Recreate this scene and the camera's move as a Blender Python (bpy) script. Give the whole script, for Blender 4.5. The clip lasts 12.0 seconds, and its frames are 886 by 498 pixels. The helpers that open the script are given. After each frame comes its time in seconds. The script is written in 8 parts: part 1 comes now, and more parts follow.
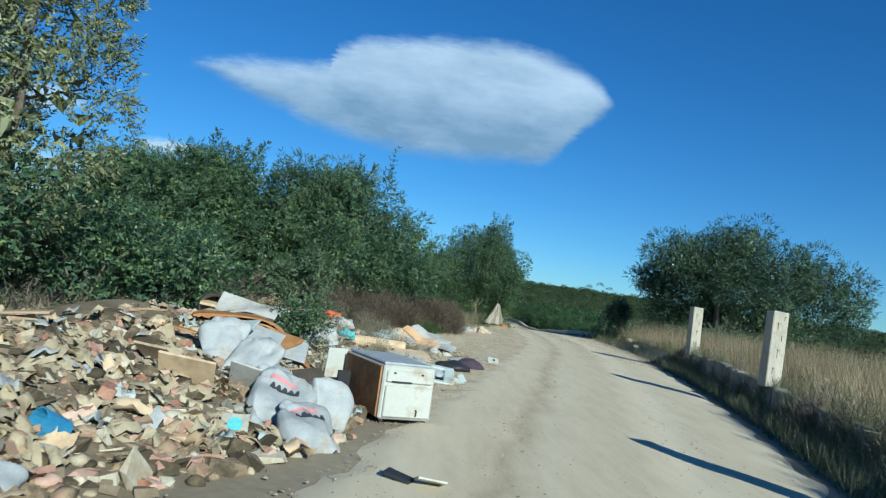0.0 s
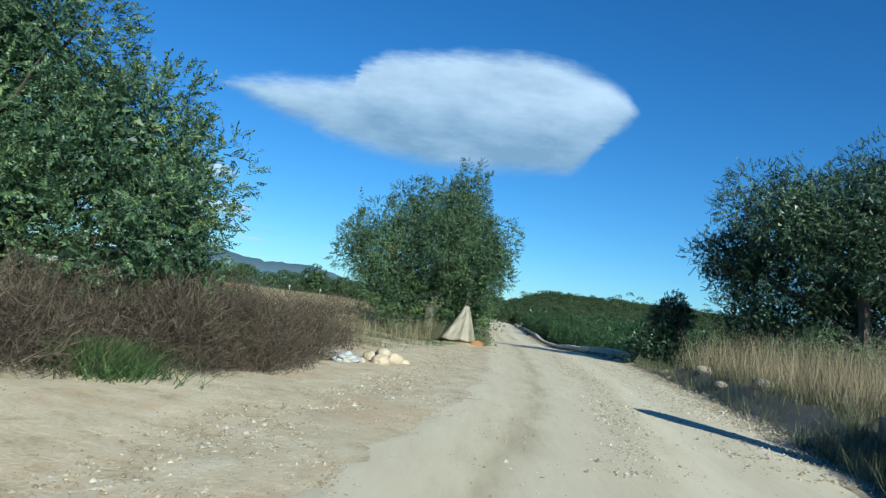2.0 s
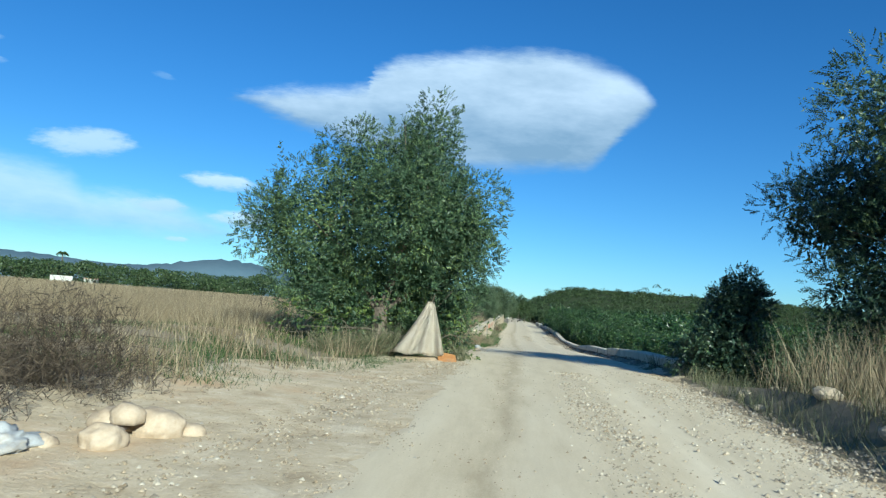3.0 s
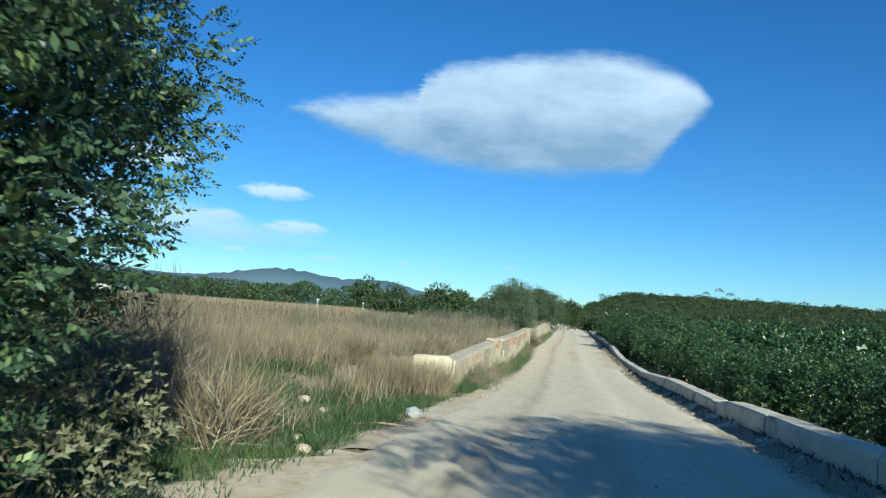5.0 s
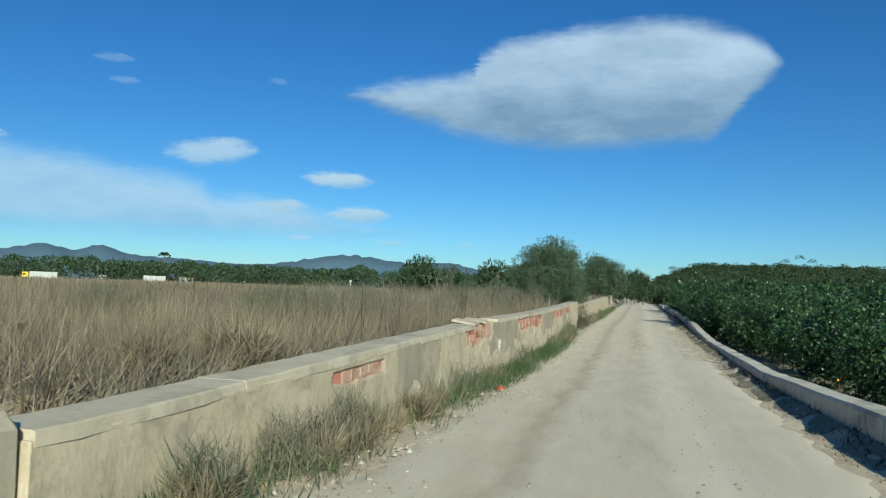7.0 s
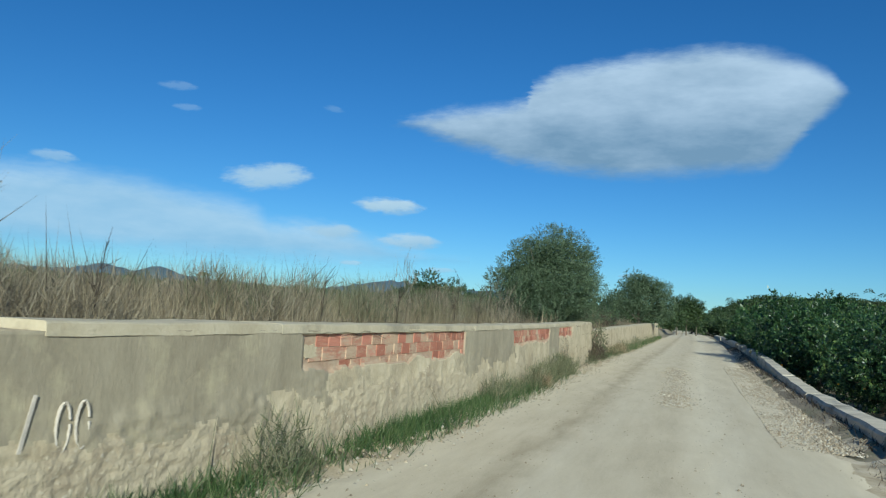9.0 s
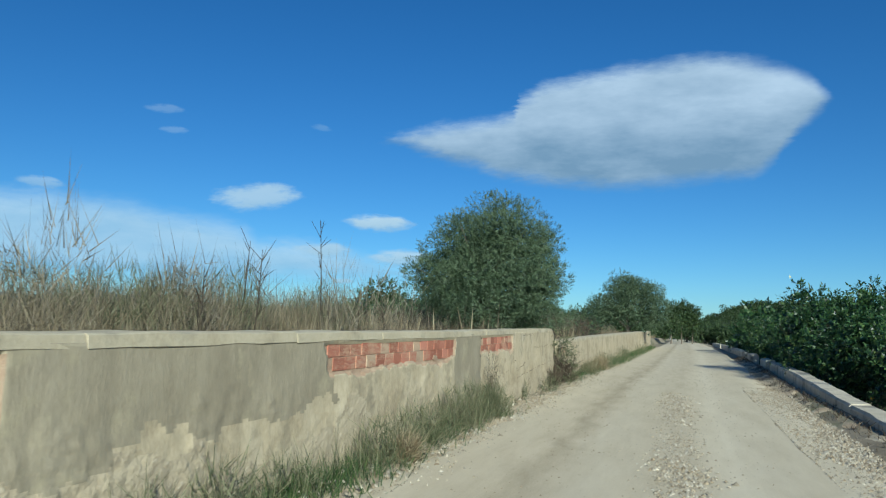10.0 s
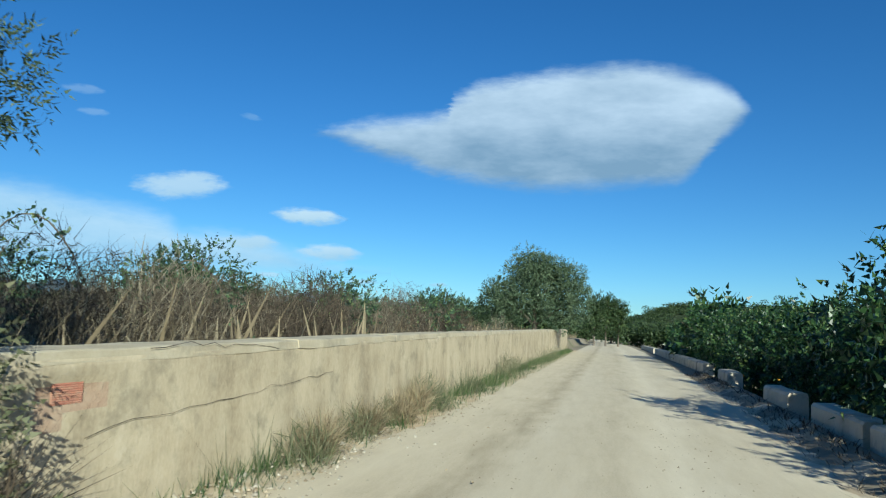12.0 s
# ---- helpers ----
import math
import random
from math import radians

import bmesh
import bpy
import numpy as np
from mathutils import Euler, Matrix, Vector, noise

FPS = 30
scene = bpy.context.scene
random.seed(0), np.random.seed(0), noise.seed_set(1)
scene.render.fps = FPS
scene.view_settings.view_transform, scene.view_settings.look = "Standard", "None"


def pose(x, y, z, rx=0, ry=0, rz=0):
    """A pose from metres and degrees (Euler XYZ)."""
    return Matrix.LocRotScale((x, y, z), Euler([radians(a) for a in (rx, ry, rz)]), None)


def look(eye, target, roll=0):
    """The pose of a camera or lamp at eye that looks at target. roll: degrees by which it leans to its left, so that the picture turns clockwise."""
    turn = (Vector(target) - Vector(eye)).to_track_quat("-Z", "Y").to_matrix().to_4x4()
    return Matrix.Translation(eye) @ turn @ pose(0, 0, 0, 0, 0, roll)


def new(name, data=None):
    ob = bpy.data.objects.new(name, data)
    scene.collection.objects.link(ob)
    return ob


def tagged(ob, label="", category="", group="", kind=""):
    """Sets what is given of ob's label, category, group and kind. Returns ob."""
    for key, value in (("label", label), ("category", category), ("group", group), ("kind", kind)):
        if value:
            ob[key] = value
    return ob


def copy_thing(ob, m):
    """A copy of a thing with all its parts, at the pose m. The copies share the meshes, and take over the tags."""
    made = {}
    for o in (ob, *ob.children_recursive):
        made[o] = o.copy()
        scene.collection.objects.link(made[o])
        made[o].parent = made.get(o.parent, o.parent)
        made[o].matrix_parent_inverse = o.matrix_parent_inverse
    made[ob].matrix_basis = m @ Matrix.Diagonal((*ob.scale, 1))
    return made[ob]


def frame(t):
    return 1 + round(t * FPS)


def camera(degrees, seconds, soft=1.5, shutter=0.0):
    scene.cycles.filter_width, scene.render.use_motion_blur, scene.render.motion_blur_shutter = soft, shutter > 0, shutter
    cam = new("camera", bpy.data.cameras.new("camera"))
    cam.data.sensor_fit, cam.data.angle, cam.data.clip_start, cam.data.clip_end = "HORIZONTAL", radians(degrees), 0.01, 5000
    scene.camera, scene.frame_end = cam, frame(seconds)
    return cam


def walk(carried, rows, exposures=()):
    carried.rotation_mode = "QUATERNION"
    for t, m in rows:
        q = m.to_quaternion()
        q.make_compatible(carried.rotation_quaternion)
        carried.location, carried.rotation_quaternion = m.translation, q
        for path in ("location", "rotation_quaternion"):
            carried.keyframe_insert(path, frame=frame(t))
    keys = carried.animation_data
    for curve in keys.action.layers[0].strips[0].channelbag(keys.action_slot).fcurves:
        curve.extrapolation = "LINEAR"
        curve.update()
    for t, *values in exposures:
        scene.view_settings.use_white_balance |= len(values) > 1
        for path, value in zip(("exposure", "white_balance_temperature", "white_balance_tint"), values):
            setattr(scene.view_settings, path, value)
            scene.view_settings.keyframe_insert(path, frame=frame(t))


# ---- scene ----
# seconds, eye x y z in metres, then yaw, pitch and roll in degrees
cam = camera(64.08, 12.0, soft=1.2, shutter=0.05)
ROWS = [
    (0.0, 0.000, -0.000, 1.049, 1.00, 4.24, 8.05),
    (0.5, 0.862, 4.376, 1.033, 1.71, 4.84, 6.95),
    (1.0, 1.755, 8.691, 0.997, 2.18, 4.75, 7.25),
    (1.5, 2.609, 12.969, 1.024, 2.52, 4.83, 7.19),
    (2.0, 3.366, 17.255, 1.097, 3.33, 5.02, 7.22),
    (2.5, 4.084, 21.459, 1.182, 4.12, 5.09, 5.92),
    (2.7, 4.365, 23.128, 1.196, 4.29, 5.04, 4.84),
    (4.3, 5.579, 36.746, 1.399, 8.58, 5.23, 5.76),
    (4.5, 5.701, 38.347, 1.460, 8.65, 5.52, 4.83),
    (5.0, 5.983, 42.346, 1.503, 9.45, 5.24, 4.17),
    (5.5, 6.232, 46.357, 1.563, 11.38, 4.10, 2.34),
    (6.0, 6.393, 49.991, 1.516, 12.82, 3.44, 0.89),
    (6.5, 6.554, 53.485, 1.329, 13.33, 3.43, 1.40),
    (7.0, 6.695, 56.936, 1.209, 14.53, 3.47, 1.95),
    (9.0, 7.333, 70.551, 0.758, 18.73, 5.50, 3.30),
    (9.5, 7.294, 74.967, 0.702, 18.57, 5.90, 2.89),
    (10.0, 7.222, 79.380, 0.703, 18.11, 6.79, 1.58),
    (10.5, 7.156, 83.852, 0.688, 17.12, 7.34, 1.13),
    (11.0, 7.092, 88.232, 0.722, 15.41, 7.33, 0.82),
    (11.5, 7.179, 92.755, 0.795, 14.20, 7.39, 0.78),
    (12.0, 7.269, 97.208, 0.805, 12.49, 6.76, 2.56),
]
walk(cam, [(t, pose(x, y, z, 90 + pitch, 0, yaw) @ pose(0, 0, 0, 0, 0, roll)) for t, x, y, z, yaw, pitch, roll in ROWS],
     exposures=[(0.0, 0.54, 5200, -1), (1.5, 0.66, 5250, -1), (2.7, 0.78, 5350, -1), (4.5, 0.96, 5450, -1), (5.5, 0.60, 5450, -1), (6.5, 0.47, 5480, -1), (9.0, 0.40, 5390, -1), (10.5, 0.46, 5370, -1), (11.5, 0.62, 5490, -1), (12.0, 0.63, 5500, -1)])

# ---- world, sun and light ----
SUN_EL, SUN_AZ = radians(23.0), math.atan2(0.435, -0.90)
world = bpy.data.worlds.new("sky")
scene.world = world
world.use_nodes = True
wn, wl = world.node_tree.nodes, world.node_tree.links
wn.clear()
sky = wn.new("ShaderNodeTexSky")
sky.sky_type, sky.sun_disc = "NISHITA", False
sky.sun_elevation, sky.sun_rotation = SUN_EL, SUN_AZ
sky.altitude, sky.air_density, sky.dust_density, sky.ozone_density = 200, 1.0, 0.0, 2.2
hue = wn.new("ShaderNodeHueSaturation")
hue.inputs["Saturation"].default_value = 1.2
back = wn.new("ShaderNodeBackground")
back.inputs["Strength"].default_value = 0.064
wout = wn.new("ShaderNodeOutputWorld")
wl.new(sky.outputs[0], hue.inputs["Color"])
tint = wn.new("ShaderNodeMix")
tint.data_type, tint.blend_type = "RGBA", "MULTIPLY"
tint.inputs[0].default_value, tint.inputs[7].default_value = 1.0, (0.56, 0.79, 1.0, 1)
wl.new(hue.outputs[0], tint.inputs[6])
wl.new(tint.outputs[2], back.inputs["Color"])
wl.new(back.outputs[0], wout.inputs["Surface"])


sun = new("sun", bpy.data.lights.new("sun", "SUN"))
sun.data.energy, sun.data.angle, sun.data.color = 5.0, radians(0.5), (1.0, 0.905, 0.725)
sun.matrix_world = look((0, 0, 50), (-math.sin(SUN_AZ) * math.cos(SUN_EL), -math.cos(SUN_AZ) * math.cos(SUN_EL), 50 - math.sin(SUN_EL)))

rng = np.random.default_rng(7)


# ---- materials ----
def tree_of(name):
    m = bpy.data.materials.new(name)
    m.use_nodes = True
    return m, m.node_tree.nodes, m.node_tree.links, m.node_tree.nodes["Principled BSDF"]


def ramp_node(n, stops):
    r = n.new("ShaderNodeValToRGB")
    r.color_ramp.elements[0].position, r.color_ramp.elements[0].color = stops[0][0], (*stops[0][1], 1)
    r.color_ramp.elements[1].position, r.color_ramp.elements[1].color = stops[-1][0], (*stops[-1][1], 1)
    for pos, col in stops[1:-1]:
        r.color_ramp.elements.new(pos).color = (*col, 1)
    return r


def noise_node(n, l, coords, scale, detail=5.0, rough=0.6, stretch=None):
    t = n.new("ShaderNodeTexNoise")
    t.inputs["Scale"].default_value, t.inputs["Detail"].default_value, t.inputs["Roughness"].default_value = scale, detail, rough
    if stretch:
        mp = n.new("ShaderNodeMapping")
        mp.inputs["Scale"].default_value = stretch
        l.new(coords, mp.inputs["Vector"])
        coords = mp.outputs[0]
    l.new(coords, t.inputs["Vector"])
    return t


def mix_node(n, l, fac, a, b, mode="MIX"):
    m = n.new("ShaderNodeMix")
    m.data_type, m.blend_type = "RGBA", mode
    if isinstance(fac, float):
        m.inputs[0].default_value = fac
    else:
        l.new(fac, m.inputs[0])
    for k, v in ((6, a), (7, b)):
        if isinstance(v, tuple):
            m.inputs[k].default_value = (*v, 1)
        else:
            l.new(v, m.inputs[k])
    return m.outputs[2]


def surface(name, stops, scale=3.0, fine=40.0, rough=0.85, bump=0.3, stain=None, stain_scale=0.7, metal=0.0, stretch=None, island=0.0, dist=0.02):
    """A weathered surface: a colour ramp over two scales of noise, stains of their own shape, and relief."""
    m, n, l, p = tree_of(name)
    co = n.new("ShaderNodeTexCoord").outputs["Object"]
    big = noise_node(n, l, co, scale, 6, 0.62, stretch)
    small = noise_node(n, l, co, fine, 4, 0.7, stretch)
    add = n.new("ShaderNodeMath")
    add.operation = "MULTIPLY_ADD"
    l.new(small.outputs["Fac"], add.inputs[0])
    add.inputs[1].default_value = 0.5
    l.new(big.outputs["Fac"], add.inputs[2])
    sub = n.new("ShaderNodeMath")
    sub.operation = "SUBTRACT"
    l.new(add.outputs[0], sub.inputs[0])
    sub.inputs[1].default_value = 0.25
    fac = sub.outputs[0]
    if island:
        geo = n.new("ShaderNodeNewGeometry")
        ma = n.new("ShaderNodeMath")
        ma.operation = "MULTIPLY_ADD"
        l.new(geo.outputs["Random Per Island"], ma.inputs[0])
        ma.inputs[1].default_value = island
        ma2 = n.new("ShaderNodeMath")
        ma2.operation = "SUBTRACT"
        l.new(fac, ma.inputs[2])
        l.new(ma.outputs[0], ma2.inputs[0])
        ma2.inputs[1].default_value = island / 2
        fac = ma2.outputs[0]
    r = ramp_node(n, stops)
    l.new(fac, r.inputs[0])
    col = r.outputs[0]
    if stain:
        st = noise_node(n, l, co, stain_scale, 7, 0.7)
        sr = ramp_node(n, [(0.52, (0, 0, 0)), (0.68, (1, 1, 1))])
        l.new(st.outputs["Fac"], sr.inputs[0])
        col = mix_node(n, l, sr.outputs[0], col, stain)
    l.new(col, p.inputs["Base Color"])
    p.inputs["Roughness"].default_value, p.inputs["Metallic"].default_value = rough, metal
    p.inputs["Specular IOR Level"].default_value = 0.3
    if bump:
        b = n.new("ShaderNodeBump")
        b.inputs["Strength"].default_value, b.inputs["Distance"].default_value = bump, dist
        l.new(add.outputs[0], b.inputs["Height"])
        l.new(b.outputs[0], p.inputs["Normal"])
    return m


def leafy(name, stops, trans=0.3, rough=0.5, patch=0.5):
    """Leaves: each takes its own shade, clumps differ a little, and light shines through."""
    m, n, l, p = tree_of(name)
    geo = n.new("ShaderNodeNewGeometry")
    co = n.new("ShaderNodeTexCoord").outputs["Object"]
    ns = noise_node(n, l, co, 0.9, 3, 0.6)
    ma = n.new("ShaderNodeMath")
    ma.operation = "MULTIPLY_ADD"
    l.new(ns.outputs["Fac"], ma.inputs[0])
    ma.inputs[1].default_value = patch * 2
    l.new(geo.outputs["Random Per Island"], ma.inputs[2])
    ms = n.new("ShaderNodeMath")
    ms.operation = "SUBTRACT"
    l.new(ma.outputs[0], ms.inputs[0])
    ms.inputs[1].default_value = patch
    r = ramp_node(n, stops)
    l.new(ms.outputs[0], r.inputs[0])
    l.new(r.outputs[0], p.inputs["Base Color"])
    p.inputs["Roughness"].default_value = rough
    p.inputs["Specular IOR Level"].default_value = 0.35
    tr = n.new("ShaderNodeBsdfTranslucent")
    l.new(r.outputs[0], tr.inputs["Color"])
    mx = n.new("ShaderNodeMixShader")
    mx.inputs[0].default_value = trans
    l.new(p.outputs[0], mx.inputs[1])
    l.new(tr.outputs[0], mx.inputs[2])
    l.new(mx.outputs[0], n["Material Output"].inputs["Surface"])
    return m


def plain(name, col, rough=0.6, metal=0.0, vary=0.25, scale=6.0, bump=0.1):
    lo = tuple(c * (1 - vary) for c in col)
    hi = tuple(min(1, c * (1 + vary)) for c in col)
    return surface(name, [(0.25, lo), (0.75, hi)], scale, scale * 9, rough, bump, metal=metal, dist=0.005)




def track_surface():
    """The track: two worn wheel tracks, a stony middle and paler loose edges, all broken up by noise."""
    m, n, l, p = tree_of("pale_track")
    uv = n.new("ShaderNodeUVMap").outputs[0]
    co = n.new("ShaderNodeTexCoord").outputs["Object"]
    big = noise_node(n, l, co, 0.5, 6, 0.65, (1.3, 0.16, 1))
    mid = noise_node(n, l, co, 2.6, 6, 0.72, (1.4, 0.22, 1))
    fine = noise_node(n, l, co, 55, 4, 0.75)
    sp = n.new("ShaderNodeSeparateXYZ")
    l.new(uv, sp.inputs[0])
    wob = n.new("ShaderNodeMath")
    wob.operation = "MULTIPLY_ADD"
    l.new(big.outputs["Fac"], wob.inputs[0])
    wob.inputs[1].default_value = 0.10
    l.new(sp.outputs[0], wob.inputs[2])
    across = ramp_node(n, [(0.0, (0.40, 0.40, 0.40)), (0.13, (0.55, 0.55, 0.55)), (0.29, (0.35, 0.35, 0.35)), (0.33, (0.16, 0.16, 0.16)), (0.40, (0.55, 0.55, 0.55)), (0.52, (0.42, 0.42, 0.42)), (0.60, (0.36, 0.36, 0.36)), (0.72, (0.66, 0.66, 0.66)), (0.84, (0.46, 0.46, 0.46)), (1.0, (0.56, 0.56, 0.56))])
    l.new(wob.outputs[0], across.inputs[0])
    s1 = n.new("ShaderNodeMath")
    s1.operation = "MULTIPLY_ADD"
    l.new(mid.outputs["Fac"], s1.inputs[0])
    s1.inputs[1].default_value = 0.75
    l.new(across.outputs[0], s1.inputs[2])
    s2 = n.new("ShaderNodeMath")
    s2.operation = "MULTIPLY_ADD"
    l.new(fine.outputs["Fac"], s2.inputs[0])
    s2.inputs[1].default_value = 0.45
    l.new(s1.outputs[0], s2.inputs[2])
    s3 = n.new("ShaderNodeMath")
    s3.operation = "SUBTRACT"
    l.new(s2.outputs[0], s3.inputs[0])
    s3.inputs[1].default_value = 0.58
    r = ramp_node(n, [(0.10, (0.385, 0.32, 0.21)), (0.45, (0.55, 0.47, 0.325)), (0.85, (0.67, 0.59, 0.43))])
    l.new(s3.outputs[0], r.inputs[0])
    l.new(r.outputs[0], p.inputs["Base Color"])
    p.inputs["Roughness"].default_value, p.inputs["Specular IOR Level"].default_value = 0.95, 0.25
    b = n.new("ShaderNodeBump")
    b.inputs["Strength"].default_value, b.inputs["Distance"].default_value = 0.55, 0.012
    l.new(s2.outputs[0], b.inputs["Height"])
    l.new(b.outputs[0], p.inputs["Normal"])
    return m


M_TRACK = track_surface()
M_DIRT = surface("tan_dirt", [(0.22, (0.30, 0.235, 0.145)), (0.42, (0.46, 0.375, 0.245)), (0.58, (0.53, 0.445, 0.305)), (0.78, (0.64, 0.56, 0.415))], 2.6, 22, 0.95, 0.9, (0.47, 0.335, 0.20), 0.45, dist=0.025)
M_GROUND = surface("dry_soil", [(0.2, (0.17, 0.135, 0.085)), (0.5, (0.26, 0.215, 0.145)), (0.8, (0.34, 0.29, 0.20))], 0.3, 9, 0.95, 0.7, (0.10, 0.12, 0.04), 0.12)
M_PLASTER = surface("weathered_render", [(0.2, (0.24, 0.195, 0.125)), (0.42, (0.42, 0.35, 0.23)), (0.62, (0.51, 0.435, 0.295)), (0.85, (0.60, 0.525, 0.375))], 2.0, 34, 0.92, 0.6, (0.29, 0.25, 0.17), 2.2, dist=0.012, stretch=(1, 1, 0.5))
M_PLASTER2 = surface("grey_render", [(0.2, (0.22, 0.185, 0.125)), (0.5, (0.30, 0.26, 0.18)), (0.85, (0.40, 0.35, 0.25))], 2.2, 30, 0.92, 0.4, (0.40, 0.35, 0.23), 1.8, stretch=(1, 1, 0.35))
M_KERB = surface("kerb_concrete", [(0.15, (0.38, 0.33, 0.24)), (0.5, (0.54, 0.48, 0.36)), (0.85, (0.64, 0.58, 0.46))], 1.6, 30, 0.9, 0.5, (0.22, 0.20, 0.16), 1.2)
M_STONE = surface("gravel_stone", [(0.2, (0.22, 0.17, 0.105)), (0.5, (0.34, 0.275, 0.18)), (0.85, (0.46, 0.39, 0.28))], 5, 40, 0.9, 0.3, island=0.6)
M_BARK = surface("bark", [(0.2, (0.05, 0.04, 0.03)), (0.5, (0.12, 0.10, 0.075)), (0.8, (0.20, 0.17, 0.13))], 4, 30, 0.9, 0.8, stretch=(1, 1, 0.25))
M_CAROB = leafy("carob_leaf", [(0.0, (0.022, 0.048, 0.026)), (0.45, (0.060, 0.108, 0.056)), (0.8, (0.105, 0.165, 0.078)), (1.0, (0.20, 0.27, 0.085))], 0.33, 0.45, 0.7)
# the carob leaf colours again, about a third darker and a bit glossier
M_CAROBDARK = leafy("dark_carob_leaf", [(0.0, (0.014, 0.032, 0.021)), (0.45, (0.036, 0.070, 0.043)), (0.8, (0.068, 0.112, 0.060)), (1.0, (0.16, 0.21, 0.08))], 0.2, 0.4, 0.7)
M_OLIVE = leafy("olive_leaf", [(0.0, (0.034, 0.058, 0.03)), (0.5, (0.072, 0.11, 0.054)), (1.0, (0.15, 0.195, 0.105))], 0.2)
M_ORANGE = leafy("orange_leaf", [(0.0, (0.010, 0.028, 0.011)), (0.5, (0.028, 0.064, 0.022)), (0.85, (0.06, 0.115, 0.036)), (1.0, (0.12, 0.17, 0.05))], 0.2, 0.38, 0.8)
# brighter copy of the olive leaf: sunlight is put into the colour
M_OLIVE_LIT = leafy("sunlit_olive_leaf", [(0.0, (0.09, 0.11, 0.05)), (0.5, (0.17, 0.19, 0.09)), (1.0, (0.32, 0.34, 0.18))], 0.35)
M_PINE = leafy("woodland_leaf", [(0.0, (0.022, 0.044, 0.018)), (0.5, (0.046, 0.077, 0.028)), (1.0, (0.088, 0.125, 0.046))])
M_VINE = leafy("bramble_leaf", [(0.0, (0.045, 0.085, 0.02)), (0.5, (0.09, 0.145, 0.035)), (1.0, (0.19, 0.24, 0.06))], 0.35)
M_STRAW = leafy("dry_grass", [(0.0, (0.115, 0.09, 0.052)), (0.5, (0.235, 0.19, 0.112)), (1.0, (0.42, 0.355, 0.225))], 0.3, 0.7, 0.8)
M_BRUSH = leafy("dead_brush", [(0.0, (0.030, 0.024, 0.016)), (0.5, (0.066, 0.051, 0.034)), (1.0, (0.13, 0.102, 0.07))], 0.1, 0.8, 0.6)
M_GRASS = leafy("green_grass", [(0.0, (0.022, 0.05, 0.014)), (0.5, (0.05, 0.095, 0.028)), (1.0, (0.125, 0.165, 0.058))], 0.3, 0.6, 0.5)
M_DUSTWEED = leafy("dusty_dead_weed", [(0.0, (0.09, 0.075, 0.05)), (0.5, (0.17, 0.145, 0.10)), (1.0, (0.28, 0.25, 0.18))], 0.15, 0.8, 0.6)
M_WEED = leafy("grey_green_weed", [(0.0, (0.07, 0.085, 0.04)), (0.5, (0.14, 0.15, 0.08)), (1.0, (0.26, 0.25, 0.15))], 0.3, 0.7, 0.6)


# ---- building helpers ----
def part(name, bm, material, parent=None, label=""):
    """Links a bmesh as one mesh object, under its thing where one is given."""
    me = bpy.data.meshes.new(name)
    bm.to_mesh(me)
    bm.free()
    me.materials.append(material)
    ob = new(name, me)
    if parent:
        ob.parent = parent
    return tagged(ob, label) if label else ob


def arrays(name, verts, faces, material, parent=None, smooth=False):
    """Links a mesh from arrays: faces all of one corner count."""
    me = bpy.data.meshes.new(name)
    verts, faces = np.asarray(verts, np.float32), np.asarray(faces, np.int32)
    k = faces.shape[1]
    me.vertices.add(len(verts))
    me.vertices.foreach_set("co", verts.ravel())
    me.loops.add(faces.size)
    me.loops.foreach_set("vertex_index", faces.ravel())
    me.polygons.add(len(faces))
    me.polygons.foreach_set("loop_start", np.arange(len(faces), dtype=np.int32) * k)
    if smooth:
        me.polygons.foreach_set("use_smooth", np.ones(len(faces), bool))
    me.update(calc_edges=True)
    me.materials.append(material)
    ob = new(name, me)
    if parent:
        ob.parent = parent
    return ob


def empty(name, m, label, category, group="", kind=""):
    ob = new(name)
    ob.matrix_basis = m
    return tagged(ob, label, category, group, kind)


def box(bm, size, m=Matrix(), bevel=0.0, jitter=0.0):
    """Adds a bevelled block of that size, centred at the origin of m."""
    r = bmesh.ops.create_cube(bm, size=1.0)["verts"]
    bmesh.ops.scale(bm, vec=size, verts=r)
    if bevel:
        ed = list({e for v in r for e in v.link_edges})
        out = bmesh.ops.bevel(bm, geom=ed, offset=bevel, segments=1, affect="EDGES", profile=0.5)
        r = list({v for f in out["faces"] for v in f.verts} | {v for v in r if v.is_valid})
    if jitter:
        for v in r:
            v.co += Vector([random.uniform(-jitter, jitter) for _ in range(3)])
    bmesh.ops.transform(bm, matrix=m, verts=r)
    return r


def tube(bm, pts, radii, sides=6):
    """Adds a tapered tube along points."""
    rings = []
    for i, p in enumerate(pts):
        p = Vector(p)
        d = (Vector(pts[min(i + 1, len(pts) - 1)]) - Vector(pts[max(i - 1, 0)])).normalized()
        a = d.orthogonal().normalized()
        b = d.cross(a)
        rings.append([bm.verts.new(p + radii[i] * (math.cos(2 * math.pi * k / sides) * a + math.sin(2 * math.pi * k / sides) * b)) for k in range(sides)])
    for i in range(len(rings) - 1):
        q0, q1 = rings[i], rings[i + 1]
        # match the nearest corner of the next ring
        o = min(range(sides), key=lambda s: (q1[s].co - q0[0].co).length)
        for k in range(sides):
            bm.faces.new((q0[k], q0[(k + 1) % sides], q1[(k + 1 + o) % sides], q1[(k + o) % sides]))
    bm.faces.new(rings[-1])
    bm.faces.new(rings[0][::-1])


def unit(v):
    return v / np.maximum(np.linalg.norm(v, axis=1, keepdims=True), 1e-6)


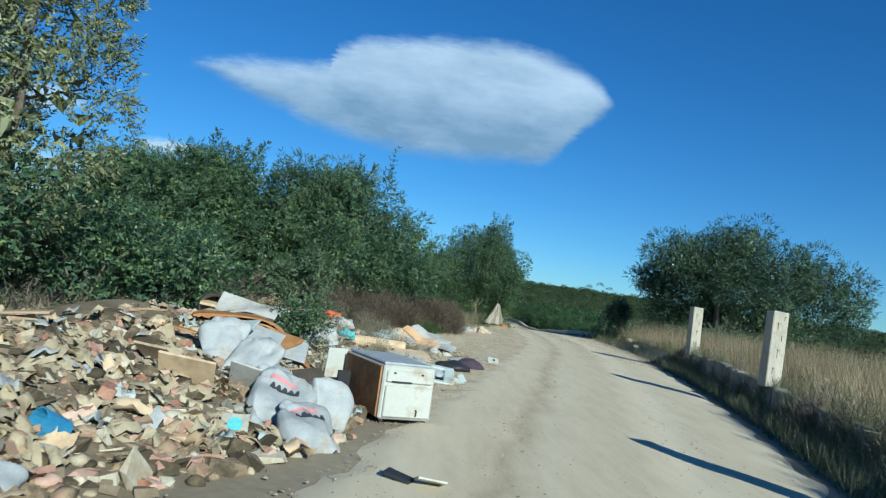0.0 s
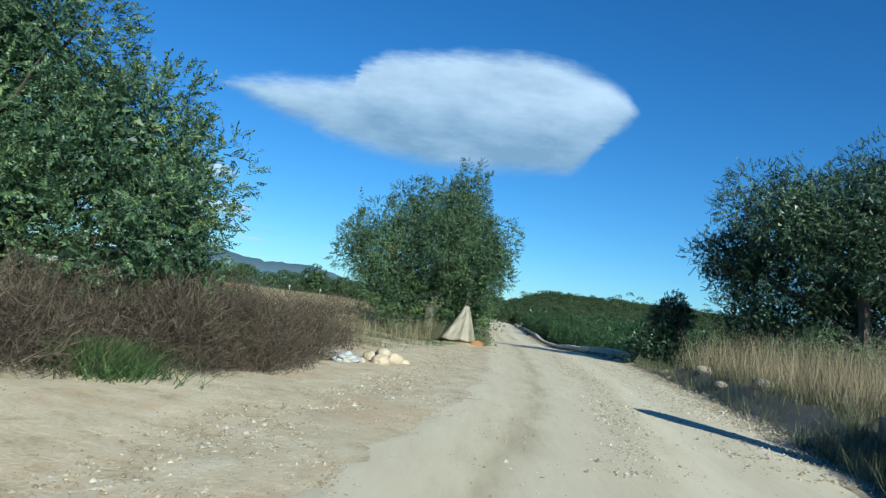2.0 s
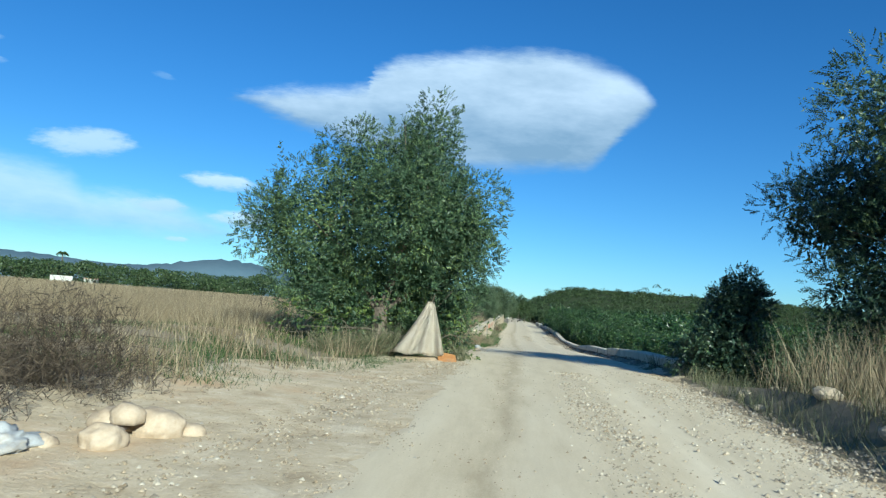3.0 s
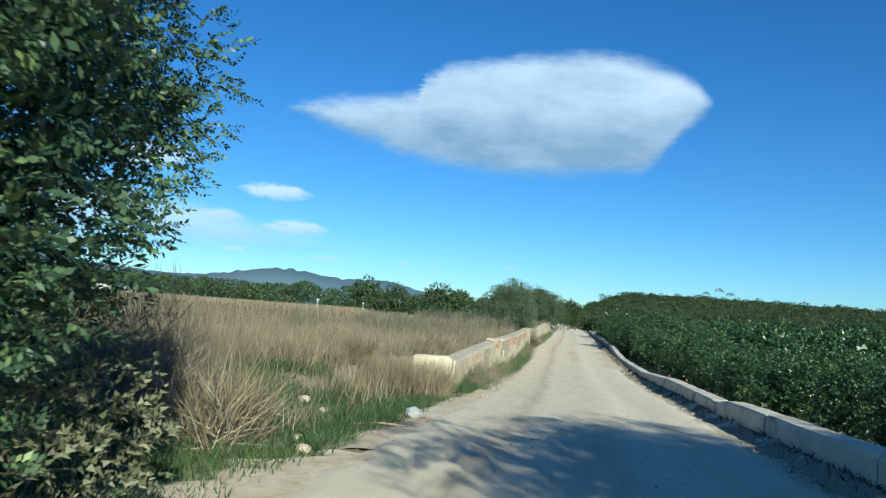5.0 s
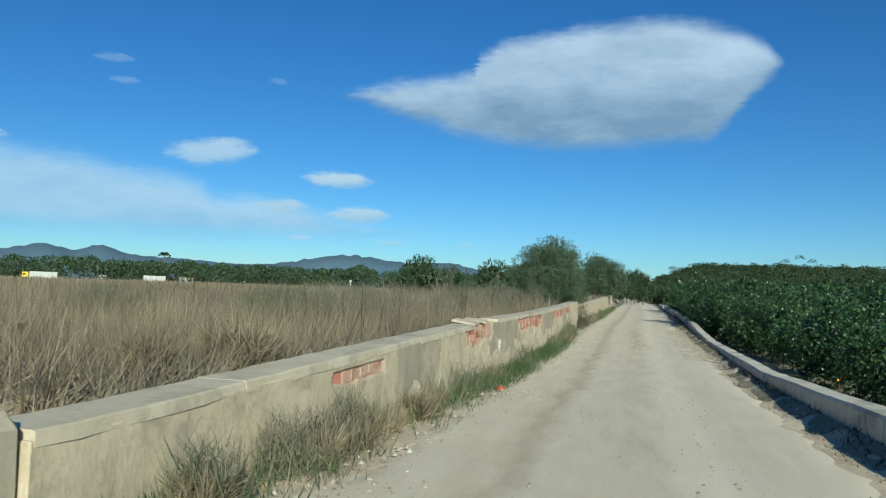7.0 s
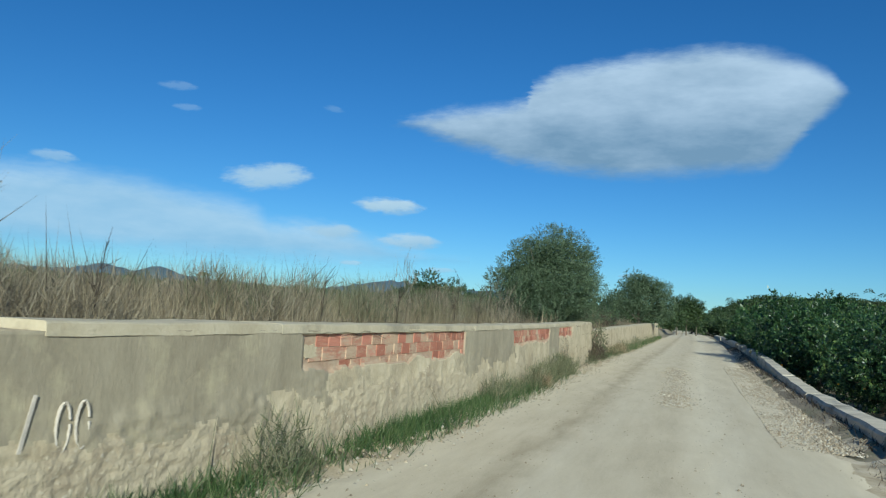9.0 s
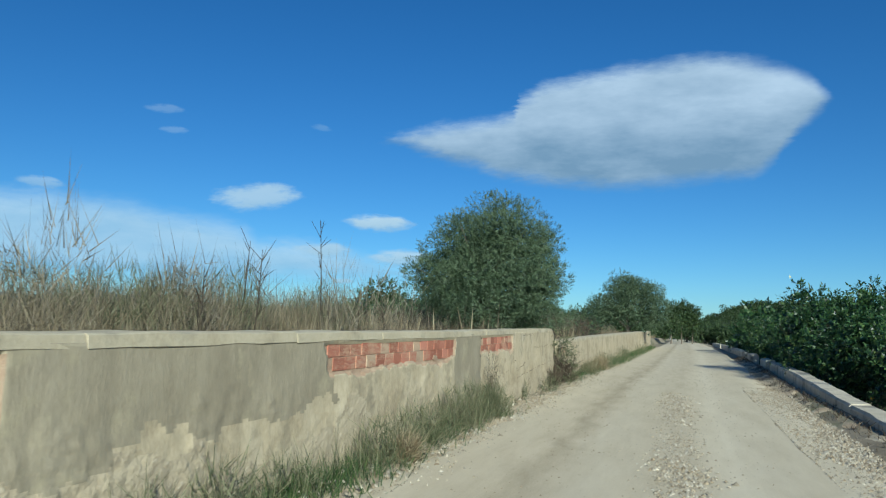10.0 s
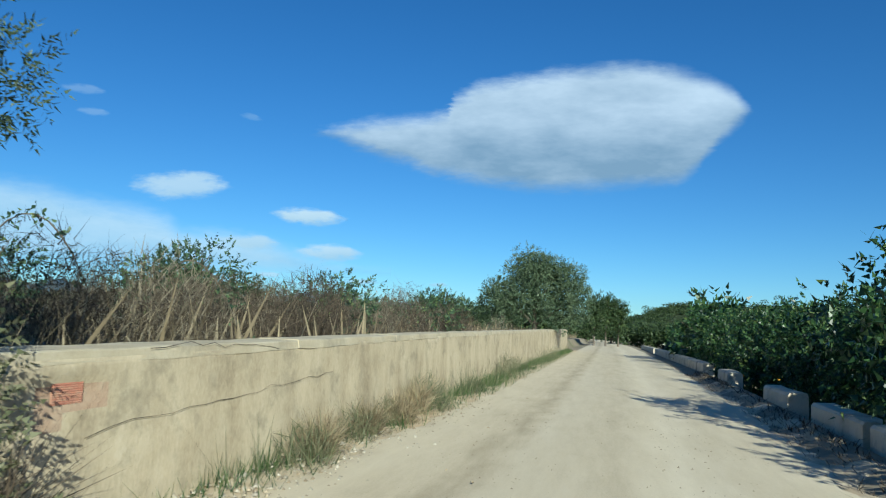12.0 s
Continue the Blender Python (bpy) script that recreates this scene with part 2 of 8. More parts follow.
def leaf_mesh(centres, ways, lengths, widths, quad=True, facing=None):
    """Leaves: each a rhomb, or for small ones a triangle, from its foot along its way, facing outwards where told."""
    n = len(centres)
    side = unit(np.cross(ways, rng.normal(size=(n, 3)) if facing is None else facing))
    if not quad:
        foot = centres + ways * (lengths * 0.12)[:, None]
        v = np.stack([foot + side * (widths * 0.55)[:, None], centres + ways * lengths[:, None], foot - side * (widths * 0.55)[:, None]], 1)
        return v.reshape(-1, 3), np.arange(3 * n).reshape(n, 3)
    up = np.cross(side, ways)
    mid = centres + ways * (lengths * 0.5)[:, None] + up * (lengths * 0.08)[:, None]
    v = np.stack([centres, mid + side * (widths / 2)[:, None], centres + ways * lengths[:, None], mid - side * (widths / 2)[:, None]], 1)
    return v.reshape(-1, 3), np.arange(4 * n).reshape(n, 4)


def crown(blobs, clusters, per, leaf, wide, spread=0.28, droop=0.0, shoots=0, shoot_len=0.7, shell=0.8, fill=0, lumpy=0, frond=6, big=4.0, quad=False):
    """Leafy sprays over lobed ellipsoid blobs (centre, radii), with leafy shoots and a dense inside. Returns the arrays."""
    core = np.array(blobs)
    if lumpy:
        extra = []
        for b in blobs:
            for _ in range(lumpy):
                d = Vector(rng.normal(size=3)).normalized()
                d.z = abs(d.z) if rng.random() < 0.6 else d.z
                q = rng.uniform(0.28, 0.46)
                extra.append((b[0] + d.x * b[3] * 0.76, b[1] + d.y * b[4] * 0.76, b[2] + d.z * b[5] * 0.78, b[3] * q, b[4] * q, b[5] * q * 0.85))
        blobs = [(*b[:3], b[3] * 0.72, b[4] * 0.72, b[5] * 0.72) for b in blobs] + extra
    arr = np.array(blobs)
    vol = arr[:, 3] * arr[:, 4] + arr[:, 4] * arr[:, 5] + arr[:, 3] * arr[:, 5]
    bl = arr[rng.choice(len(arr), clusters, p=vol / vol.sum())]
    d = unit(rng.normal(size=(clusters, 3)))
    rad = shell + (1 - shell) * rng.random(clusters)
    cc = bl[:, :3] + d * bl[:, 3:] * rad[:, None]
    # sprays: a short stalk with leaves in two ranks
    stalks = max(1, per // frond)
    i = np.repeat(np.arange(clusters), stalks)
    burst = unit(d[i] * 0.7 + rng.normal(size=(len(i), 3)) * 0.6)
    foot = cc[i] + burst * (spread * rng.random(len(i)) ** 0.6)[:, None]
    way = unit(d[i] * 0.5 + burst * 0.7 + rng.normal(size=(len(i), 3)) * 0.35 + [0, 0, 0.1 - droop])
    out = unit(d[i] * 0.8 + burst * 0.6 + [0, 0, 0.25])
    run = leaf * frond * 0.28 * (0.7 + 0.6 * rng.random(len(i)))
    if shoots:
        o = rng.choice(clusters, shoots)
        o = o[d[o][:, 2] > 0.0]
        sway = unit(d[o] * 0.6 + [0, 0, 0.75] + rng.normal(size=(len(o), 3)) * 0.25)
        sl = shoot_len * (0.35 + rng.random(len(o)) ** 1.5)
        along, round_ = 8, 3
        k = np.repeat(np.arange(len(o)), along * round_)
        t = np.tile(np.repeat(np.linspace(0, 1, along), round_), len(o))
        turn = unit(np.cross(sway[k], rng.normal(size=(len(k), 3))))
        foot = np.concatenate([foot, cc[o][k] + sway[k] * (t * sl[k])[:, None]])
        way = np.concatenate([way, unit(turn * 0.9 + sway[k] * (0.35 + 0.5 * t)[:, None])])
        out = np.concatenate([out, unit(d[o][k] + sway[k] * 0.6 + turn * 0.3)])
        run = np.concatenate([run, leaf * frond * 0.30 * (0.7 + 0.6 * rng.random(len(k))) * (1.1 - 0.55 * t)])
    n = len(foot)
    face = unit(out + rng.normal(size=(n, 3)) * 0.38)
    side = unit(np.cross(way, face))
    j = np.repeat(np.arange(n), frond)
    step = np.tile(np.linspace(0.1, 1.0, frond), n)
    hand = np.tile(np.where(np.arange(frond) % 2, 1.0, -1.0), n)
    hand[frond - 1::frond] *= 0.15
    p = foot[j] + way[j] * (run[j] * step)[:, None]
    w = unit(side[j] * hand[:, None] + way[j] * 0.75 + rng.normal(size=(len(j), 3)) * 0.2)
    look_out = unit(face[j] + rng.normal(size=(len(j), 3)) * 0.25)
    ln = leaf * (0.65 + 0.6 * rng.random(len(j)))
    wd = wide * (0.75 + 0.5 * rng.random(len(j)))
    if fill:
        cv = core[:, 3] * core[:, 4] * core[:, 5]
        bf = core[rng.choice(len(core), fill, p=cv / cv.sum())]
        df = unit(rng.normal(size=(fill, 3)))
        pf = bf[:, :3] + df * bf[:, 3:] * 0.68 * rng.random((fill, 1)) ** 0.45
        p, w = np.concatenate([p, pf]), np.concatenate([w, unit(rng.normal(size=(fill, 3)))])
        look_out = np.concatenate([look_out, unit(df + rng.normal(size=(fill, 3)) * 0.6)])
        ln = np.concatenate([ln, big * leaf * (0.6 + 0.6 * rng.random(fill))])
        wd = np.concatenate([wd, big * max(wide, leaf * 0.4) * (0.6 + 0.6 * rng.random(fill))])
    return leaf_mesh(p, w, ln, wd, quad, look_out)


def blades(points, height, width, lean=0.35, wind=(0, 0)):
    """Grass: a narrow triangle for each point."""
    n = len(points)
    a = rng.random(n) * 2 * math.pi
    side = np.stack([np.cos(a), np.sin(a), 0 * a], 1)
    h = height * (0.45 + 0.9 * rng.random(n))
    tip = points + np.stack([rng.normal(size=n) * lean * h + wind[0] * h, rng.normal(size=n) * lean * h + wind[1] * h, h], 1)
    w = width * (0.6 + 0.8 * rng.random(n))
    v = np.stack([points - side * w[:, None] / 2, points + side * w[:, None] / 2, tip], 1)
    return v.reshape(-1, 3), np.arange(3 * n).reshape(n, 3)


def plant_tree(name, base, blobs, material, label, category, clusters, per, leaf, wide, trunk_r=0.15, limbs=6, group="", **kw):
    """A tree: tapered trunk and limbs, and a crown of many leaves. Blobs are relative to the base."""
    thing = empty(name, pose(*base), label, category, group)
    bm = bmesh.new()
    order = sorted(blobs, key=lambda b: -(b[3] * b[4] * b[5]))[:limbs]
    fork = Vector((0, 0, max(0.35, 0.22 * max(b[2] for b in blobs))))
    tube(bm, [(0, 0, -0.15), (0.03, 0.02, fork.z * 0.5), fork], [trunk_r * 1.35, trunk_r, trunk_r * 0.85], 8)
    part("trunk", bm, M_BARK, thing)
    for b in order:
        bm = bmesh.new()
        c = Vector(b[:3])
        mid = fork.lerp(c, 0.5) + Vector((random.uniform(-0.15, 0.15), random.uniform(-0.15, 0.15), 0.12))
        end = c + Vector((random.uniform(-0.3, 0.3) * b[3], random.uniform(-0.3, 0.3) * b[4], 0.5 * b[5]))
        tube(bm, [fork - Vector((0, 0, 0.1)), mid, c, end], [trunk_r * 0.6, trunk_r * 0.42, trunk_r * 0.25, 0.012], 6)
        for _ in range(4):
            e2 = c + Vector((random.uniform(-0.8, 0.8) * b[3], random.uniform(-0.8, 0.8) * b[4], random.uniform(-0.5, 0.8) * b[5]))
            tube(bm, [mid.lerp(c, random.random()), mid.lerp(e2, 0.6), e2], [trunk_r * 0.2, trunk_r * 0.12, 0.008], 4)
        part("limb", bm, M_BARK, thing)
    v, f = crown(blobs, clusters, per, leaf, wide, **kw)
    arrays("crown", v, f, material, thing)
    return thing


# ---- the lie of the land ----
KNOT_Y = [-60, 0, 6, 12, 18, 24, 30, 36, 42, 50, 60, 75, 90, 105, 130, 170, 330, 700]
KNOT_Z = [-0.42, -0.42, -0.43, -0.40, -0.32, -0.22, -0.11, -0.01, 0.06, 0.0, -0.31, -0.72, -0.72, -0.53, -0.24, 0.09, 0.9, 1.0]
LEFT_Y = [-60, 5, 11, 18, 24, 31, 44, 50, 61, 76, 104, 112, 138, 180, 260, 400]
LEFT_X = [-11.5, -1.0, 0.0, 1.2, 2.4, 3.4, 3.6, 3.9, 4.35, 4.3, 4.45, 4.9, 5.4, 6.2, 6.8, 3.0]
RIGHT_Y = [-60, 5, 8, 14, 22, 27, 34, 41, 57, 66, 86, 106, 112, 143, 180, 260, 400]
RIGHT_X = [-8.0, 3.9, 4.5, 6.0, 7.3, 7.9, 8.4, 8.7, 9.05, 9.15, 9.6, 9.9, 10.3, 10.9, 11.2, 11.0, 7.5]


def smooth_interp(y, ky, kz):
    """Interpolation with rounded knots."""
    y = np.asarray(y, float)
    return sum(np.interp(y + o, ky, kz) * w for o, w in ((-3, 0.15), (-1.5, 0.2), (0, 0.3), (1.5, 0.2), (3, 0.15)))


def road_z(y):
    return smooth_interp(y, KNOT_Y, KNOT_Z)


def road_l(y):
    return smooth_interp(y, LEFT_Y, LEFT_X)


def road_r(y):
    return smooth_interp(y, RIGHT_Y, RIGHT_X)


def wall_x(y):
    """The left wall's road face."""
    return np.interp(y, [55, 60, 82, 100, 108, 150, 200], [3.4, 3.5, 3.82, 3.98, 4.12, 5.0, 6.0])


def wall_top(y):
    return np.interp(y, [58, 61, 66, 71.4, 71.5, 74, 82, 90, 95, 99.3, 99.6, 103.5, 111, 125, 152], [0.38, 0.36, 0.46, 0.56, 0.60, 0.60, 0.64, 0.74, 0.84, 0.92, 0.57, 0.64, 0.80, 1.05, 1.50])


def ease(a, b, v):
    t = np.clip((v - a) / (b - a), 0, 1)
    return t * t * (3 - 2 * t)


def lumps(x, y, s, k):
    return k * (np.sin(x / s + 1.3 * np.sin(y / s * 0.7)) * np.cos(y / s * 1.1 + 0.8 * np.sin(x / s * 0.6)))


def land(x, y):
    """Height of the ground sheet."""
    x, y = np.asarray(x, float), np.asarray(y, float)
    z = road_z(y) - 0.03
    dl, dr = road_l(y) - x, x - road_r(y)
    # left: dump and bank, then the field held by the wall
    bank = 0.28 * ease(1.0, 7.0, dl) * ease(60, 40, y)
    field = np.where(y > 52, 0.30 + 0.004 * np.clip(y - 60, 0, 150), z)
    hold = ease(52, 60, y) * ease(0.0, 0.5, wall_x(y) - 0.35 - 1.3 * ease(62, 60.4, y) - x) + (1 - ease(52, 60, y)) * ease(44, 60, y) * ease(0.5, 5, dl)
    z = z + bank
    z = np.where(x < road_l(y), z + (field - z) * np.clip(hold, 0, 1), z)
    # right: raised behind the low wall, and the orchard floor
    low = ease(46, 36, y)
    z = z + 0.42 * ease(0.6, 1.0, dr) * low - 0.75 * ease(0.75, 1.6, dr) * (1 - low)
    z = z + 0.15 * ease(0.0, 0.35, dr) * ease(0.9, 0.5, dr) * (1 - low) * ease(150, 120, y)
    off = np.maximum(np.maximum(dl, dr), 0)
    z = z + lumps(x, y, 3.1, 0.05) * ease(0.3, 3, off) + lumps(x, y, 0.9, 0.025) * ease(0.2, 1.5, off)
    far = ease(150, 900, np.hypot(x - 5, y - 50))
    return z * (1 - far) + (0.9 + 0 * z) * far


def zat(x, y):
    return float(land(x, y))


def ground_sheet():
    xs = np.unique(np.concatenate([np.arange(-16, 22, 0.35), -16 - np.geomspace(1, 3984, 40), 22 + np.geomspace(1, 3978, 40)]))
    ys = np.unique(np.concatenate([np.arange(-6, 125, 0.5), np.arange(125, 260, 3), -6 - np.geomspace(1, 1500, 20), 260 + np.geomspace(3, 4300, 40)]))
    X, Y = np.meshgrid(xs, ys)
    v = np.stack([X, Y, land(X, Y)], -1).reshape(-1, 3)
    nx, ny = len(xs), len(ys)
    i = (np.arange(ny - 1)[:, None] * nx + np.arange(nx - 1)[None]).ravel()
    ob = arrays("ground", v, np.stack([i, i + 1, i + nx + 1, i + nx], 1), M_GROUND, smooth=True)
    return tagged(ob, "dry brown soil of fields beside the track", "ground", kind="structure")


def strip(name, ys, left, right, lift, material, label, category, cols=14, edge=0.06, drape=False):
    """A strip of track or verge over the land, its borders uneven and let into the soil."""
    rows = []
    for y in ys:
        a = left(y) + edge * math.sin(y * 2.3) + edge * 0.8 * math.sin(y * 5.1 + 1) + edge * 0.5 * math.sin(y * 11.7)
        b = right(y) + edge * math.sin(y * 2.9 + 2) + edge * 0.8 * math.sin(y * 4.7) + edge * 0.5 * math.sin(y * 12.9)
        for k in range(cols):
            u = k / (cols - 1)
            x = a + (b - a) * u
            e = min(u, 1 - u) * (b - a)
            z = float(road_z(y)) + lift * min(1, e / 0.35) - 0.055 * (1 - min(1, e / 0.25))
            rut = -0.022 * (math.exp(-((u - 0.3) / 0.07) ** 2) + math.exp(-((u - 0.68) / 0.07) ** 2))
            if drape:
                z = max(z, float(land(x, y)) + 0.04 * min(1, e / 0.5) - 0.02 * (1 - min(1, e / 0.2)))
            if drape:
                z += 0.016 * noise.noise(Vector((x * 2.2, y * 2.2, 3))) * min(1, e / 0.4)
            rows.append((x, y, z + rut * min(1, e) + 0.010 * math.sin(x * 3.1 + y * 1.7) * math.sin(y * 0.9 + x)))
    n = len(ys)
    i = (np.arange(n - 1)[:, None] * cols + np.arange(cols - 1)[None]).ravel()
    ob = arrays(name, rows, np.stack([i, i + 1, i + cols + 1, i + cols], 1), material, smooth=True)
    layer = ob.data.uv_layers.new(name="along")
    idx = np.empty(len(ob.data.loops), np.int32)
    ob.data.loops.foreach_get("vertex_index", idx)
    layer.data.foreach_set("uv", np.stack([(idx % cols) / (cols - 1), np.asarray(ys)[idx // cols]], 1).astype(np.float32).ravel())
    return tagged(ob, label, category, kind="structure")


ground_sheet()
strip("road", np.concatenate([np.arange(-50, -5, 3), np.arange(-5, 130, 0.25), np.arange(130, 400, 2)]), road_l, road_r, 0.02, M_TRACK,
      "pale dusty unpaved track with faint wheel ruts", "road", cols=24)
strip("dirt_shoulder", np.arange(9, 50, 0.25), lambda y: np.interp(y, [9, 14, 20, 24, 28, 36, 44, 50], [-0.9, -2.2, -3.4, -3.2, -1.8, -0.2, 2.2, 3.4]), lambda y: road_l(y) + 0.9, 0.012, M_DIRT,
      "tan stony dirt shoulder beside the track", "shoulder", cols=24, edge=0.2, drape=True)

strip("gravel_verge", np.arange(50, 152, 0.25), lambda y: road_l(y) - 0.42 - 0.12 * np.sin(y * 0.7), lambda y: road_l(y) + 0.45, 0.006, M_DIRT,
      "pale loose gravel along the track's edge", "verge", cols=8, edge=0.12, drape=True)
strip("gravel_verge", np.arange(20, 120, 0.25), lambda y: road_r(y) - 0.5 - 0.2 * np.sin(y * 0.5), lambda y: road_r(y) + 0.25, 0.006, M_DIRT,
      "pale loose gravel along the track's edge", "verge", cols=8, edge=0.12, drape=True)

# ---- far distance ----
def ridge(name, radius, az0, az1, height, material, label, category, steps=160, rough=0.25):
    """A long far ridge as a solid slope facing the track."""
    v = []
    for k in range(steps + 1):
        a = radians(az0 + (az1 - az0) * k / steps)
        for lvl, rr in ((0.0, 0.90), (0.6, 0.95), (1.0, 1.0), (0.5, 1.06), (0, 1.1)):
            h = height(math.degrees(a)) * lvl
            h += h * rough * 0.3 * noise.noise(Vector((math.degrees(a) * 1.7, lvl, 3)))
            v.append((7 - math.sin(a) * radius * rr, 50 + math.cos(a) * radius * rr, h if lvl else -4))
    i = (np.arange(steps)[:, None] * 5 + np.arange(4)[None]).ravel()
    ob = arrays(name, v, np.stack([i, i + 5, i + 6, i + 1], 1), material, smooth=True)
    return tagged(ob, label, category, kind="structure")


# the mountain's blue distance haze is mixed into its base colour
M_MOUNT = surface("hazed_mountain", [(0.2, (0.065, 0.115, 0.15)), (0.8, (0.10, 0.15, 0.185))], 0.004, 0.03, 1.0, 0)
M_SLOPE = surface("woodland_slope", [(0.2, (0.012, 0.02, 0.008)), (0.8, (0.025, 0.038, 0.013))], 0.03, 0.3, 1.0, 0)
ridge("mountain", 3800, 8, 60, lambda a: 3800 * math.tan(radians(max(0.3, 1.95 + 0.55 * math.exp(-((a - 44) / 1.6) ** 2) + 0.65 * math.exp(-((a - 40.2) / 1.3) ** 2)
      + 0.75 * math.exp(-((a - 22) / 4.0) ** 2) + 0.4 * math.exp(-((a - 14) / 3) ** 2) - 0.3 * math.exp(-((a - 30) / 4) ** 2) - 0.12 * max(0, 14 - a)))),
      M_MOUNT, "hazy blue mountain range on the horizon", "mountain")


def hill_h(a):
    return 650 * math.tan(radians(max(0.0, 2.8 * float(ease(2.0, -6.0, a)) * (0.82 + 0.18 * float(ease(-34, -10, a))))))


ridge("hill", 650, -60, 4, hill_h, M_SLOPE, "long low hill covered with dark pine woodland", "hill")


def woods(name, spots, radius, material, label, leaves=130, leaf=0.55, category="woodland"):
    """A far wood: many small clumps of leaves. spots: x, y, z of crown centres; one object."""
    V, F, o = [], [], 0
    for (x, y, z), r in zip(spots, radius):
        d = unit(rng.normal(size=(leaves, 3)))
        d[:, 2] = np.abs(d[:, 2]) * 1.1 - 0.35
        p = np.array([x, y, z]) + d * [r, r, r * 0.8] * (0.65 + 0.4 * rng.random((leaves, 1)))
        v, f = leaf_mesh(p, unit(d + rng.normal(size=(leaves, 3)) * 0.9), np.full(leaves, leaf * r / 3), np.full(leaves, leaf * r / 3.6), True, unit(d + rng.normal(size=(leaves, 3)) * 0.45))
        V.append(v), F.append(f + o)
        o += len(v)
    ob = arrays(name, np.concatenate(V), np.concatenate(F), material)
    return tagged(ob, label, category, kind="stuff")


spots, radii = [], []
for _ in range(1300):
    a = rng.uniform(-42, 1.5)
    k = rng.random() ** 0.5
    h, rr = hill_h(a) * (0.15 + 0.85 * k), 650 * (0.90 + 0.10 * k)
    spots.append((7 - math.sin(radians(a)) * rr, 50 + math.cos(radians(a)) * rr, h - 0.5)), radii.append(rng.uniform(3.0, 6.0))
for a, up in ((-12.1, 6.5), (-11.2, 3), (-12.9, 3.5), (-3.4, 4)):
    spots.append((7 - math.sin(radians(a)) * 640, 50 + math.cos(radians(a)) * 640, hill_h(a) + up)), radii.append(3.6)
woods("pine_wood", spots, radii, M_PINE, "dense dark green pine woodland over the hill")
spots, radii = [], []
for _ in range(950):
    a = rng.uniform(1, 62)
    rr = rng.uniform(330, 440)
    tall = 1.85 + 0.5 * noise.noise(Vector((a * 0.55, 2, 5))) + 0.35 * noise.noise(Vector((a * 1.9, 7, 1)))
    h = rr * math.tan(radians(max(0.5, tall)))
    r = rng.uniform(3.0, 6.0)
    spots.append((7 - math.sin(radians(a)) * rr, 50 + math.cos(radians(a)) * rr, max(r * 0.4, h - r * 0.7 - rng.random() ** 1.6 * h * 0.75))), radii.append(r)
woods("far_tree_belt", spots, radii, M_PINE, "mixed green trees along the far edge of the field")


# ---- trees beside the track ----
plant_tree("carob_tree", (1.6, 43.6, 0.1), [(0.7, -0.2, 3.3, 2.1, 2.2, 2.2), (-1.6, 0.2, 3.0, 1.9, 2.0, 2.0), (1.0, 0.1, 5.0, 1.1, 1.2, 1.5), (-0.8, 0.2, 4.6, 1.2, 1.3, 1.1),
           (-2.9, 0.1, 2.9, 1.0, 1.2, 1.2), (1.6, 0.9, 2.0, 1.5, 1.7, 1.5), (-0.9, 0.6, 1.7, 2.3, 1.6, 1.3), (2.0, -0.1, 3.2, 0.95, 1.1, 1.2), (1.8, 0.9, 0.8, 0.75, 0.8, 0.8), (-0.6, 0.9, 0.9, 2.2, 0.9, 0.9), (-1.2, -0.2, 1.0, 1.3, 0.8, 1.0), (0.1, 0.15, 1.2, 0.9, 0.6, 0.9), (0.9, 2.2, 2.9, 1.3, 1.4, 1.6), (0.7, 2.0, 4.4, 1.1, 1.2, 1.1), (0.6, 2.6, 1.3, 1.2, 1.2, 1.2), (0.8, 3.3, 3.2, 0.9, 0.9, 1.0), (1.2, 3.4, 2.5, 0.6, 0.6, 0.5), (0.7, 3.4, 4.2, 0.8, 0.9, 0.7)],
           M_CAROB, "dense green carob tree hanging over the verge", "tree", 8600, 40, 0.050, 0.024, 0.2, 7, shoots=130, shoot_len=0.7, fill=36000, spread=0.20, lumpy=8, frond=10, big=2.2, quad=True)
T1_BLOBS = [(0, 0, 3.4, 2.6, 2.4, 2.4), (2.5, 0.2, 2.6, 1.8, 1.9, 1.8), (-2.3, 0.3, 3.2, 2.2, 2.2, 2.2), (0.2, -0.3, 4.8, 1.5, 1.5, 1.1), (-1.2, 0, 5.0, 1.6, 1.5, 1.2), (3.3, 0, 1.8, 1.0, 1.4, 1.4), (0.4, -1.0, 1.6, 3.0, 1.4, 1.2)]
for bx, by, s in ((-4.6, 27.6, 1.0), (-9.8, 29.2, 1.06), (-14.6, 31.5, 1.0)):
    blobs = [(b[0] * s * rng.uniform(0.8, 1.1), b[1], b[2] * s * rng.uniform(0.92, 1.06), b[3] * s, b[4] * s, b[5] * s) for b in T1_BLOBS]
    plant_tree("carob_tree", (bx, by, -0.05), blobs, M_CAROB, "broad dark green carob tree behind the rubbish", "tree", 4200 if bx > -6 else 2600, 36, 0.072 if bx > -6 else 0.092, 0.029 if bx > -6 else 0.038, 0.22, 7, "carobs behind the dump", shoots=130, shoot_len=1.0, fill=26000, lumpy=9, spread=0.24, big=2.2, frond=12)
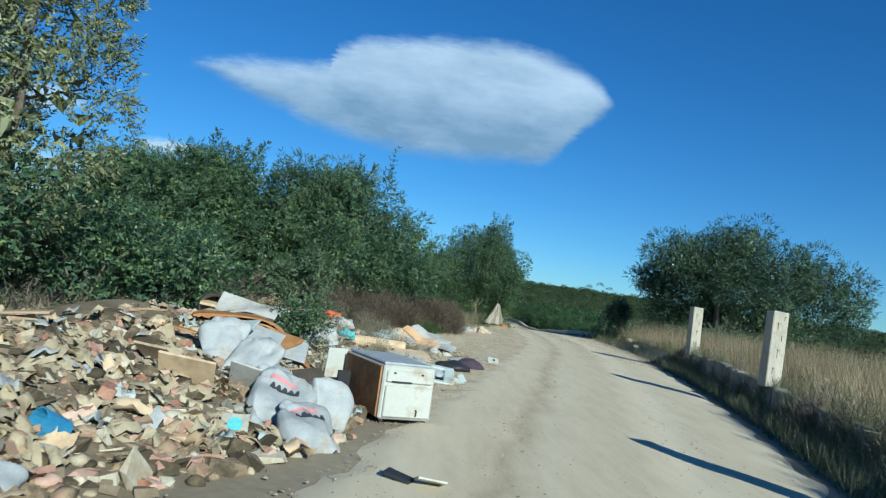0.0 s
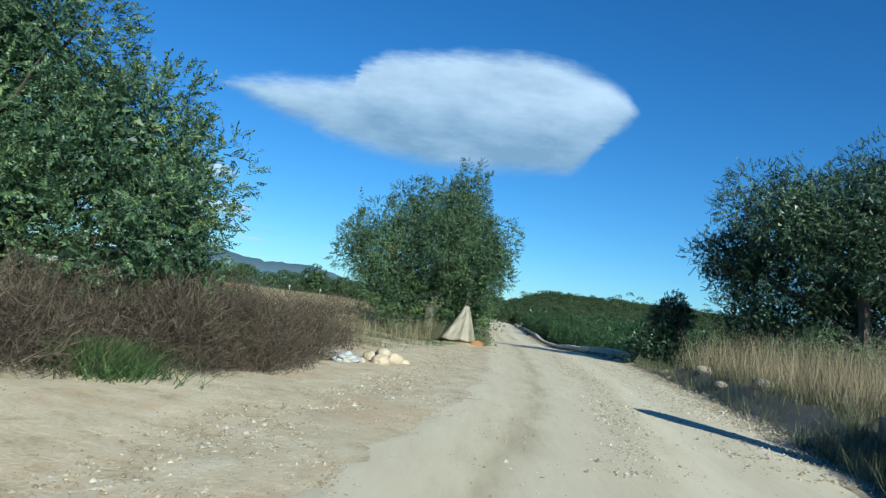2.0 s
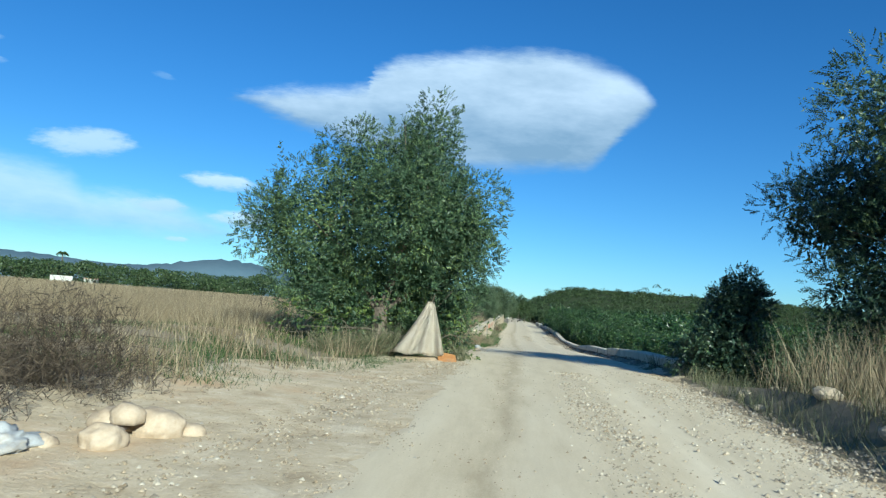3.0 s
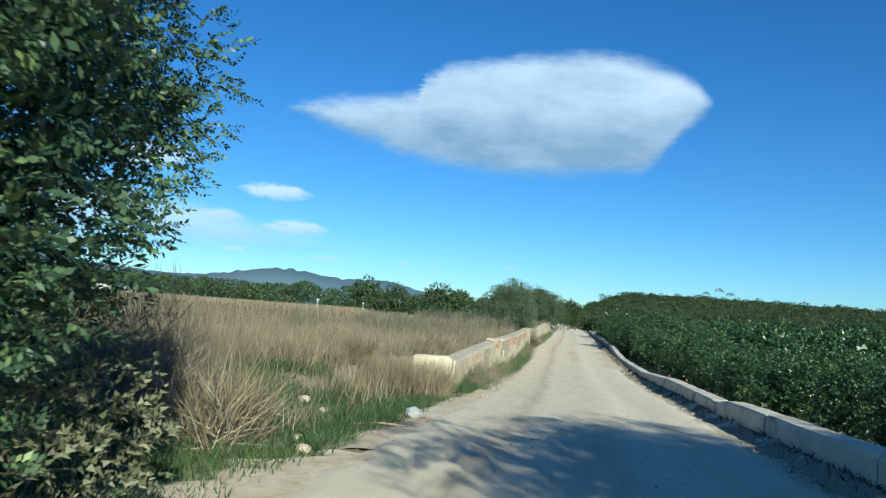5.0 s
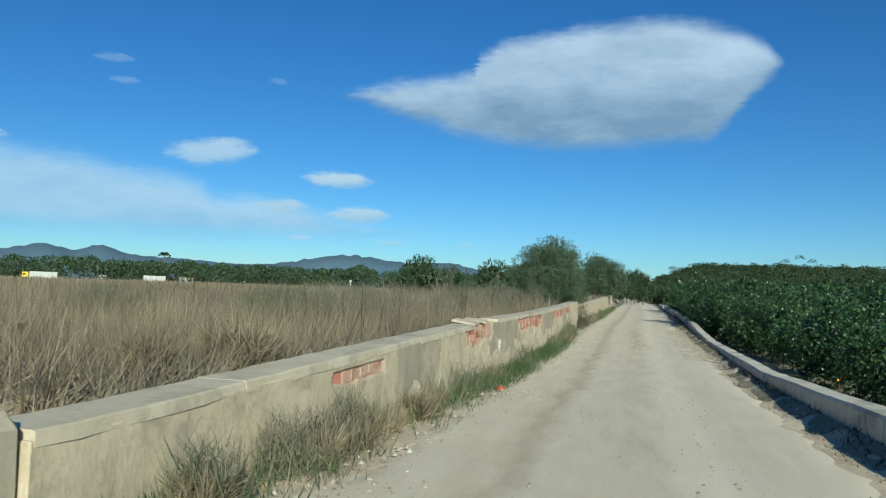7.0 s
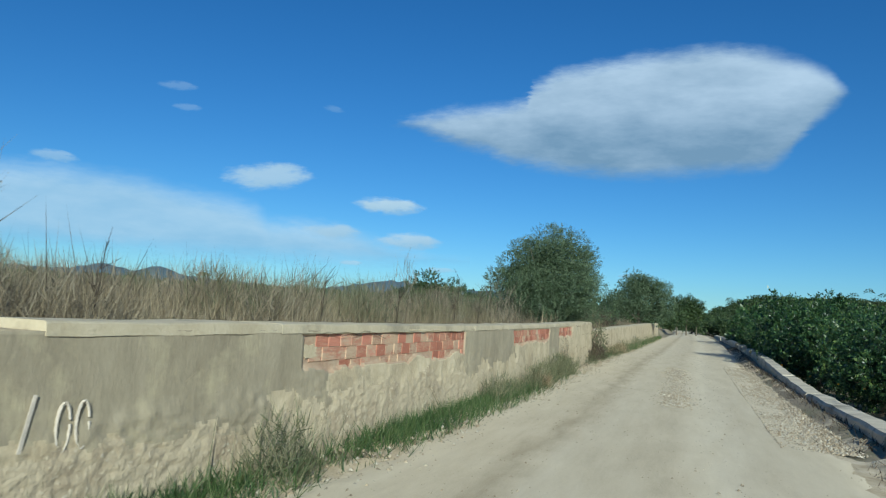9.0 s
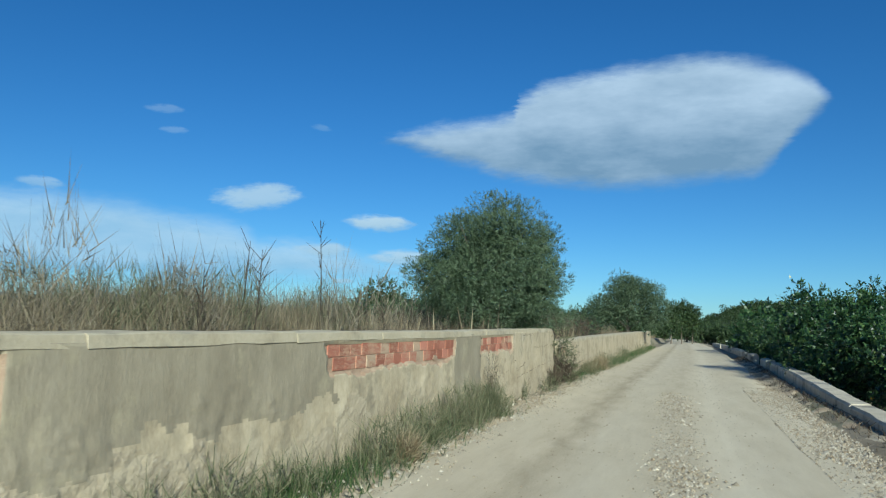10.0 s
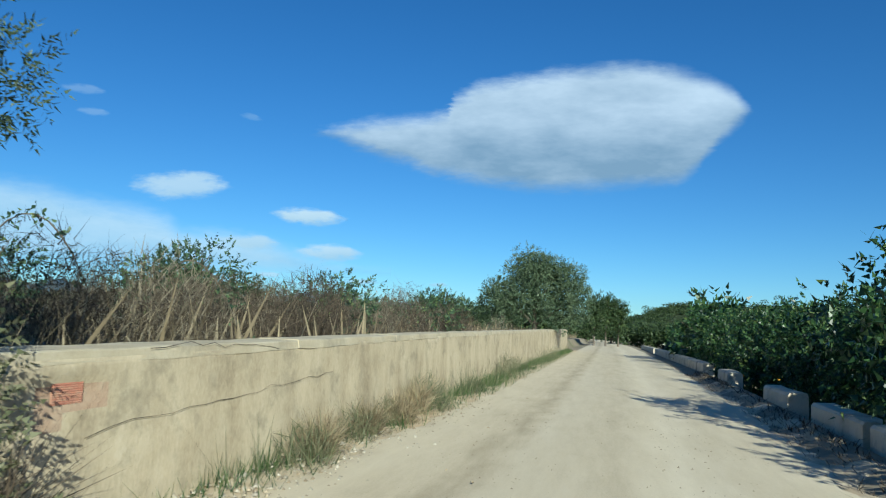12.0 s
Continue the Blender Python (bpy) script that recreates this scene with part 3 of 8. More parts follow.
plant_tree("carob_tree", (14.2, 37.6, 0.3), [(0, 1.2, 4.9, 2.7, 2.4, 2.4), (-2.0, 4.0, 3.6, 1.9, 2.0, 1.8), (2.6, -0.6, 4.4, 2.6, 2.6, 2.6), (0.9, 0, 5.9, 2.0, 2.0, 1.35), (-2.3, 0.4, 4.8, 1.7, 1.7, 1.5), (-1.4, 2.4, 4.3, 1.7, 1.8, 1.7), (-2.5, 3.9, 3.5, 1.4, 1.5, 1.2), (4.6, -0.5, 4.0, 2.2, 2.2, 2.3), (1.9, -0.9, 2.6, 2.3, 2.0, 1.3), (6.2, -0.8, 3.0, 1.7, 2.0, 2.0), (-1.2, 4.4, 1.7, 1.9, 1.6, 1.4), (0.6, 2.6, 2.6, 1.8, 1.8, 1.6), (0.2, 1.5, 2.2, 2.4, 2.0, 1.5), (0.3, 0.6, 3.7, 2.3, 2.0, 1.8), (-2.0, 2.4, 2.0, 1.2, 1.2, 1.2), (3.4, -0.4, 1.8, 2.6, 2.0, 1.4)],
           M_CAROBDARK, "large dark carob tree over the dry grass", "tree", 6200, 36, 0.072, 0.030, 0.28, 7, shoots=70, shoot_len=0.6, fill=42000, lumpy=9, spread=0.24, big=2.4, frond=12)
plant_tree("olive_tree", (-6.5, 9.6, -0.2), [(0, 0, 3.2, 1.6, 1.6, 1.9), (-0.9, 0.4, 2.0, 1.5, 1.5, 1.4), (0.4, -0.3, 4.8, 1.1, 1.2, 1.2), (-1.5, 0.2, 4.2, 1.5, 1.5, 1.6)], M_OLIVE_LIT, "sunlit grey-green olive tree hanging over the rubbish", "tree", 1100, 24, 0.10, 0.035, 0.14, 4, fill=500, shoots=60, spread=0.2)
plant_tree("bush", (10.15, 43.2, 0.0), [(0, 0, 1.3, 1.0, 1.0, 1.2), (0.3, 0.1, 2.0, 0.7, 0.7, 0.7), (-0.3, 0, 0.8, 1.0, 0.9, 0.8)], M_CAROBDARK, "rounded dark green bush at the orchard corner", "bush", 900, 18, 0.07, 0.04, 0.06, 3, shoots=14, shoot_len=0.4, fill=5000, spread=0.14, lumpy=5, big=2)
plant_tree("olive_tree", (2.2, 98.7, 0.35), [(0.3, 0, 1.9, 1.9, 1.8, 1.6), (-0.9, 0.2, 1.7, 1.5, 1.6, 1.4), (0.5, 0, 3.1, 1.4, 1.4, 1.1), (1.5, 0, 1.9, 0.9, 1.2, 1.3), (-0.5, 0, 2.9, 1.1, 1.2, 0.9), (0, 0.1, 0.9, 2.2, 1.7, 0.8), (1.3, 1.5, 2.9, 0.6, 0.6, 0.7), (1.0, 1.6, 1.8, 0.8, 0.7, 0.8)],
           M_OLIVE, "bushy grey-green wild olive behind the wall", "tree", 6500, 24, 0.062, 0.017, 0.13, 6, shoots=60, shoot_len=0.45, fill=40000, lumpy=9, spread=0.16, big=1.6, droop=-0.25)
plant_tree("olive_tree", (3.6, 140, 0.7), [(0, 0, 2.6, 2.6, 2.2, 2.3), (-2.1, 0, 2.2, 1.9, 1.8, 1.9), (2.1, 0, 2.2, 1.8, 1.8, 2.0), (-0.5, 0, 4.1, 1.8, 1.5, 1.3), (1.1, 0, 3.8, 1.6, 1.5, 1.3)], M_OLIVE, "grey-green olive tree at the end of the wall", "tree", 2400, 18, 0.11, 0.04, 0.16, 4, fill=14000, lumpy=8, shoots=20, spread=0.22, big=1.8)
plant_tree("tree", (-14, 131, 0.5), [(0, 0, 2.0, 2.6, 2.2, 1.9), (2.4, 0, 1.4, 2.0, 2.0, 1.4), (-2.2, 0, 1.3, 1.9, 2.0, 1.4)], M_PINE, "green bushy tree out in the dry field", "tree", 600, 12, 0.22, 0.12, 0.15, 3, fill=400, lumpy=4)
for k, (x, y, h) in enumerate([(6.9, 178, 5.2), (8.2, 180, 5.6), (9.6, 181, 4.9)]):
    plant_tree("eucalyptus", (x, y, 0.2), [(0, 0, h * 0.62, 0.8, 0.8, h * 0.30), (0.3, 0, h * 0.85, 0.5, 0.5, h * 0.14)], M_PINE, "slender pale-trunked tree far along the track", "tree", 200, 16, 0.26, 0.11, 0.09, 2, "pale-trunked trees", fill=120)
for x, y, h, r in [(-54, 262, 11, 5.5), (-44, 262, 8, 4.5), (-30, 258, 10.5, 5), (-24, 262, 8.5, 4), (-13, 250, 7, 5), (-4, 240, 6.5, 4.5)]:
    plant_tree("tree", (x, y, 0.6), [(0, 0, h * 0.55, r * 0.8, r * 0.8, h * 0.42), (r * 0.4, 0, h * 0.4, r * 0.6, r * 0.6, h * 0.36), (-r * 0.45, 0, h * 0.42, r * 0.55, r * 0.6, h * 0.36)], M_PINE, "tall green tree beyond the dry field", "tree", 320, 12, 0.55, 0.30, 0.3, 3, "trees beyond the field", fill=220)


for x, y, h, r in [(9.5, 214, 5.0, 3.0), (13.0, 208, 4.6, 3.2), (16.5, 204, 4.2, 3.0), (20, 210, 5.0, 3.6), (24, 206, 4.2, 3.2), (28, 216, 5.2, 3.8), (5.5, 226, 4.6, 3.0), (1.5, 222, 4.2, 3.2), (32, 204, 4.4, 3.4)]:
    plant_tree("tree", (x, y, zat(x, y)), [(0, 0, h * 0.5, r * 0.85, r * 0.8, h * 0.46), (r * 0.45, 0, h * 0.38, r * 0.6, r * 0.6, h * 0.36), (-r * 0.45, 0, h * 0.42, r * 0.55, r * 0.6, h * 0.38)], M_PINE, "dark green bushy tree at the end of the track", "tree", 420, 12, 0.26, 0.14, 0.16, 3, "trees at the track's end", fill=900, lumpy=4, big=2)

# ---- the orange orchard ----
M_FRUIT = plain("orange_peel", (0.75, 0.36, 0.03), 0.45)


def orange_tree(name, clusters, per, leaf, wide):
    return plant_tree(name, (0, 0, 0), [(0, 0, 1.25, 1.35, 1.35, 1.1), (0.5, 0.3, 1.7, 0.9, 0.9, 0.75), (-0.5, -0.4, 1.6, 0.9, 0.9, 0.8), (0.1, -0.5, 0.9, 1.2, 1.1, 0.75), (0, 0, 0.55, 1.15, 1.15, 0.55)],
                      M_ORANGE, "leafy dark green orange tree in the orchard", "orange tree", clusters, per, leaf, wide, 0.09, 2, "orange trees of the orchard", shoots=clusters // 40, shoot_len=0.35, fill=clusters * 2, lumpy=6, frond=4, spread=0.16, big=2.2)


near_kind = orange_tree("orange_tree", 800, 12, 0.085, 0.046)
far_kind = orange_tree("orange_tree", 150, 8, 0.22, 0.12)
for k in range(3):
    a, h = random.uniform(0, 6.28), random.uniform(0.45, 0.95)
    bm = bmesh.new()
    bmesh.ops.create_icosphere(bm, subdivisions=2, radius=0.036, matrix=pose(math.cos(a) * 1.26, math.sin(a) * 1.26, h))
    for f in bm.faces:
        f.smooth = True
    part("fruit", bm, M_FRUIT, near_kind, "ripe orange fruit" if k % 2 else "yellow half-ripe fruit")
first = {}
for row in range(22):
    for col in range(48):
        y = 50 + col * 4.1 + random.uniform(-0.35, 0.35)
        x = float(road_r(y)) + float(np.interp(y, [58, 78, 90, 98, 108], [4.6, 4.1, 3.8, 3.35, 2.85])) + row * 4.6 + random.uniform(-0.3, 0.3)
        if (row > 8 and random.random() < 0.35) or len(first) > 290 or y - 45 < (x - 16) * 0.9 or y > 230 - row * 3 or x - 1.9 < 7.3 + 0.081 * (y - 97):
            continue
        near = row < 2 and y < 135
        kind = near_kind if near else far_kind
        s = random.uniform(0.92, 1.18) * float(np.interp(y, [90, 108, 150], [1.0, 1.32, 1.32]))
        m = pose(x, y, zat(x, y) - 0.05, 0, 0, random.uniform(0, 360))
        first[(row, col)] = copy_thing(kind, m)
        first[(row, col)].scale = (s, s, s * random.uniform(0.88, 1.12) * float(np.interp(y, [90, 108], [1.0, 1.1])))
for k in (near_kind, far_kind):
    for o in (*k.children_recursive, k):
        bpy.data.objects.remove(o)

for x, y, s in ((12.2, 36.6, 1.0), (13.6, 35.0, 1.1), (11.3, 40.9, 0.9), (14.8, 37.5, 1.2), (12.4, 42.4, 1.0), (16.5, 35.5, 1.2)):
    plant_tree("shrub", (x, y, zat(x, y)), [(0, 0, 0.7 * s, 1.1 * s, 1.0 * s, 0.75 * s), (0.5 * s, 0.2, 1.1 * s, 0.7 * s, 0.7 * s, 0.6 * s), (-0.6 * s, -0.1, 0.6 * s, 0.7 * s, 0.7 * s, 0.6 * s)], M_OLIVE, "dusty green shrub under the big carob", "shrub", 240, 12, 0.08, 0.04, 0.04, 3, "shrubs under the carob", fill=300, lumpy=3, spread=0.15, big=2)

for x, y, s in ((-6.3, 8.4, 1.1), (-5.6, 10.9, 1.0), (-7.6, 10.0, 1.3), (-5.0, 13.0, 0.9), (-8.0, 8.2, 1.3), (-7.6, 12.2, 1.1), (-8.8, 14.6, 1.3), (-6.6, 15.2, 1.0), (-10.5, 12.0, 1.4), (-7.2, 17.8, 1.1), (-9.8, 18.5, 1.3)):
    plant_tree("shrub", (x, y, zat(x, y)), [(0, 0, 0.9 * s, 1.2 * s, 1.0 * s, 0.9 * s), (0.6 * s, 0.2, 1.4 * s, 0.7 * s, 0.7 * s, 0.7 * s), (-0.7 * s, -0.1, 1.2 * s, 0.8 * s, 0.7 * s, 0.8 * s)], M_CAROB, "dark green shrub behind the rubbish heap", "shrub", 300, 18, 0.09, 0.045, 0.04, 3, "shrubs behind the heap", fill=500, lumpy=3, spread=0.15, big=1.8)


# ---- walls, kerbs and posts ----
def brick_surface(name, red, dust, share):
    """Scored hollow brick: fired red of its own shade, with lime dust and render left on it in patches that run from brick to brick."""
    m, n, l, p = tree_of(name)
    at = n.new("ShaderNodeNewGeometry").outputs["Position"]
    own = n.new("ShaderNodeObjectInfo").outputs["Random"]
    shade = ramp_node(n, [(0.0, tuple(c * 0.72 for c in red)), (0.5, red), (1.0, tuple(min(1, c * 1.25 + 0.02) for c in red))])
    l.new(own, shade.inputs[0])
    big = noise_node(n, l, at, 2.4, 6, 0.7, (1, 0.6, 1.5))
    fine = noise_node(n, l, at, 26, 5, 0.75, (1, 0.5, 2.0))
    add = n.new("ShaderNodeMath")
    add.operation = "MULTIPLY_ADD"
    l.new(fine.outputs["Fac"], add.inputs[0])
    add.inputs[1].default_value = 0.55
    l.new(big.outputs["Fac"], add.inputs[2])
    mask = ramp_node(n, [(0.92 - share, (0, 0, 0)), (1.08 - share, (0.9, 0.9, 0.9))])
    l.new(add.outputs[0], mask.inputs[0])
    l.new(mix_node(n, l, mask.outputs[0], shade.outputs[0], dust), p.inputs["Base Color"])
    p.inputs["Roughness"].default_value, p.inputs["Specular IOR Level"].default_value = 0.92, 0.25
    wave = n.new("ShaderNodeTexWave")
    wave.wave_type, wave.bands_direction = "BANDS", "Z"
    wave.inputs["Scale"].default_value, wave.inputs["Distortion"].default_value = 22.0, 1.2
    l.new(at, wave.inputs["Vector"])
    hgt = n.new("ShaderNodeMath")
    hgt.operation = "MULTIPLY_ADD"
    l.new(wave.outputs["Fac"], hgt.inputs[0])
    hgt.inputs[1].default_value = 0.5
    l.new(fine.outputs["Fac"], hgt.inputs[2])
    b = n.new("ShaderNodeBump")
    b.inputs["Strength"].default_value, b.inputs["Distance"].default_value = 0.5, 0.008
    l.new(hgt.outputs[0], b.inputs["Height"])
    l.new(b.outputs[0], p.inputs["Normal"])
    return m


M_BRICK = brick_surface("hollow_brick", (0.38, 0.155, 0.10), (0.46, 0.29, 0.19), 0.16)
M_BRICKPALE = brick_surface("dusty_brick", (0.42, 0.20, 0.13), (0.49, 0.37, 0.25), 0.26)


def rubble_surface():
    """Bare lime concrete: pale stones of many sizes standing out of darker, crumbled mortar."""
    m, n, l, p = tree_of("rough_rubble")
    co = n.new("ShaderNodeTexCoord").outputs["Object"]
    bend = noise_node(n, l, co, 14, 4, 0.7)
    off = mix_node(n, l, 0.04, co, bend.outputs["Color"])
    vor = n.new("ShaderNodeTexVoronoi")
    vor.inputs["Scale"].default_value, vor.inputs["Randomness"].default_value, vor.inputs["Detail"].default_value = 19.0, 1.0, 1.0
    l.new(off, vor.inputs["Vector"])
    big = noise_node(n, l, co, 2.2, 6, 0.7)
    fine = noise_node(n, l, co, 70, 4, 0.75)
    stone = ramp_node(n, [(0.0, (0.40, 0.34, 0.23)), (0.5, (0.52, 0.45, 0.31)), (1.0, (0.60, 0.54, 0.41))])
    l.new(vor.outputs["Color"], stone.inputs[0])
    gap = ramp_node(n, [(0.30, (0, 0, 0)), (0.62, (1, 1, 1))])
    l.new(vor.outputs["Distance"], gap.inputs[0])
    col = mix_node(n, l, gap.outputs[0], stone.outputs[0], (0.34, 0.28, 0.19))
    wash = ramp_node(n, [(0.36, (0, 0, 0)), (0.56, (1, 1, 1))])
    l.new(big.outputs["Fac"], wash.inputs[0])
    col = mix_node(n, l, wash.outputs[0], col, (0.47, 0.40, 0.275))
    l.new(col, p.inputs["Base Color"])
    p.inputs["Roughness"].default_value, p.inputs["Specular IOR Level"].default_value = 0.95, 0.2
    hgt = n.new("ShaderNodeMath")
    hgt.operation = "MULTIPLY_ADD"
    l.new(fine.outputs["Fac"], hgt.inputs[0])
    hgt.inputs[1].default_value = 0.35
    inv = n.new("ShaderNodeMath")
    inv.operation = "SUBTRACT"
    inv.inputs[0].default_value = 1.0
    l.new(vor.outputs["Distance"], inv.inputs[1])
    l.new(inv.outputs[0], hgt.inputs[2])
    b = n.new("ShaderNodeBump")
    b.inputs["Strength"].default_value, b.inputs["Distance"].default_value = 0.5, 0.011
    l.new(hgt.outputs[0], b.inputs["Height"])
    l.new(b.outputs[0], p.inputs["Normal"])
    return m


M_RUBBLE = rubble_surface()

M_MORTAR = surface("brick_dust_mortar", [(0.2, (0.30, 0.19, 0.125)), (0.5, (0.40, 0.29, 0.195)), (0.85, (0.47, 0.385, 0.27))], 4, 30, 0.95, 0.6)
# stretches of the wall where the render has come off the bricks: from y, to y, depth under the top from, to
BARE = [(64.3, 65.9, 0.16, 0.34), (70.6, 73.2, 0.05, 0.42), (76.9, 82.25, 0.10, 0.47), (85.95, 90.2, 0.12, 0.44), (91.72, 94.32, 0.12, 0.42), (100.75, 101.4, 0.20, 0.38)]
GREY = [(66.5, 68.6), (72.9, 77.2), (82.25, 85.95), (90.2, 91.72)]


def bare_at(y, d):
    w = 0.10 * noise.noise(Vector((y * 1.7, d * 3, 1))) + 0.05 * noise.noise(Vector((y * 5, d * 8, 4)))
    return any(a + w < y < b + w * 0.3 and c < d < e + w for a, b, c, e in BARE)


def wall_run(name, y0, y1, thick, label, dy=0.04, nz=56):
    """A rendered wall: its road face a fine relief, the render proud of the bare stretches, the foot rough."""
    thing = empty(name, pose(0, 0, 0), label, "wall", kind="structure")
    ny = int((y1 - y0) / dy) + 1
    verts, mats = [], {}
    for i in range(ny):
        y = y0 + (y1 - y0) * i / (ny - 1)
        top, foot = float(wall_top(y)) - 0.06, float(road_z(y)) - 0.15
        for k in range(nz):
            z = top + (foot - top) * k / (nz - 1)
            d = float(wall_top(y)) - z
            n1 = noise.noise(Vector((y * 1.3, z * 2.2, 0))) + 0.35 * noise.noise(Vector((y * 6, z * 8, 5)))
            n2 = 0.5 * noise.noise(Vector((y * 7, z * 9, 2))) + 0.7 * noise.noise(Vector((y * 17, z * 21, 8)))
            low = ease(0.50, 0.85, d + 0.25 * n1)
            out = 0.0 if bare_at(y, d) else 0.035 + 0.008 * n1
            out += float(low) * (0.022 * n2 + 0.02) * (1.0 if 70 < y < 84 else 0.6) + 0.003 * n2
            verts.append((float(wall_x(y)) + out, y, z))
            mats[(i, k)] = (d, n1)
    faces, index = [], []
    for i in range(ny - 1):
        for k in range(nz - 1):
            a = i * nz + k
            faces.append((a, a + 1, a + nz + 1, a + nz))
            d, n1 = mats[(i, k)]
            y = verts[a][1]
            grey = any(p + 0.12 * n1 < y < q + (0.25 * n1 + 0.3 * d) * (0.12 if q > 91 else 1) and d < (1.25 if q > 91 else 0.75) + 0.35 * n1 for p, q in GREY)
            index.append(3 if bare_at(y, d) else 1 if grey else 2 if (d + 0.35 * n1 > 0.74 and 70 < y < 84) or (d + 0.5 * n1 > 0.95 and y < 99) else 0)
    me_v, n0 = list(verts), len(verts)
    # back, top and ends
    for i in range(ny):
        y = verts[i * nz][1]
        for z in (verts[i * nz][2], verts[i * nz + nz - 1][2]):
            me_v.append((float(wall_x(y)) - thick, y, z))
    for i in range(ny - 1):
        b = n0 + 2 * i
        faces += [(b, b + 2, b + 3, b + 1), (i * nz, (i + 1) * nz, b + 2, b)]
        index += [0, 0]
    ob = arrays("body", me_v, faces, M_PLASTER, thing)
    for m in (M_PLASTER2, M_RUBBLE, M_MORTAR):
        ob.data.materials.append(m)
    ob.data.polygons.foreach_set("material_index", np.array(index, np.int32))
    for i in (0, ny - 1):
        y = verts[i * nz][1]
        bm = bmesh.new()
        z0, z1 = verts[i * nz + nz - 1][2], verts[i * nz][2]
        box(bm, (thick + 0.03, 0.05, z1 - z0), pose(float(wall_x(y)) - thick / 2 + 0.012, y, (z0 + z1) / 2), 0.01)
        part("end", bm, M_PLASTER, thing)
    return thing


M_COPE = surface("coping_render", [(0.15, (0.34, 0.285, 0.19)), (0.45, (0.44, 0.38, 0.26)), (0.85, (0.54, 0.48, 0.35))], 1.6, 30, 0.92, 0.5, (0.28, 0.25, 0.18), 1.4)


def coping(thing, y0, y1, thick, step, gaps=()):
    y = y0
    while y < y1 - 0.05:
        e = min(y + step * random.uniform(0.85, 1.15), y1)
        mid = (y + e) / 2
        if not any(a < mid < b for a, b in gaps):
            bm = bmesh.new()
            n = max(2, int((e - y) / 0.3))
            rows = []
            for k in range(n + 1):
                yy = y + 0.004 + (e - y - 0.008) * k / n
                x, z = float(wall_x(yy)), float(wall_top(yy))
                a, b = x + 0.042 + random.uniform(-0.008, 0.006), x - thick - 0.02 + random.uniform(-0.02, 0.02)
                h = random.uniform(-0.007, 0.005)
                rows.append([bm.verts.new(p) for p in ((a, yy, z - 0.095 + random.uniform(-0.008, 0.008)), (a - 0.008, yy, z - 0.012 + h), (a - 0.03, yy, z + h), (b, yy, z + h), (b, yy, z - 0.10))])
            for r0, r1 in zip(rows, rows[1:]):
                for k in range(5):
                    bm.faces.new((r0[k], r0[(k + 1) % 5], r1[(k + 1) % 5], r1[k]))
            bm.faces.new(rows[0][::-1]), bm.faces.new(rows[-1])
            part("coping_slab", bm, M_COPE, thing)
        y = e


wall_1 = wall_run("wall_1", 60.24, 99.4, 0.42, "low rendered wall with patches of bare red hollow brick")
coping(wall_1, 60.24, 99.4, 0.42, 2.3, gaps=((71.2, 72.7),))
wall_2 = wall_run("wall_2", 100.3, 152.0, 0.40, "long low rendered wall, cracked and sun-bleached", dy=0.2, nz=24)
coping(wall_2, 100.3, 152.0, 0.40, 4.0)

# the squat block at the wall's beginning
blk = empty("concrete_block", pose(3.0, 59.85, 0.0, 0, 0, 4), "squat pale concrete block with a yellow paint mark", "block")
bm = bmesh.new()
box(bm, (0.98, 0.75, 0.95), pose(0, 0, 0.0), 0.075, 0.025)
part("body", bm, M_COPE, blk)
M_YELLOW = surface("faded_yellow_paint", [(0.35, (0.44, 0.385, 0.26)), (0.7, (0.48, 0.40, 0.21))], 5, 30, 0.9, 0.2)
bm = bmesh.new()
box(bm, (0.34, 0.006, 0.16), pose(-0.2, -0.378, 0.22, 0, 12, 0), 0.002, 0.02)
part("paint_mark", bm, M_YELLOW, blk, "faded yellow paint patch")

# broken open top with tilted slabs
for k, (y, z, ry, rx) in enumerate([(71.5, 0.60, 8, 3), (71.95, 0.575, -5, -4), (72.4, 0.60, 4, 6)]):
    bm = bmesh.new()
    box(bm, (0.50, 0.42, 0.045), pose(float(wall_x(y)) - 0.2, y, z, rx, ry, random.uniform(-9, 9)), 0.006, 0.004)
    part("loose_tile", bm, M_COPE, wall_1, "loose broken slab on the wall's open top")

# paint strokes on the render
M_WHITEPAINT = plain("white_paint", (0.50, 0.45, 0.37), 0.9)
bm = bmesh.new()
box(bm, (0.004, 0.030, 0.34), pose(float(wall_x(73.78)) + 0.050, 73.78, 0.0, -13, 0, 0), 0.0015)
part("paint_stroke", bm, M_WHITEPAINT, wall_1)
for yc in (74.04, 74.19):
    bm = bmesh.new()
    pts = [(float(wall_x(yc)) + 0.046, yc + 0.052 * math.cos(a), -0.05 + 0.15 * math.sin(a)) for a in np.linspace(0.3, 2 * math.pi + 0.1, 18)]
    tube(bm, pts, [0.010] * 18, 5)
    part("paint_stroke", bm, M_WHITEPAINT, wall_1)

# cracks: thin dark grooves standing on the render of the second stretch
M_CRACK = plain("dark_crack", (0.05, 0.042, 0.033), 0.95)


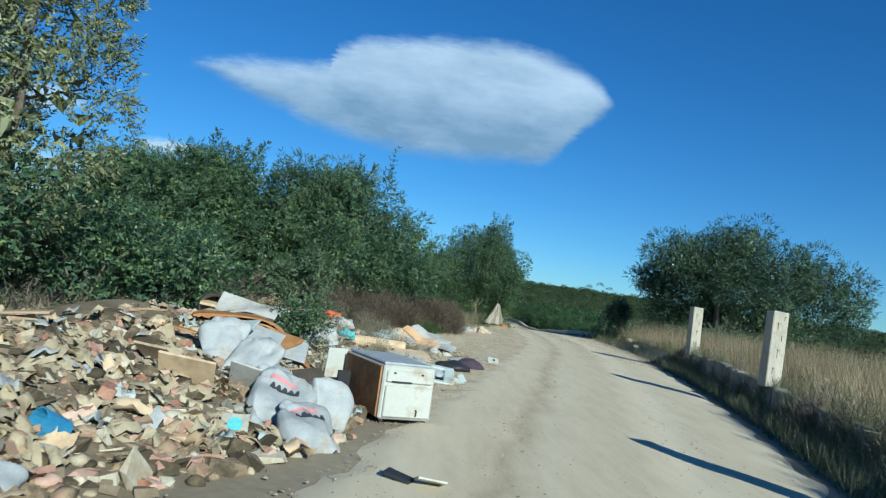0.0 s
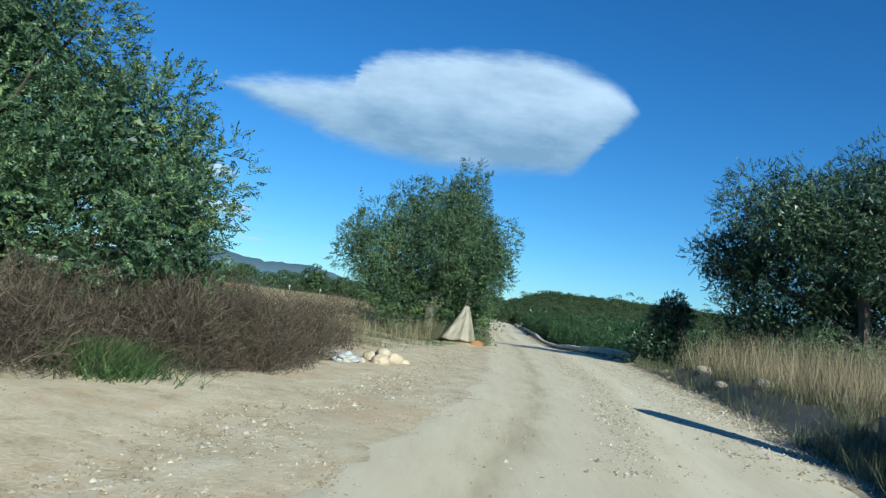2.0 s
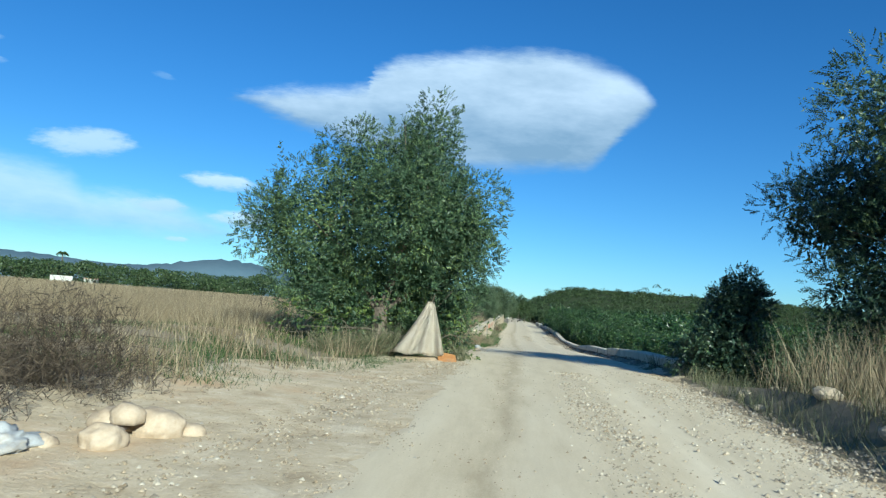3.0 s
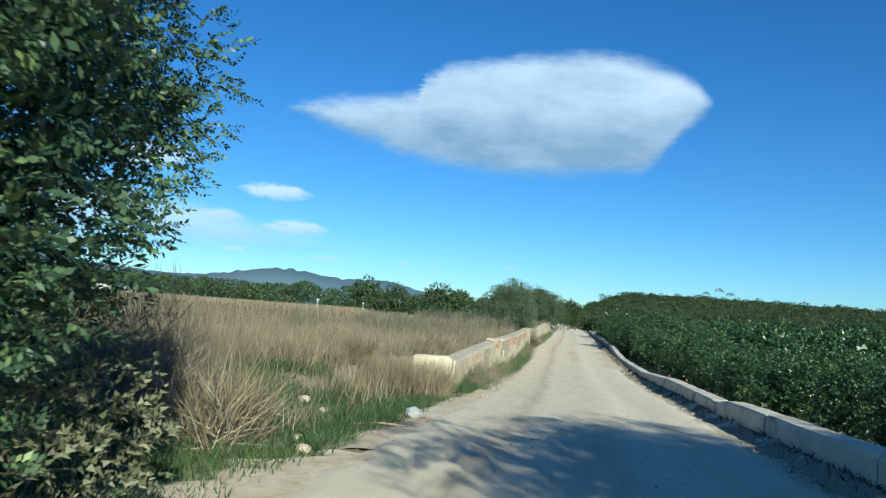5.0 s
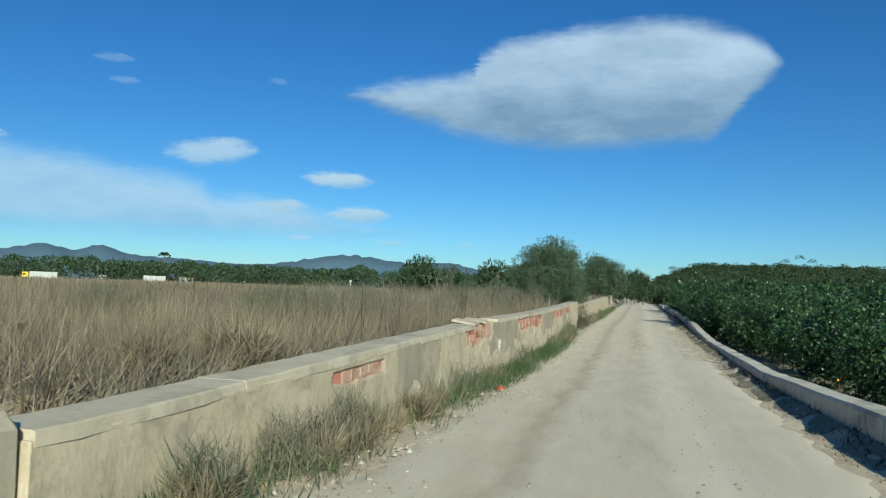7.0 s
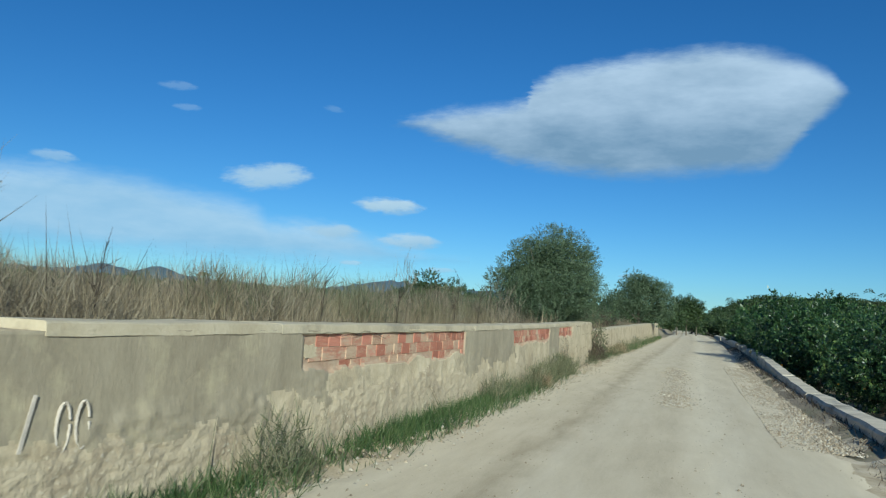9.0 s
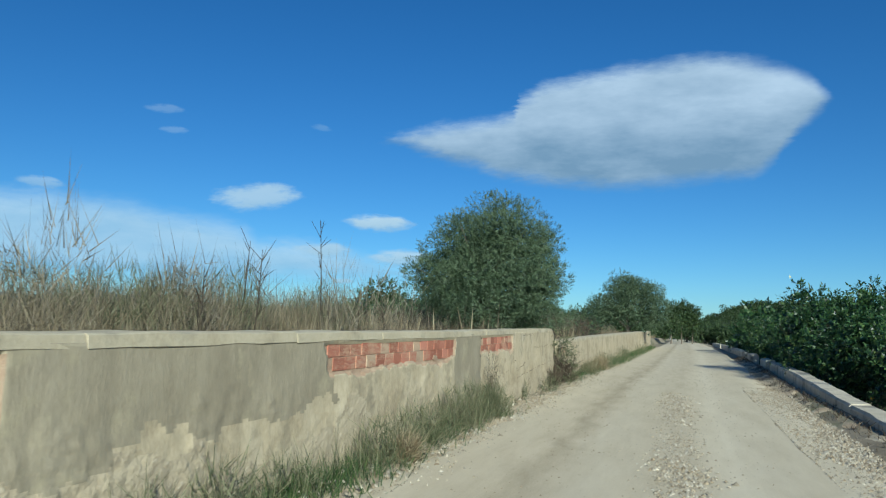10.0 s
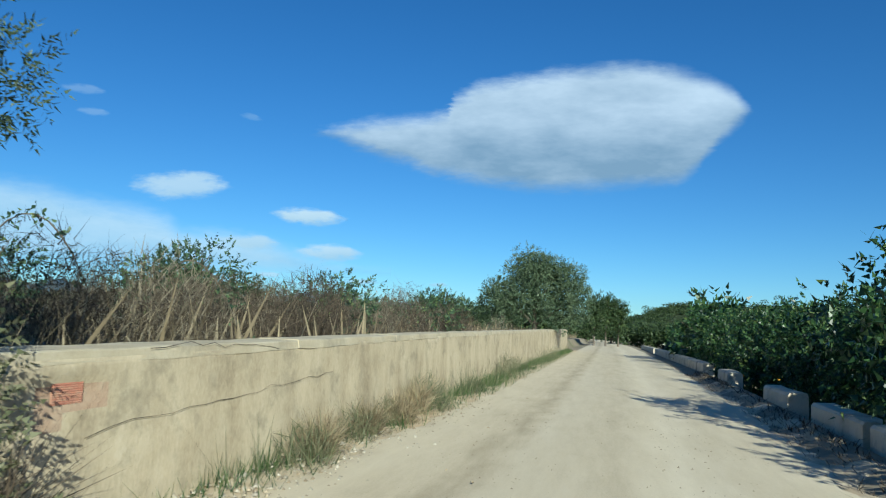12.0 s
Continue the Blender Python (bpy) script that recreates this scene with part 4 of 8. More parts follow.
def crack(thing, y0, z0, y1, z1, n=12, w=0.009, upright=False):
    bm = bmesh.new()
    pts = []
    for k in range(n + 1):
        t = k / n
        y = y0 + (y1 - y0) * t
        wave = noise.noise(Vector((y * 4, (z0 + (z1 - z0) * t) * 9, 3)))
        pts.append((float(wall_x(y)) + (0.046 if z0 > 0.1 else 0.050), y + (0.04 * wave if upright else 0), z0 + (z1 - z0) * t + (0 if upright else 0.06 * wave)))
    for k, (a, b) in enumerate(zip(pts, pts[1:])):
        h = w * random.uniform(0.25, 0.75)
        q = [bm.verts.new(p) for p in (a, b, (b[0], b[1] + (h if upright else 0), b[2] - (0 if upright else h)), (a[0], a[1] + (h if upright else 0), a[2] - (0 if upright else h)))]
        f = bm.faces.new(q)
        bmesh.ops.solidify(bm, geom=[f], thickness=0.006)
    part("crack", bm, M_CRACK, thing)


crack(wall_1, 94.7, -0.2, 98.9, 0.05), crack(wall_1, 96.6, 0.42, 99.3, 0.48), crack(wall_1, 95, 0.72, 96.5, 0.74), crack(wall_1, 77.2, 0.52, 79.0, 0.50)
crack(wall_1, 94.36, 0.74, 94.36, 0.13, 10, 0.026, True), crack(wall_1, 94.36, 0.13, 94.56, 0.16, 4, 0.026), crack(wall_1, 94.58, 0.16, 94.75, -0.07, 5, 0.028, True)
crack(wall_1, 94.8, -0.04, 95.6, 0.12, 8, 0.022), crack(wall_1, 92.4, -0.13, 93.9, -0.02, 14, 0.011), crack(wall_1, 91.74, 0.66, 91.70, 0.30, 6, 0.02, True)
crack(wall_2, 101.3, 0.05, 105.5, 0.28, 18), crack(wall_2, 101.9, 0.62, 104, 0.60)

# bricks showing through
BRICK_ME = []
for mat in (M_BRICK, M_BRICK, M_BRICKPALE, M_BRICKPALE):
    bm = bmesh.new()
    box(bm, (0.05, random.uniform(0.262, 0.271), 0.139), Matrix(), 0.003, 0.002)
    me = bpy.data.meshes.new("brick")
    bm.to_mesh(me)
    bm.free()
    me.materials.append(mat)
    BRICK_ME.append(me)
for a, b, c, e in BARE:
    owner = wall_2 if a > 100 else wall_1
    rows = max(1, int((e - c) / 0.145) + 1)
    for r in range(rows):
        y = a + (0.14 if r % 2 else 0.0)
        while y < b:
            d = c + 0.075 + r * 0.145
            if bare_at(y + 0.13, d) and bare_at(y, d) and random.random() < 0.97:
                o = new("brick", BRICK_ME[random.choice((2, 3) if random.random() < (0.95 if y < 75 else 0.75 if y < 79.5 else 0.2) else (0, 1))])
                o.matrix_basis = pose(float(wall_x(y)) - 0.02 + random.uniform(0, 0.010), y + 0.135, float(wall_top(y)) - d, random.uniform(-0.6, 0.6), 0, random.uniform(-0.5, 0.5))
                o.parent = owner
            y += 0.275


# scraps of render still sticking to the bricks
for a, b, c, e in BARE:
    for k in range(int((b - a) * 0.35)):
        y, d, w, h = random.uniform(a, b), random.uniform(c, e), random.uniform(0.08, 0.24), random.uniform(0.03, 0.09)
        bm = bmesh.new()
        rim = []
        for j in range(22):
            t = 2 * math.pi * j / 22
            q = random.uniform(0.6, 1.2)
            yy = y + w * q * math.cos(t)
            rim.append((yy, float(wall_top(yy)) - d + h * q * math.sin(t)))
        front = [bm.verts.new((float(wall_x(p[0])) + 0.014, *p)) for p in rim]
        back = [bm.verts.new((float(wall_x(p[0])) - 0.01, *p)) for p in rim]
        bm.faces.new(front)
        for j in range(22):
            bm.faces.new((front[j], back[j], back[(j + 1) % 22], front[(j + 1) % 22]))
        part("render_scrap", bm, random.choice((M_PLASTER, M_MORTAR)), wall_2 if a > 100 else wall_1)


def kerb_x(y):
    return float(np.interp(y, [40, 57, 66, 86, 103, 109, 125, 150, 240], [9.2, 9.4, 9.6, 10.05, 10.5, 10.85, 11.0, 11.6, 12.5]))


def kerb_top(y):
    return float(np.interp(y, [40, 50, 57.7, 57.8, 66, 75, 90, 103, 109, 124, 150, 240], [0.42, 0.40, 0.18, 0.07, -0.04, -0.40, -0.50, -0.14, -0.12, 0.14, 0.3, 0.8]))


kerb = empty("parapet", pose(0, 0, 0), "low pale concrete parapet along the orchard side", "parapet", kind="structure")
for y0, y1 in [(44, 50.4), (50.45, 54.6), (54.65, 58.95), (59.0, 66.2), (66.22, 73.9), (73.92, 81.5), (81.52, 88.9), (89.0, 94.2), (94.3, 99.5), (99.55, 104.2), (104.6, 107.6), (107.9, 110.6), (112.3, 114.4), (119.0, 120.8), (124.3, 131.5), (131.6, 140), (141, 155), (156, 175)]:
    bm = bmesh.new()
    n = max(3, int((y1 - y0) / 0.6))
    rows = []
    far = y1 > 88
    for k in range(n + 1):
        y = y0 + (y1 - y0) * k / n
        x, z, j = kerb_x(y), kerb_top(y), random.uniform(-0.012, 0.012) * (1.5 if far else 1)
        f = float(road_z(y)) - 0.7
        rows.append([bm.verts.new(p) for p in ((x - 0.02, y, f), (x + j, y, z - 0.05), (x + 0.04 + j, y, z + j * 0.5), (x + 0.36 + j, y, z + 0.01 + j * 0.5), (x + 0.40, y, z - 0.05), (x + 0.40, y, f - 0.3))])
    for r0, r1 in zip(rows, rows[1:]):
        for k in range(6):
            bm.faces.new((r0[k], r0[(k + 1) % 6], r1[(k + 1) % 6], r1[k]))
    bm.faces.new(rows[0][::-1]), bm.faces.new(rows[-1])
    part("parapet_block", bm, M_KERB, kerb)


def low_x(y):
    return float(np.interp(y, [-12, 4.85, 15.3, 24.7, 28], [1.0, 4.95, 7.15, 8.6, 9.1]))


def low_top(y):
    return float(np.interp(y, [-12, 5, 12, 16, 20, 27, 28], [0.1, 0.14, 0.17, 0.28, 0.46, 0.50, 0.42]))


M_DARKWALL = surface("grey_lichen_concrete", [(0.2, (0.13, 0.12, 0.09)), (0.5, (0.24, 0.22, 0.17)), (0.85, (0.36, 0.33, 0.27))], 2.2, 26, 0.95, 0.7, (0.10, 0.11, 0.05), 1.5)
wall_3 = empty("wall_3", pose(0, 0, 0), "low grey lichen-stained wall carrying concrete posts", "wall", kind="structure")
for y0 in np.arange(-12, 27, 3.0):
    bm = bmesh.new()
    rows = []
    for k in range(9):
        y = float(y0) + min(3.0, 27.8 - float(y0)) * k / 8
        x, z, j = low_x(y), low_top(y), random.uniform(-0.02, 0.02)
        f = float(road_z(y)) - 0.3
        rows.append([bm.verts.new(p) for p in ((x - 0.17 + j, y, f), (x - 0.15 + j, y, z - 0.04), (x - 0.11, y, z + j), (x + 0.15, y, z + j), (x + 0.15, y, f))])
    for r0, r1 in zip(rows, rows[1:]):
        for k in range(5):
            bm.faces.new((r0[k], r0[(k + 1) % 5], r1[(k + 1) % 5], r1[k]))
    bm.faces.new(rows[0][::-1]), bm.faces.new(rows[-1])
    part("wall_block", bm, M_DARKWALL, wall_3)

M_POST = surface("post_concrete", [(0.15, (0.22, 0.20, 0.155)), (0.45, (0.36, 0.33, 0.265)), (0.85, (0.46, 0.43, 0.36))], 2.5, 30, 0.9, 0.6, (0.26, 0.24, 0.20), 3.0, stretch=(1, 1, 0.3))
post = empty("concrete_post", pose(low_x(24.7), 24.75, low_top(24.7), 0, 0, 10), "weathered square concrete post on a low wall", "post", "concrete posts")
bm = bmesh.new()
r = box(bm, (0.36, 0.30, 1.62), pose(0, 0, 0.80), 0.02, 0.006)
part("shaft", bm, M_POST, post)
for z, w, x in ((1.30, 0.10, -0.05), (1.05, 0.08, 0.06), (0.72, 0.12, 0.0), (0.35, 0.09, -0.06), (0.2, 0.05, 0.09), (1.48, 0.06, 0.08)):
    bm = bmesh.new()
    box(bm, (0.012, 0.006, w * 1.6), pose(x, -0.152, z, 0, random.uniform(-5, 5), 0), 0.002)
    box(bm, (w * 0.8, 0.006, 0.010), pose(x + 0.02, -0.152, z + w * 0.5), 0.002)
    part("form_mark", bm, M_CRACK, post)
copy_thing(post, pose(low_x(15.3) - 0.12, 15.35, low_top(15.3) - 0.02, 0, 1.5, 8))
copy_thing(post, pose(low_x(5.0), 4.95, low_top(5.0), 0, 0, 12))

fallen = empty("fallen_post", pose(10.75, 35.9, 0.33, 78, 0, 70), "broken concrete post lying in the dry grass", "post")
bm = bmesh.new()
box(bm, (0.40, 0.32, 1.5), pose(0, 0, 0), 0.03, 0.015)
part("shaft", bm, M_POST, fallen)
for x, y, s in ((9.5, 32.6, 0.25), (9.2, 34.2, 0.16), (9.6, 36.8, 0.2), (9.0, 37.8, 0.13), (9.3, 39.5, 0.16), (10.3, 40.6, 0.35)):
    rock = bmesh.new()
    bmesh.ops.create_icosphere(rock, subdivisions=2, radius=s)
    for v in rock.verts:
        v.co *= 1 + 0.35 * noise.noise(v.co * 4 + Vector((x, y, 0)))
        v.co.z *= 0.6
    ob = part("boulder", rock, M_STONE)
    ob.location = (x, y, zat(x, y) + s * 0.3)
    tagged(ob, "pale limestone boulder at the track's edge", "boulder", "edge boulders")


# ---- grass, weeds and gravel ----
def scatter(n, x0, x1, y0, y1, keep=None, sink=0.02):
    x, y = rng.uniform(x0, x1, n), rng.uniform(y0, y1, n)
    if keep is not None:
        k = keep(x, y)
        x, y = x[k], y[k]
    return np.stack([x, y, land(x, y) - sink], 1)


def patchy(x, y, s, cut):
    return np.sin(x / s + 2 * np.sin(y / s * 0.6)) * np.cos(y / s * 0.9 + 1.5 * np.sin(x / s * 0.5)) + rng.normal(size=len(x)) * 0.35 > cut


def stuff(name, v, f, material, label, category):
    return tagged(arrays(name, v, f, material), label, category, kind="stuff")


pts = scatter(330000, -26, 3.4, 47, 105, lambda x, y: (x < np.where(y > 60.5, wall_x(y) - 0.5, np.interp(y, [47, 50, 54, 57, 60.5], [-4.0, -3.0, -1.2, 1.0, 2.0])) - 0.25 * rng.normal(size=len(x))) & (patchy(x, y, 1.3, -0.9) | (x > wall_x(y) - 2.5)) & ((y < 90) | (rng.random(len(x)) < 0.3)))
v, f = blades(pts, 0.62, 0.0065, 0.42, (0.05, 0.08))
stuff("dry_grass", v, f, M_STRAW, "tall straw-coloured dry grass over the field", "grass")
pts = scatter(150000, -22, 3.4, 55, 100, lambda x, y: x < np.where(y > 60.5, wall_x(y) - 0.45, np.interp(y, [55, 60.5], [-0.8, 2.0])))
v, f = blades(pts, 0.30, 0.016, 0.7)
stuff("dry_thatch", v, f, M_DUSTWEED, "low brown thatch of dead grass under the straw", "grass")
pts = scatter(110000, -120, 4, 95, 300, lambda x, y: (x < wall_x(y) - 0.5) & (x > -120 - 0 * y) & (rng.random(len(x)) < np.clip(90 / np.hypot(x - 7, y - 50), 0, 1)))
v, f = blades(pts, 0.75, 0.06, 0.25)
stuff("far_grass", v, f, M_STRAW, "dry grass in the far part of the field", "grass")
pts = scatter(60000, -110, -20, 50, 120)
v, f = blades(pts, 0.75, 0.045, 0.25)
stuff("side_grass", v, f, M_STRAW, "dry grass in the wide field", "grass")
pts = scatter(80000, 3.6, 15, -4, 40, lambda x, y: (x > np.interp(y, [-12, 4.85, 15.3, 24.7, 28, 31, 40], [1.4, 5.3, 7.5, 9.0, 9.4, 9.3, 9.6])) & patchy(x, y, 0.8, -0.8))
v, f = blades(pts, 1.05, 0.011, 0.3)
stuff("dry_grass", v, f, M_STRAW, "tall pale dry grass behind the low wall", "grass")
# dark seed heads and weeds standing among the straw
pts = scatter(16000, -20, 3.3, 58, 100, lambda x, y: (x < wall_x(y) - 0.5) & patchy(x, y, 2.3, 0.5))
v, f = blades(pts, 1.0, 0.02, 0.2)
stuff("dead_weeds", v, f, M_BRUSH, "dark dead weed stalks among the straw", "weeds")
# verge weeds along the walls
pts = scatter(80000, 3.4, 5.6, 60.4, 150, lambda x, y: (x > wall_x(y) + 0.06) & (x < wall_x(y) + 0.06 + (road_l(y) + 0.25 - wall_x(y)) * rng.random(len(x)) ** 1.3 * 1.05) & patchy(x, y, 0.7, -0.6) & ((y > 65.5) & (y < 92) | (y > 100) | (rng.random(len(x)) < np.where(y < 66, 0.35, 0.06))))
v, f = blades(pts, 0.26, 0.012, 0.4)
stuff("verge_grass", v, f, M_GRASS, "green grass along the foot of the wall", "grass")
pts = scatter(24000, 3.4, 5.4, 60.4, 150, lambda x, y: (x > wall_x(y) + 0.05) & (x < road_l(y) + 0.1) & patchy(x, y, 1.1, 0.35) & ((y < 92.4) | (y > 99)))
v, f = blades(pts, 0.55, 0.011, 0.35)
stuff("verge_weeds", v, f, M_WEED, "grey-green weeds against the wall", "weeds")
pts = scatter(9000, 3.9, 5.2, 92, 100, lambda x, y: (x > wall_x(y) + 0.05) & (x < wall_x(y) + 0.1 + 0.75 * rng.random(len(x))) & patchy(x, y, 0.5, -0.2))
v, f = blades(pts, 0.09, 0.012, 0.9)
stuff("dead_litter", v, f, M_DUSTWEED, "dry brown stems and litter at the foot of the wall", "litter")
# litter and dead stems along the parapet
pts = scatter(26000, 8.8, 11.2, 45, 125, lambda x, y: (x > road_r(y) - 0.15) & (x < np.interp(y, [40, 57, 66, 86, 103, 108, 127], [9.2, 9.4, 9.6, 10.05, 10.3, 10.55, 11.15])) & patchy(x, y, 0.6, -0.5))
v, f = blades(pts, 0.10, 0.022, 0.9)
stuff("leaf_litter", v, f, M_BRUSH, "dark dead leaves and stems along the parapet", "litter")
# green patch past the carob, and along the bank
pts = scatter(120000, -5.0, 4.3, 34.5, 60.5, lambda x, y: (x < road_l(y) - 0.05 - 0.5 * rng.random(len(x))) & (x > -5) & patchy(x, y, 1.0, 0.05) & ((y > 44.5) | (x < 1.6 + (y - 34) * 0.17)))
v, f = blades(pts, 0.12, 0.016, 0.5)
stuff("green_grass", v, f, M_GRASS, "short bright green grass on the bank", "grass")
a, q = rng.random(2600) * 2 * math.pi, np.abs(rng.normal(size=2600)) * 0.32
pts = np.stack([-0.9 + np.cos(a) * q * 1.3, 25.3 + np.sin(a) * q, 0 * a], 1)
pts[:, 2] = land(pts[:, 0], pts[:, 1])
v, f = blades(pts, 0.36, 0.016, 0.7)
stuff("green_grass", v, f, M_GRASS, "bright green clump of grass between the dead brush", "grass")
pts = scatter(70000, -2.5, 3.9, 46, 57, lambda x, y: (x < road_l(y) - 0.1 - 0.4 * rng.random(len(x))) & (x > np.interp(y, [46, 52, 57], [-2.0, -2.0, 1.0])) & patchy(x, y, 0.7, -0.4))
v, f = blades(pts, 0.14, 0.016, 0.6)
stuff("green_grass", v, f, M_GRASS, "short green grass before the wall's beginning", "grass")
pts = scatter(9000, 2.2, 4.4, 58.5, 60.4, lambda x, y: (x < road_l(y) - 0.15) & ((y < 59.45) | (x > 3.55)) & patchy(x, y, 0.5, -0.5))
v, f = blades(pts, 0.17, 0.015, 0.6)
stuff("green_grass", v, f, M_GRASS, "green grass round the concrete block", "grass")
pts = scatter(22000, -6, 3.4, 33, 60, lambda x, y: (x < road_l(y) - 0.9) & patchy(x, y, 0.9, 0.1) & ((y > 44.5) | (x < 0.8 + (y - 34) * 0.16)))
v, f = blades(pts, 0.6, 0.014, 0.35)
stuff("dry_tufts", v, f, M_STRAW, "straw tufts over the green bank", "grass")
pts = scatter(26000, 8.4, 11.5, 5, 48, lambda x, y: (x > road_r(y) + 0.25) & (x < np.where(y < 27.5, np.interp(y, [-12, 4.85, 15.3, 24.7, 28], [1.0, 4.95, 7.15, 8.6, 9.1]) - 0.15, 11.5)) & patchy(x, y, 0.8, -0.3))
pts2 = scatter(26000, 3.5, 9.0, -3, 28, lambda x, y: (x > road_r(y) + 0.1) & (x < np.interp(y, [-12, 4.85, 15.3, 24.7, 28], [1.0, 4.95, 7.15, 8.6, 9.1]) - 0.16))
v, f = blades(np.concatenate([pts, pts2, pts2 + [0.02, 0.03, 0], pts2 + [-0.03, 0.02, 0]]), 0.36, 0.011, 0.4)
stuff("verge_weeds", v, f, M_WEED, "dusty green weeds along the low wall", "weeds")


def brush_field(name, bushes, twigs, height, material, label):
    """Low bushes of fine branching twigs; one object."""
    V, F, o = [], [], 0
    for x, y, r, h in bushes:
        n = int(twigs * r)
        a, q = rng.random(n) * 2 * math.pi, np.sqrt(rng.random(n)) * r * 0.55
        foot = np.stack([x + np.cos(a) * q, y + np.sin(a) * q, 0 * a], 1)
        foot[:, 2] = land(foot[:, 0], foot[:, 1]) - 0.02 + rng.random(n) * h * 0.55
        way = np.stack([np.cos(a) * (0.2 + q / r), np.sin(a) * (0.2 + q / r), 0 * a + 1.0], 1) + rng.normal(size=(n, 3)) * 0.55
        way = unit(way)
        ln = h * (0.35 + 0.45 * rng.random(n))
        sd = unit(np.cross(way, rng.normal(size=(n, 3)))) * 0.006
        v = np.stack([foot - sd, foot + sd, foot + way * ln[:, None]], 1).reshape(-1, 3)
        V.append(v), F.append(np.arange(3 * n).reshape(n, 3) + o)
        o += 3 * n
    return stuff(name, np.concatenate(V), np.concatenate(F), material, label, "brush")


def twig_mass(name, bushes, twigs, long, material, label, up=0.5):
    """Tangled masses of fine dead twigs at all angles; one object. bushes: x, y, radius, height."""
    b = np.repeat(np.array(bushes), [int(twigs * q[2] * q[3]) for q in bushes], 0)
    n = len(b)
    d = unit(rng.normal(size=(n, 3)))
    d[:, 2] = np.abs(d[:, 2])
    p = d * (0.25 + 0.75 * rng.random((n, 1)) ** 0.6) * np.stack([b[:, 2], b[:, 2], b[:, 3]], 1)
    p += np.stack([b[:, 0], b[:, 1], 0 * b[:, 0]], 1)
    p[:, 2] += land(p[:, 0], p[:, 1]) - 0.04
    w = unit(rng.normal(size=(n, 3)) * 0.75 + d * 0.35 + [0, 0, up])
    ln = long * (0.5 + rng.random(n))
    s = unit(np.cross(w, rng.normal(size=(n, 3)))) * (0.002 + 0.0045 * rng.random((n, 1)) if up > 0.7 else 0.0025 + 0.0035 * rng.random((n, 1)))
    v = np.stack([p - s, p + s, p + w * ln[:, None]], 1)
    return stuff(name, v.reshape(-1, 3), np.arange(3 * n).reshape(n, 3), material, label, "brush")


bushes = []
for _ in range(85):
    y = rng.uniform(21.5, 34.0)
    edge = float(np.interp(y, [21, 23, 25, 27, 29, 32, 34], [-2.4, -1.7, -0.6, 0.35, 0.7, 0.85, 0.9]))
    bushes.append((edge - 0.5 - rng.random() ** 1.3 * 5.0, y, rng.uniform(0.55, 0.9), rng.uniform(0.85, 1.35)))
bushes += [(float(np.interp(y, [20.5, 23, 25, 27, 29, 31], [-2.2, -1.7, -0.5, 0.5, 0.85, 0.9])) - 0.5 - 2.2 * rng.random() ** 1.5, y, rng.uniform(0.5, 0.7), rng.uniform(0.9, 1.3)) for y in rng.uniform(21.0, 31, 45)]
twig_mass("dead_brush", bushes, 1750, 0.22, M_BRUSH, "dark brown dead brush thicket behind the dirt shoulder")
bushes = [(low_x(y) - 0.3 + 0.45 * rng.random(), y, rng.uniform(0.2, 0.35), rng.uniform(0.4, 0.75)) for y in rng.uniform(5, 27.5, 70)]
twig_mass("low_wall_weeds", bushes[::2], 2600, 0.2, M_WEED, "dusty olive weeds growing over the low wall", 1.0)
twig_mass("low_wall_weeds", bushes[1::2], 2600, 0.22, M_DUSTWEED, "dry brown weeds growing over the low wall", 1.0)
bushes = [(float(np.interp(y, [9.5, 12, 16, 20, 23], [-1.0, -1.0, -1.3, -1.6, -2.6])) - rng.random() ** 1.4 * 5, y, rng.uniform(0.25, 0.5), rng.uniform(0.3, 0.8)) for y in rng.uniform(9.6, 23, 120)]
bushes += [(float(x), float(y), rng.uniform(0.35, 0.6), rng.uniform(0.5, 0.9)) for x, y in zip(rng.uniform(-7.0, -3.6, 34), rng.uniform(7.6, 13, 34))]
bushes += [(float(x), float(y), rng.uniform(0.2, 0.4), rng.uniform(0.2, 0.45)) for x, y in zip(rng.uniform(-2.4, -0.3, 64), rng.uniform(9.9, 19, 64))]
bushes += [(-0.75, 17.3, 0.35, 0.5), (-1.1, 17.8, 0.4, 0.6), (-0.3, 18.4, 0.2, 0.35), (-0.55, 13.9, 0.25, 0.35), (-0.9, 10.7, 0.35, 0.45), (-0.5, 11.1, 0.3, 0.4), (-1.0, 11.6, 0.35, 0.45)]
twig_mass("dusty_weeds", bushes[::2], 1900, 0.15, M_DUSTWEED, "dusty grey-brown dead weeds growing through the rubbish")
twig_mass("green_weeds", bushes[1::2], 1100, 0.15, M_WEED, "dusty grey-green weeds growing through the rubbish")
bushes = [(float(wall_x(y)) + 0.25 + 0.2 * rng.random(), y, rng.uniform(0.25, 0.45), rng.uniform(0.4, 0.75)) for y in (61.4, 62.6, 63.4, 64.3, 69.5, 76, 83.2, 84.0, 84.9, 86.5, 87.2, 88.0, 88.6, 89.4, 89.9, 90.6, 91.3, 91.5, 91.6, 96.9, 104, 105.5, 107, 109, 113, 118, 121)]
bushes += [(float(wall_x(91.6)) + 0.25, 91.62, 0.2, 0.62), (float(wall_x(95.2)) + 0.12, 95.2, 0.1, 0.4)]
twig_mass("wall_weeds", bushes, 2600, 0.2, M_WEED, "bushy grey-green weeds against the wall", 1.1)
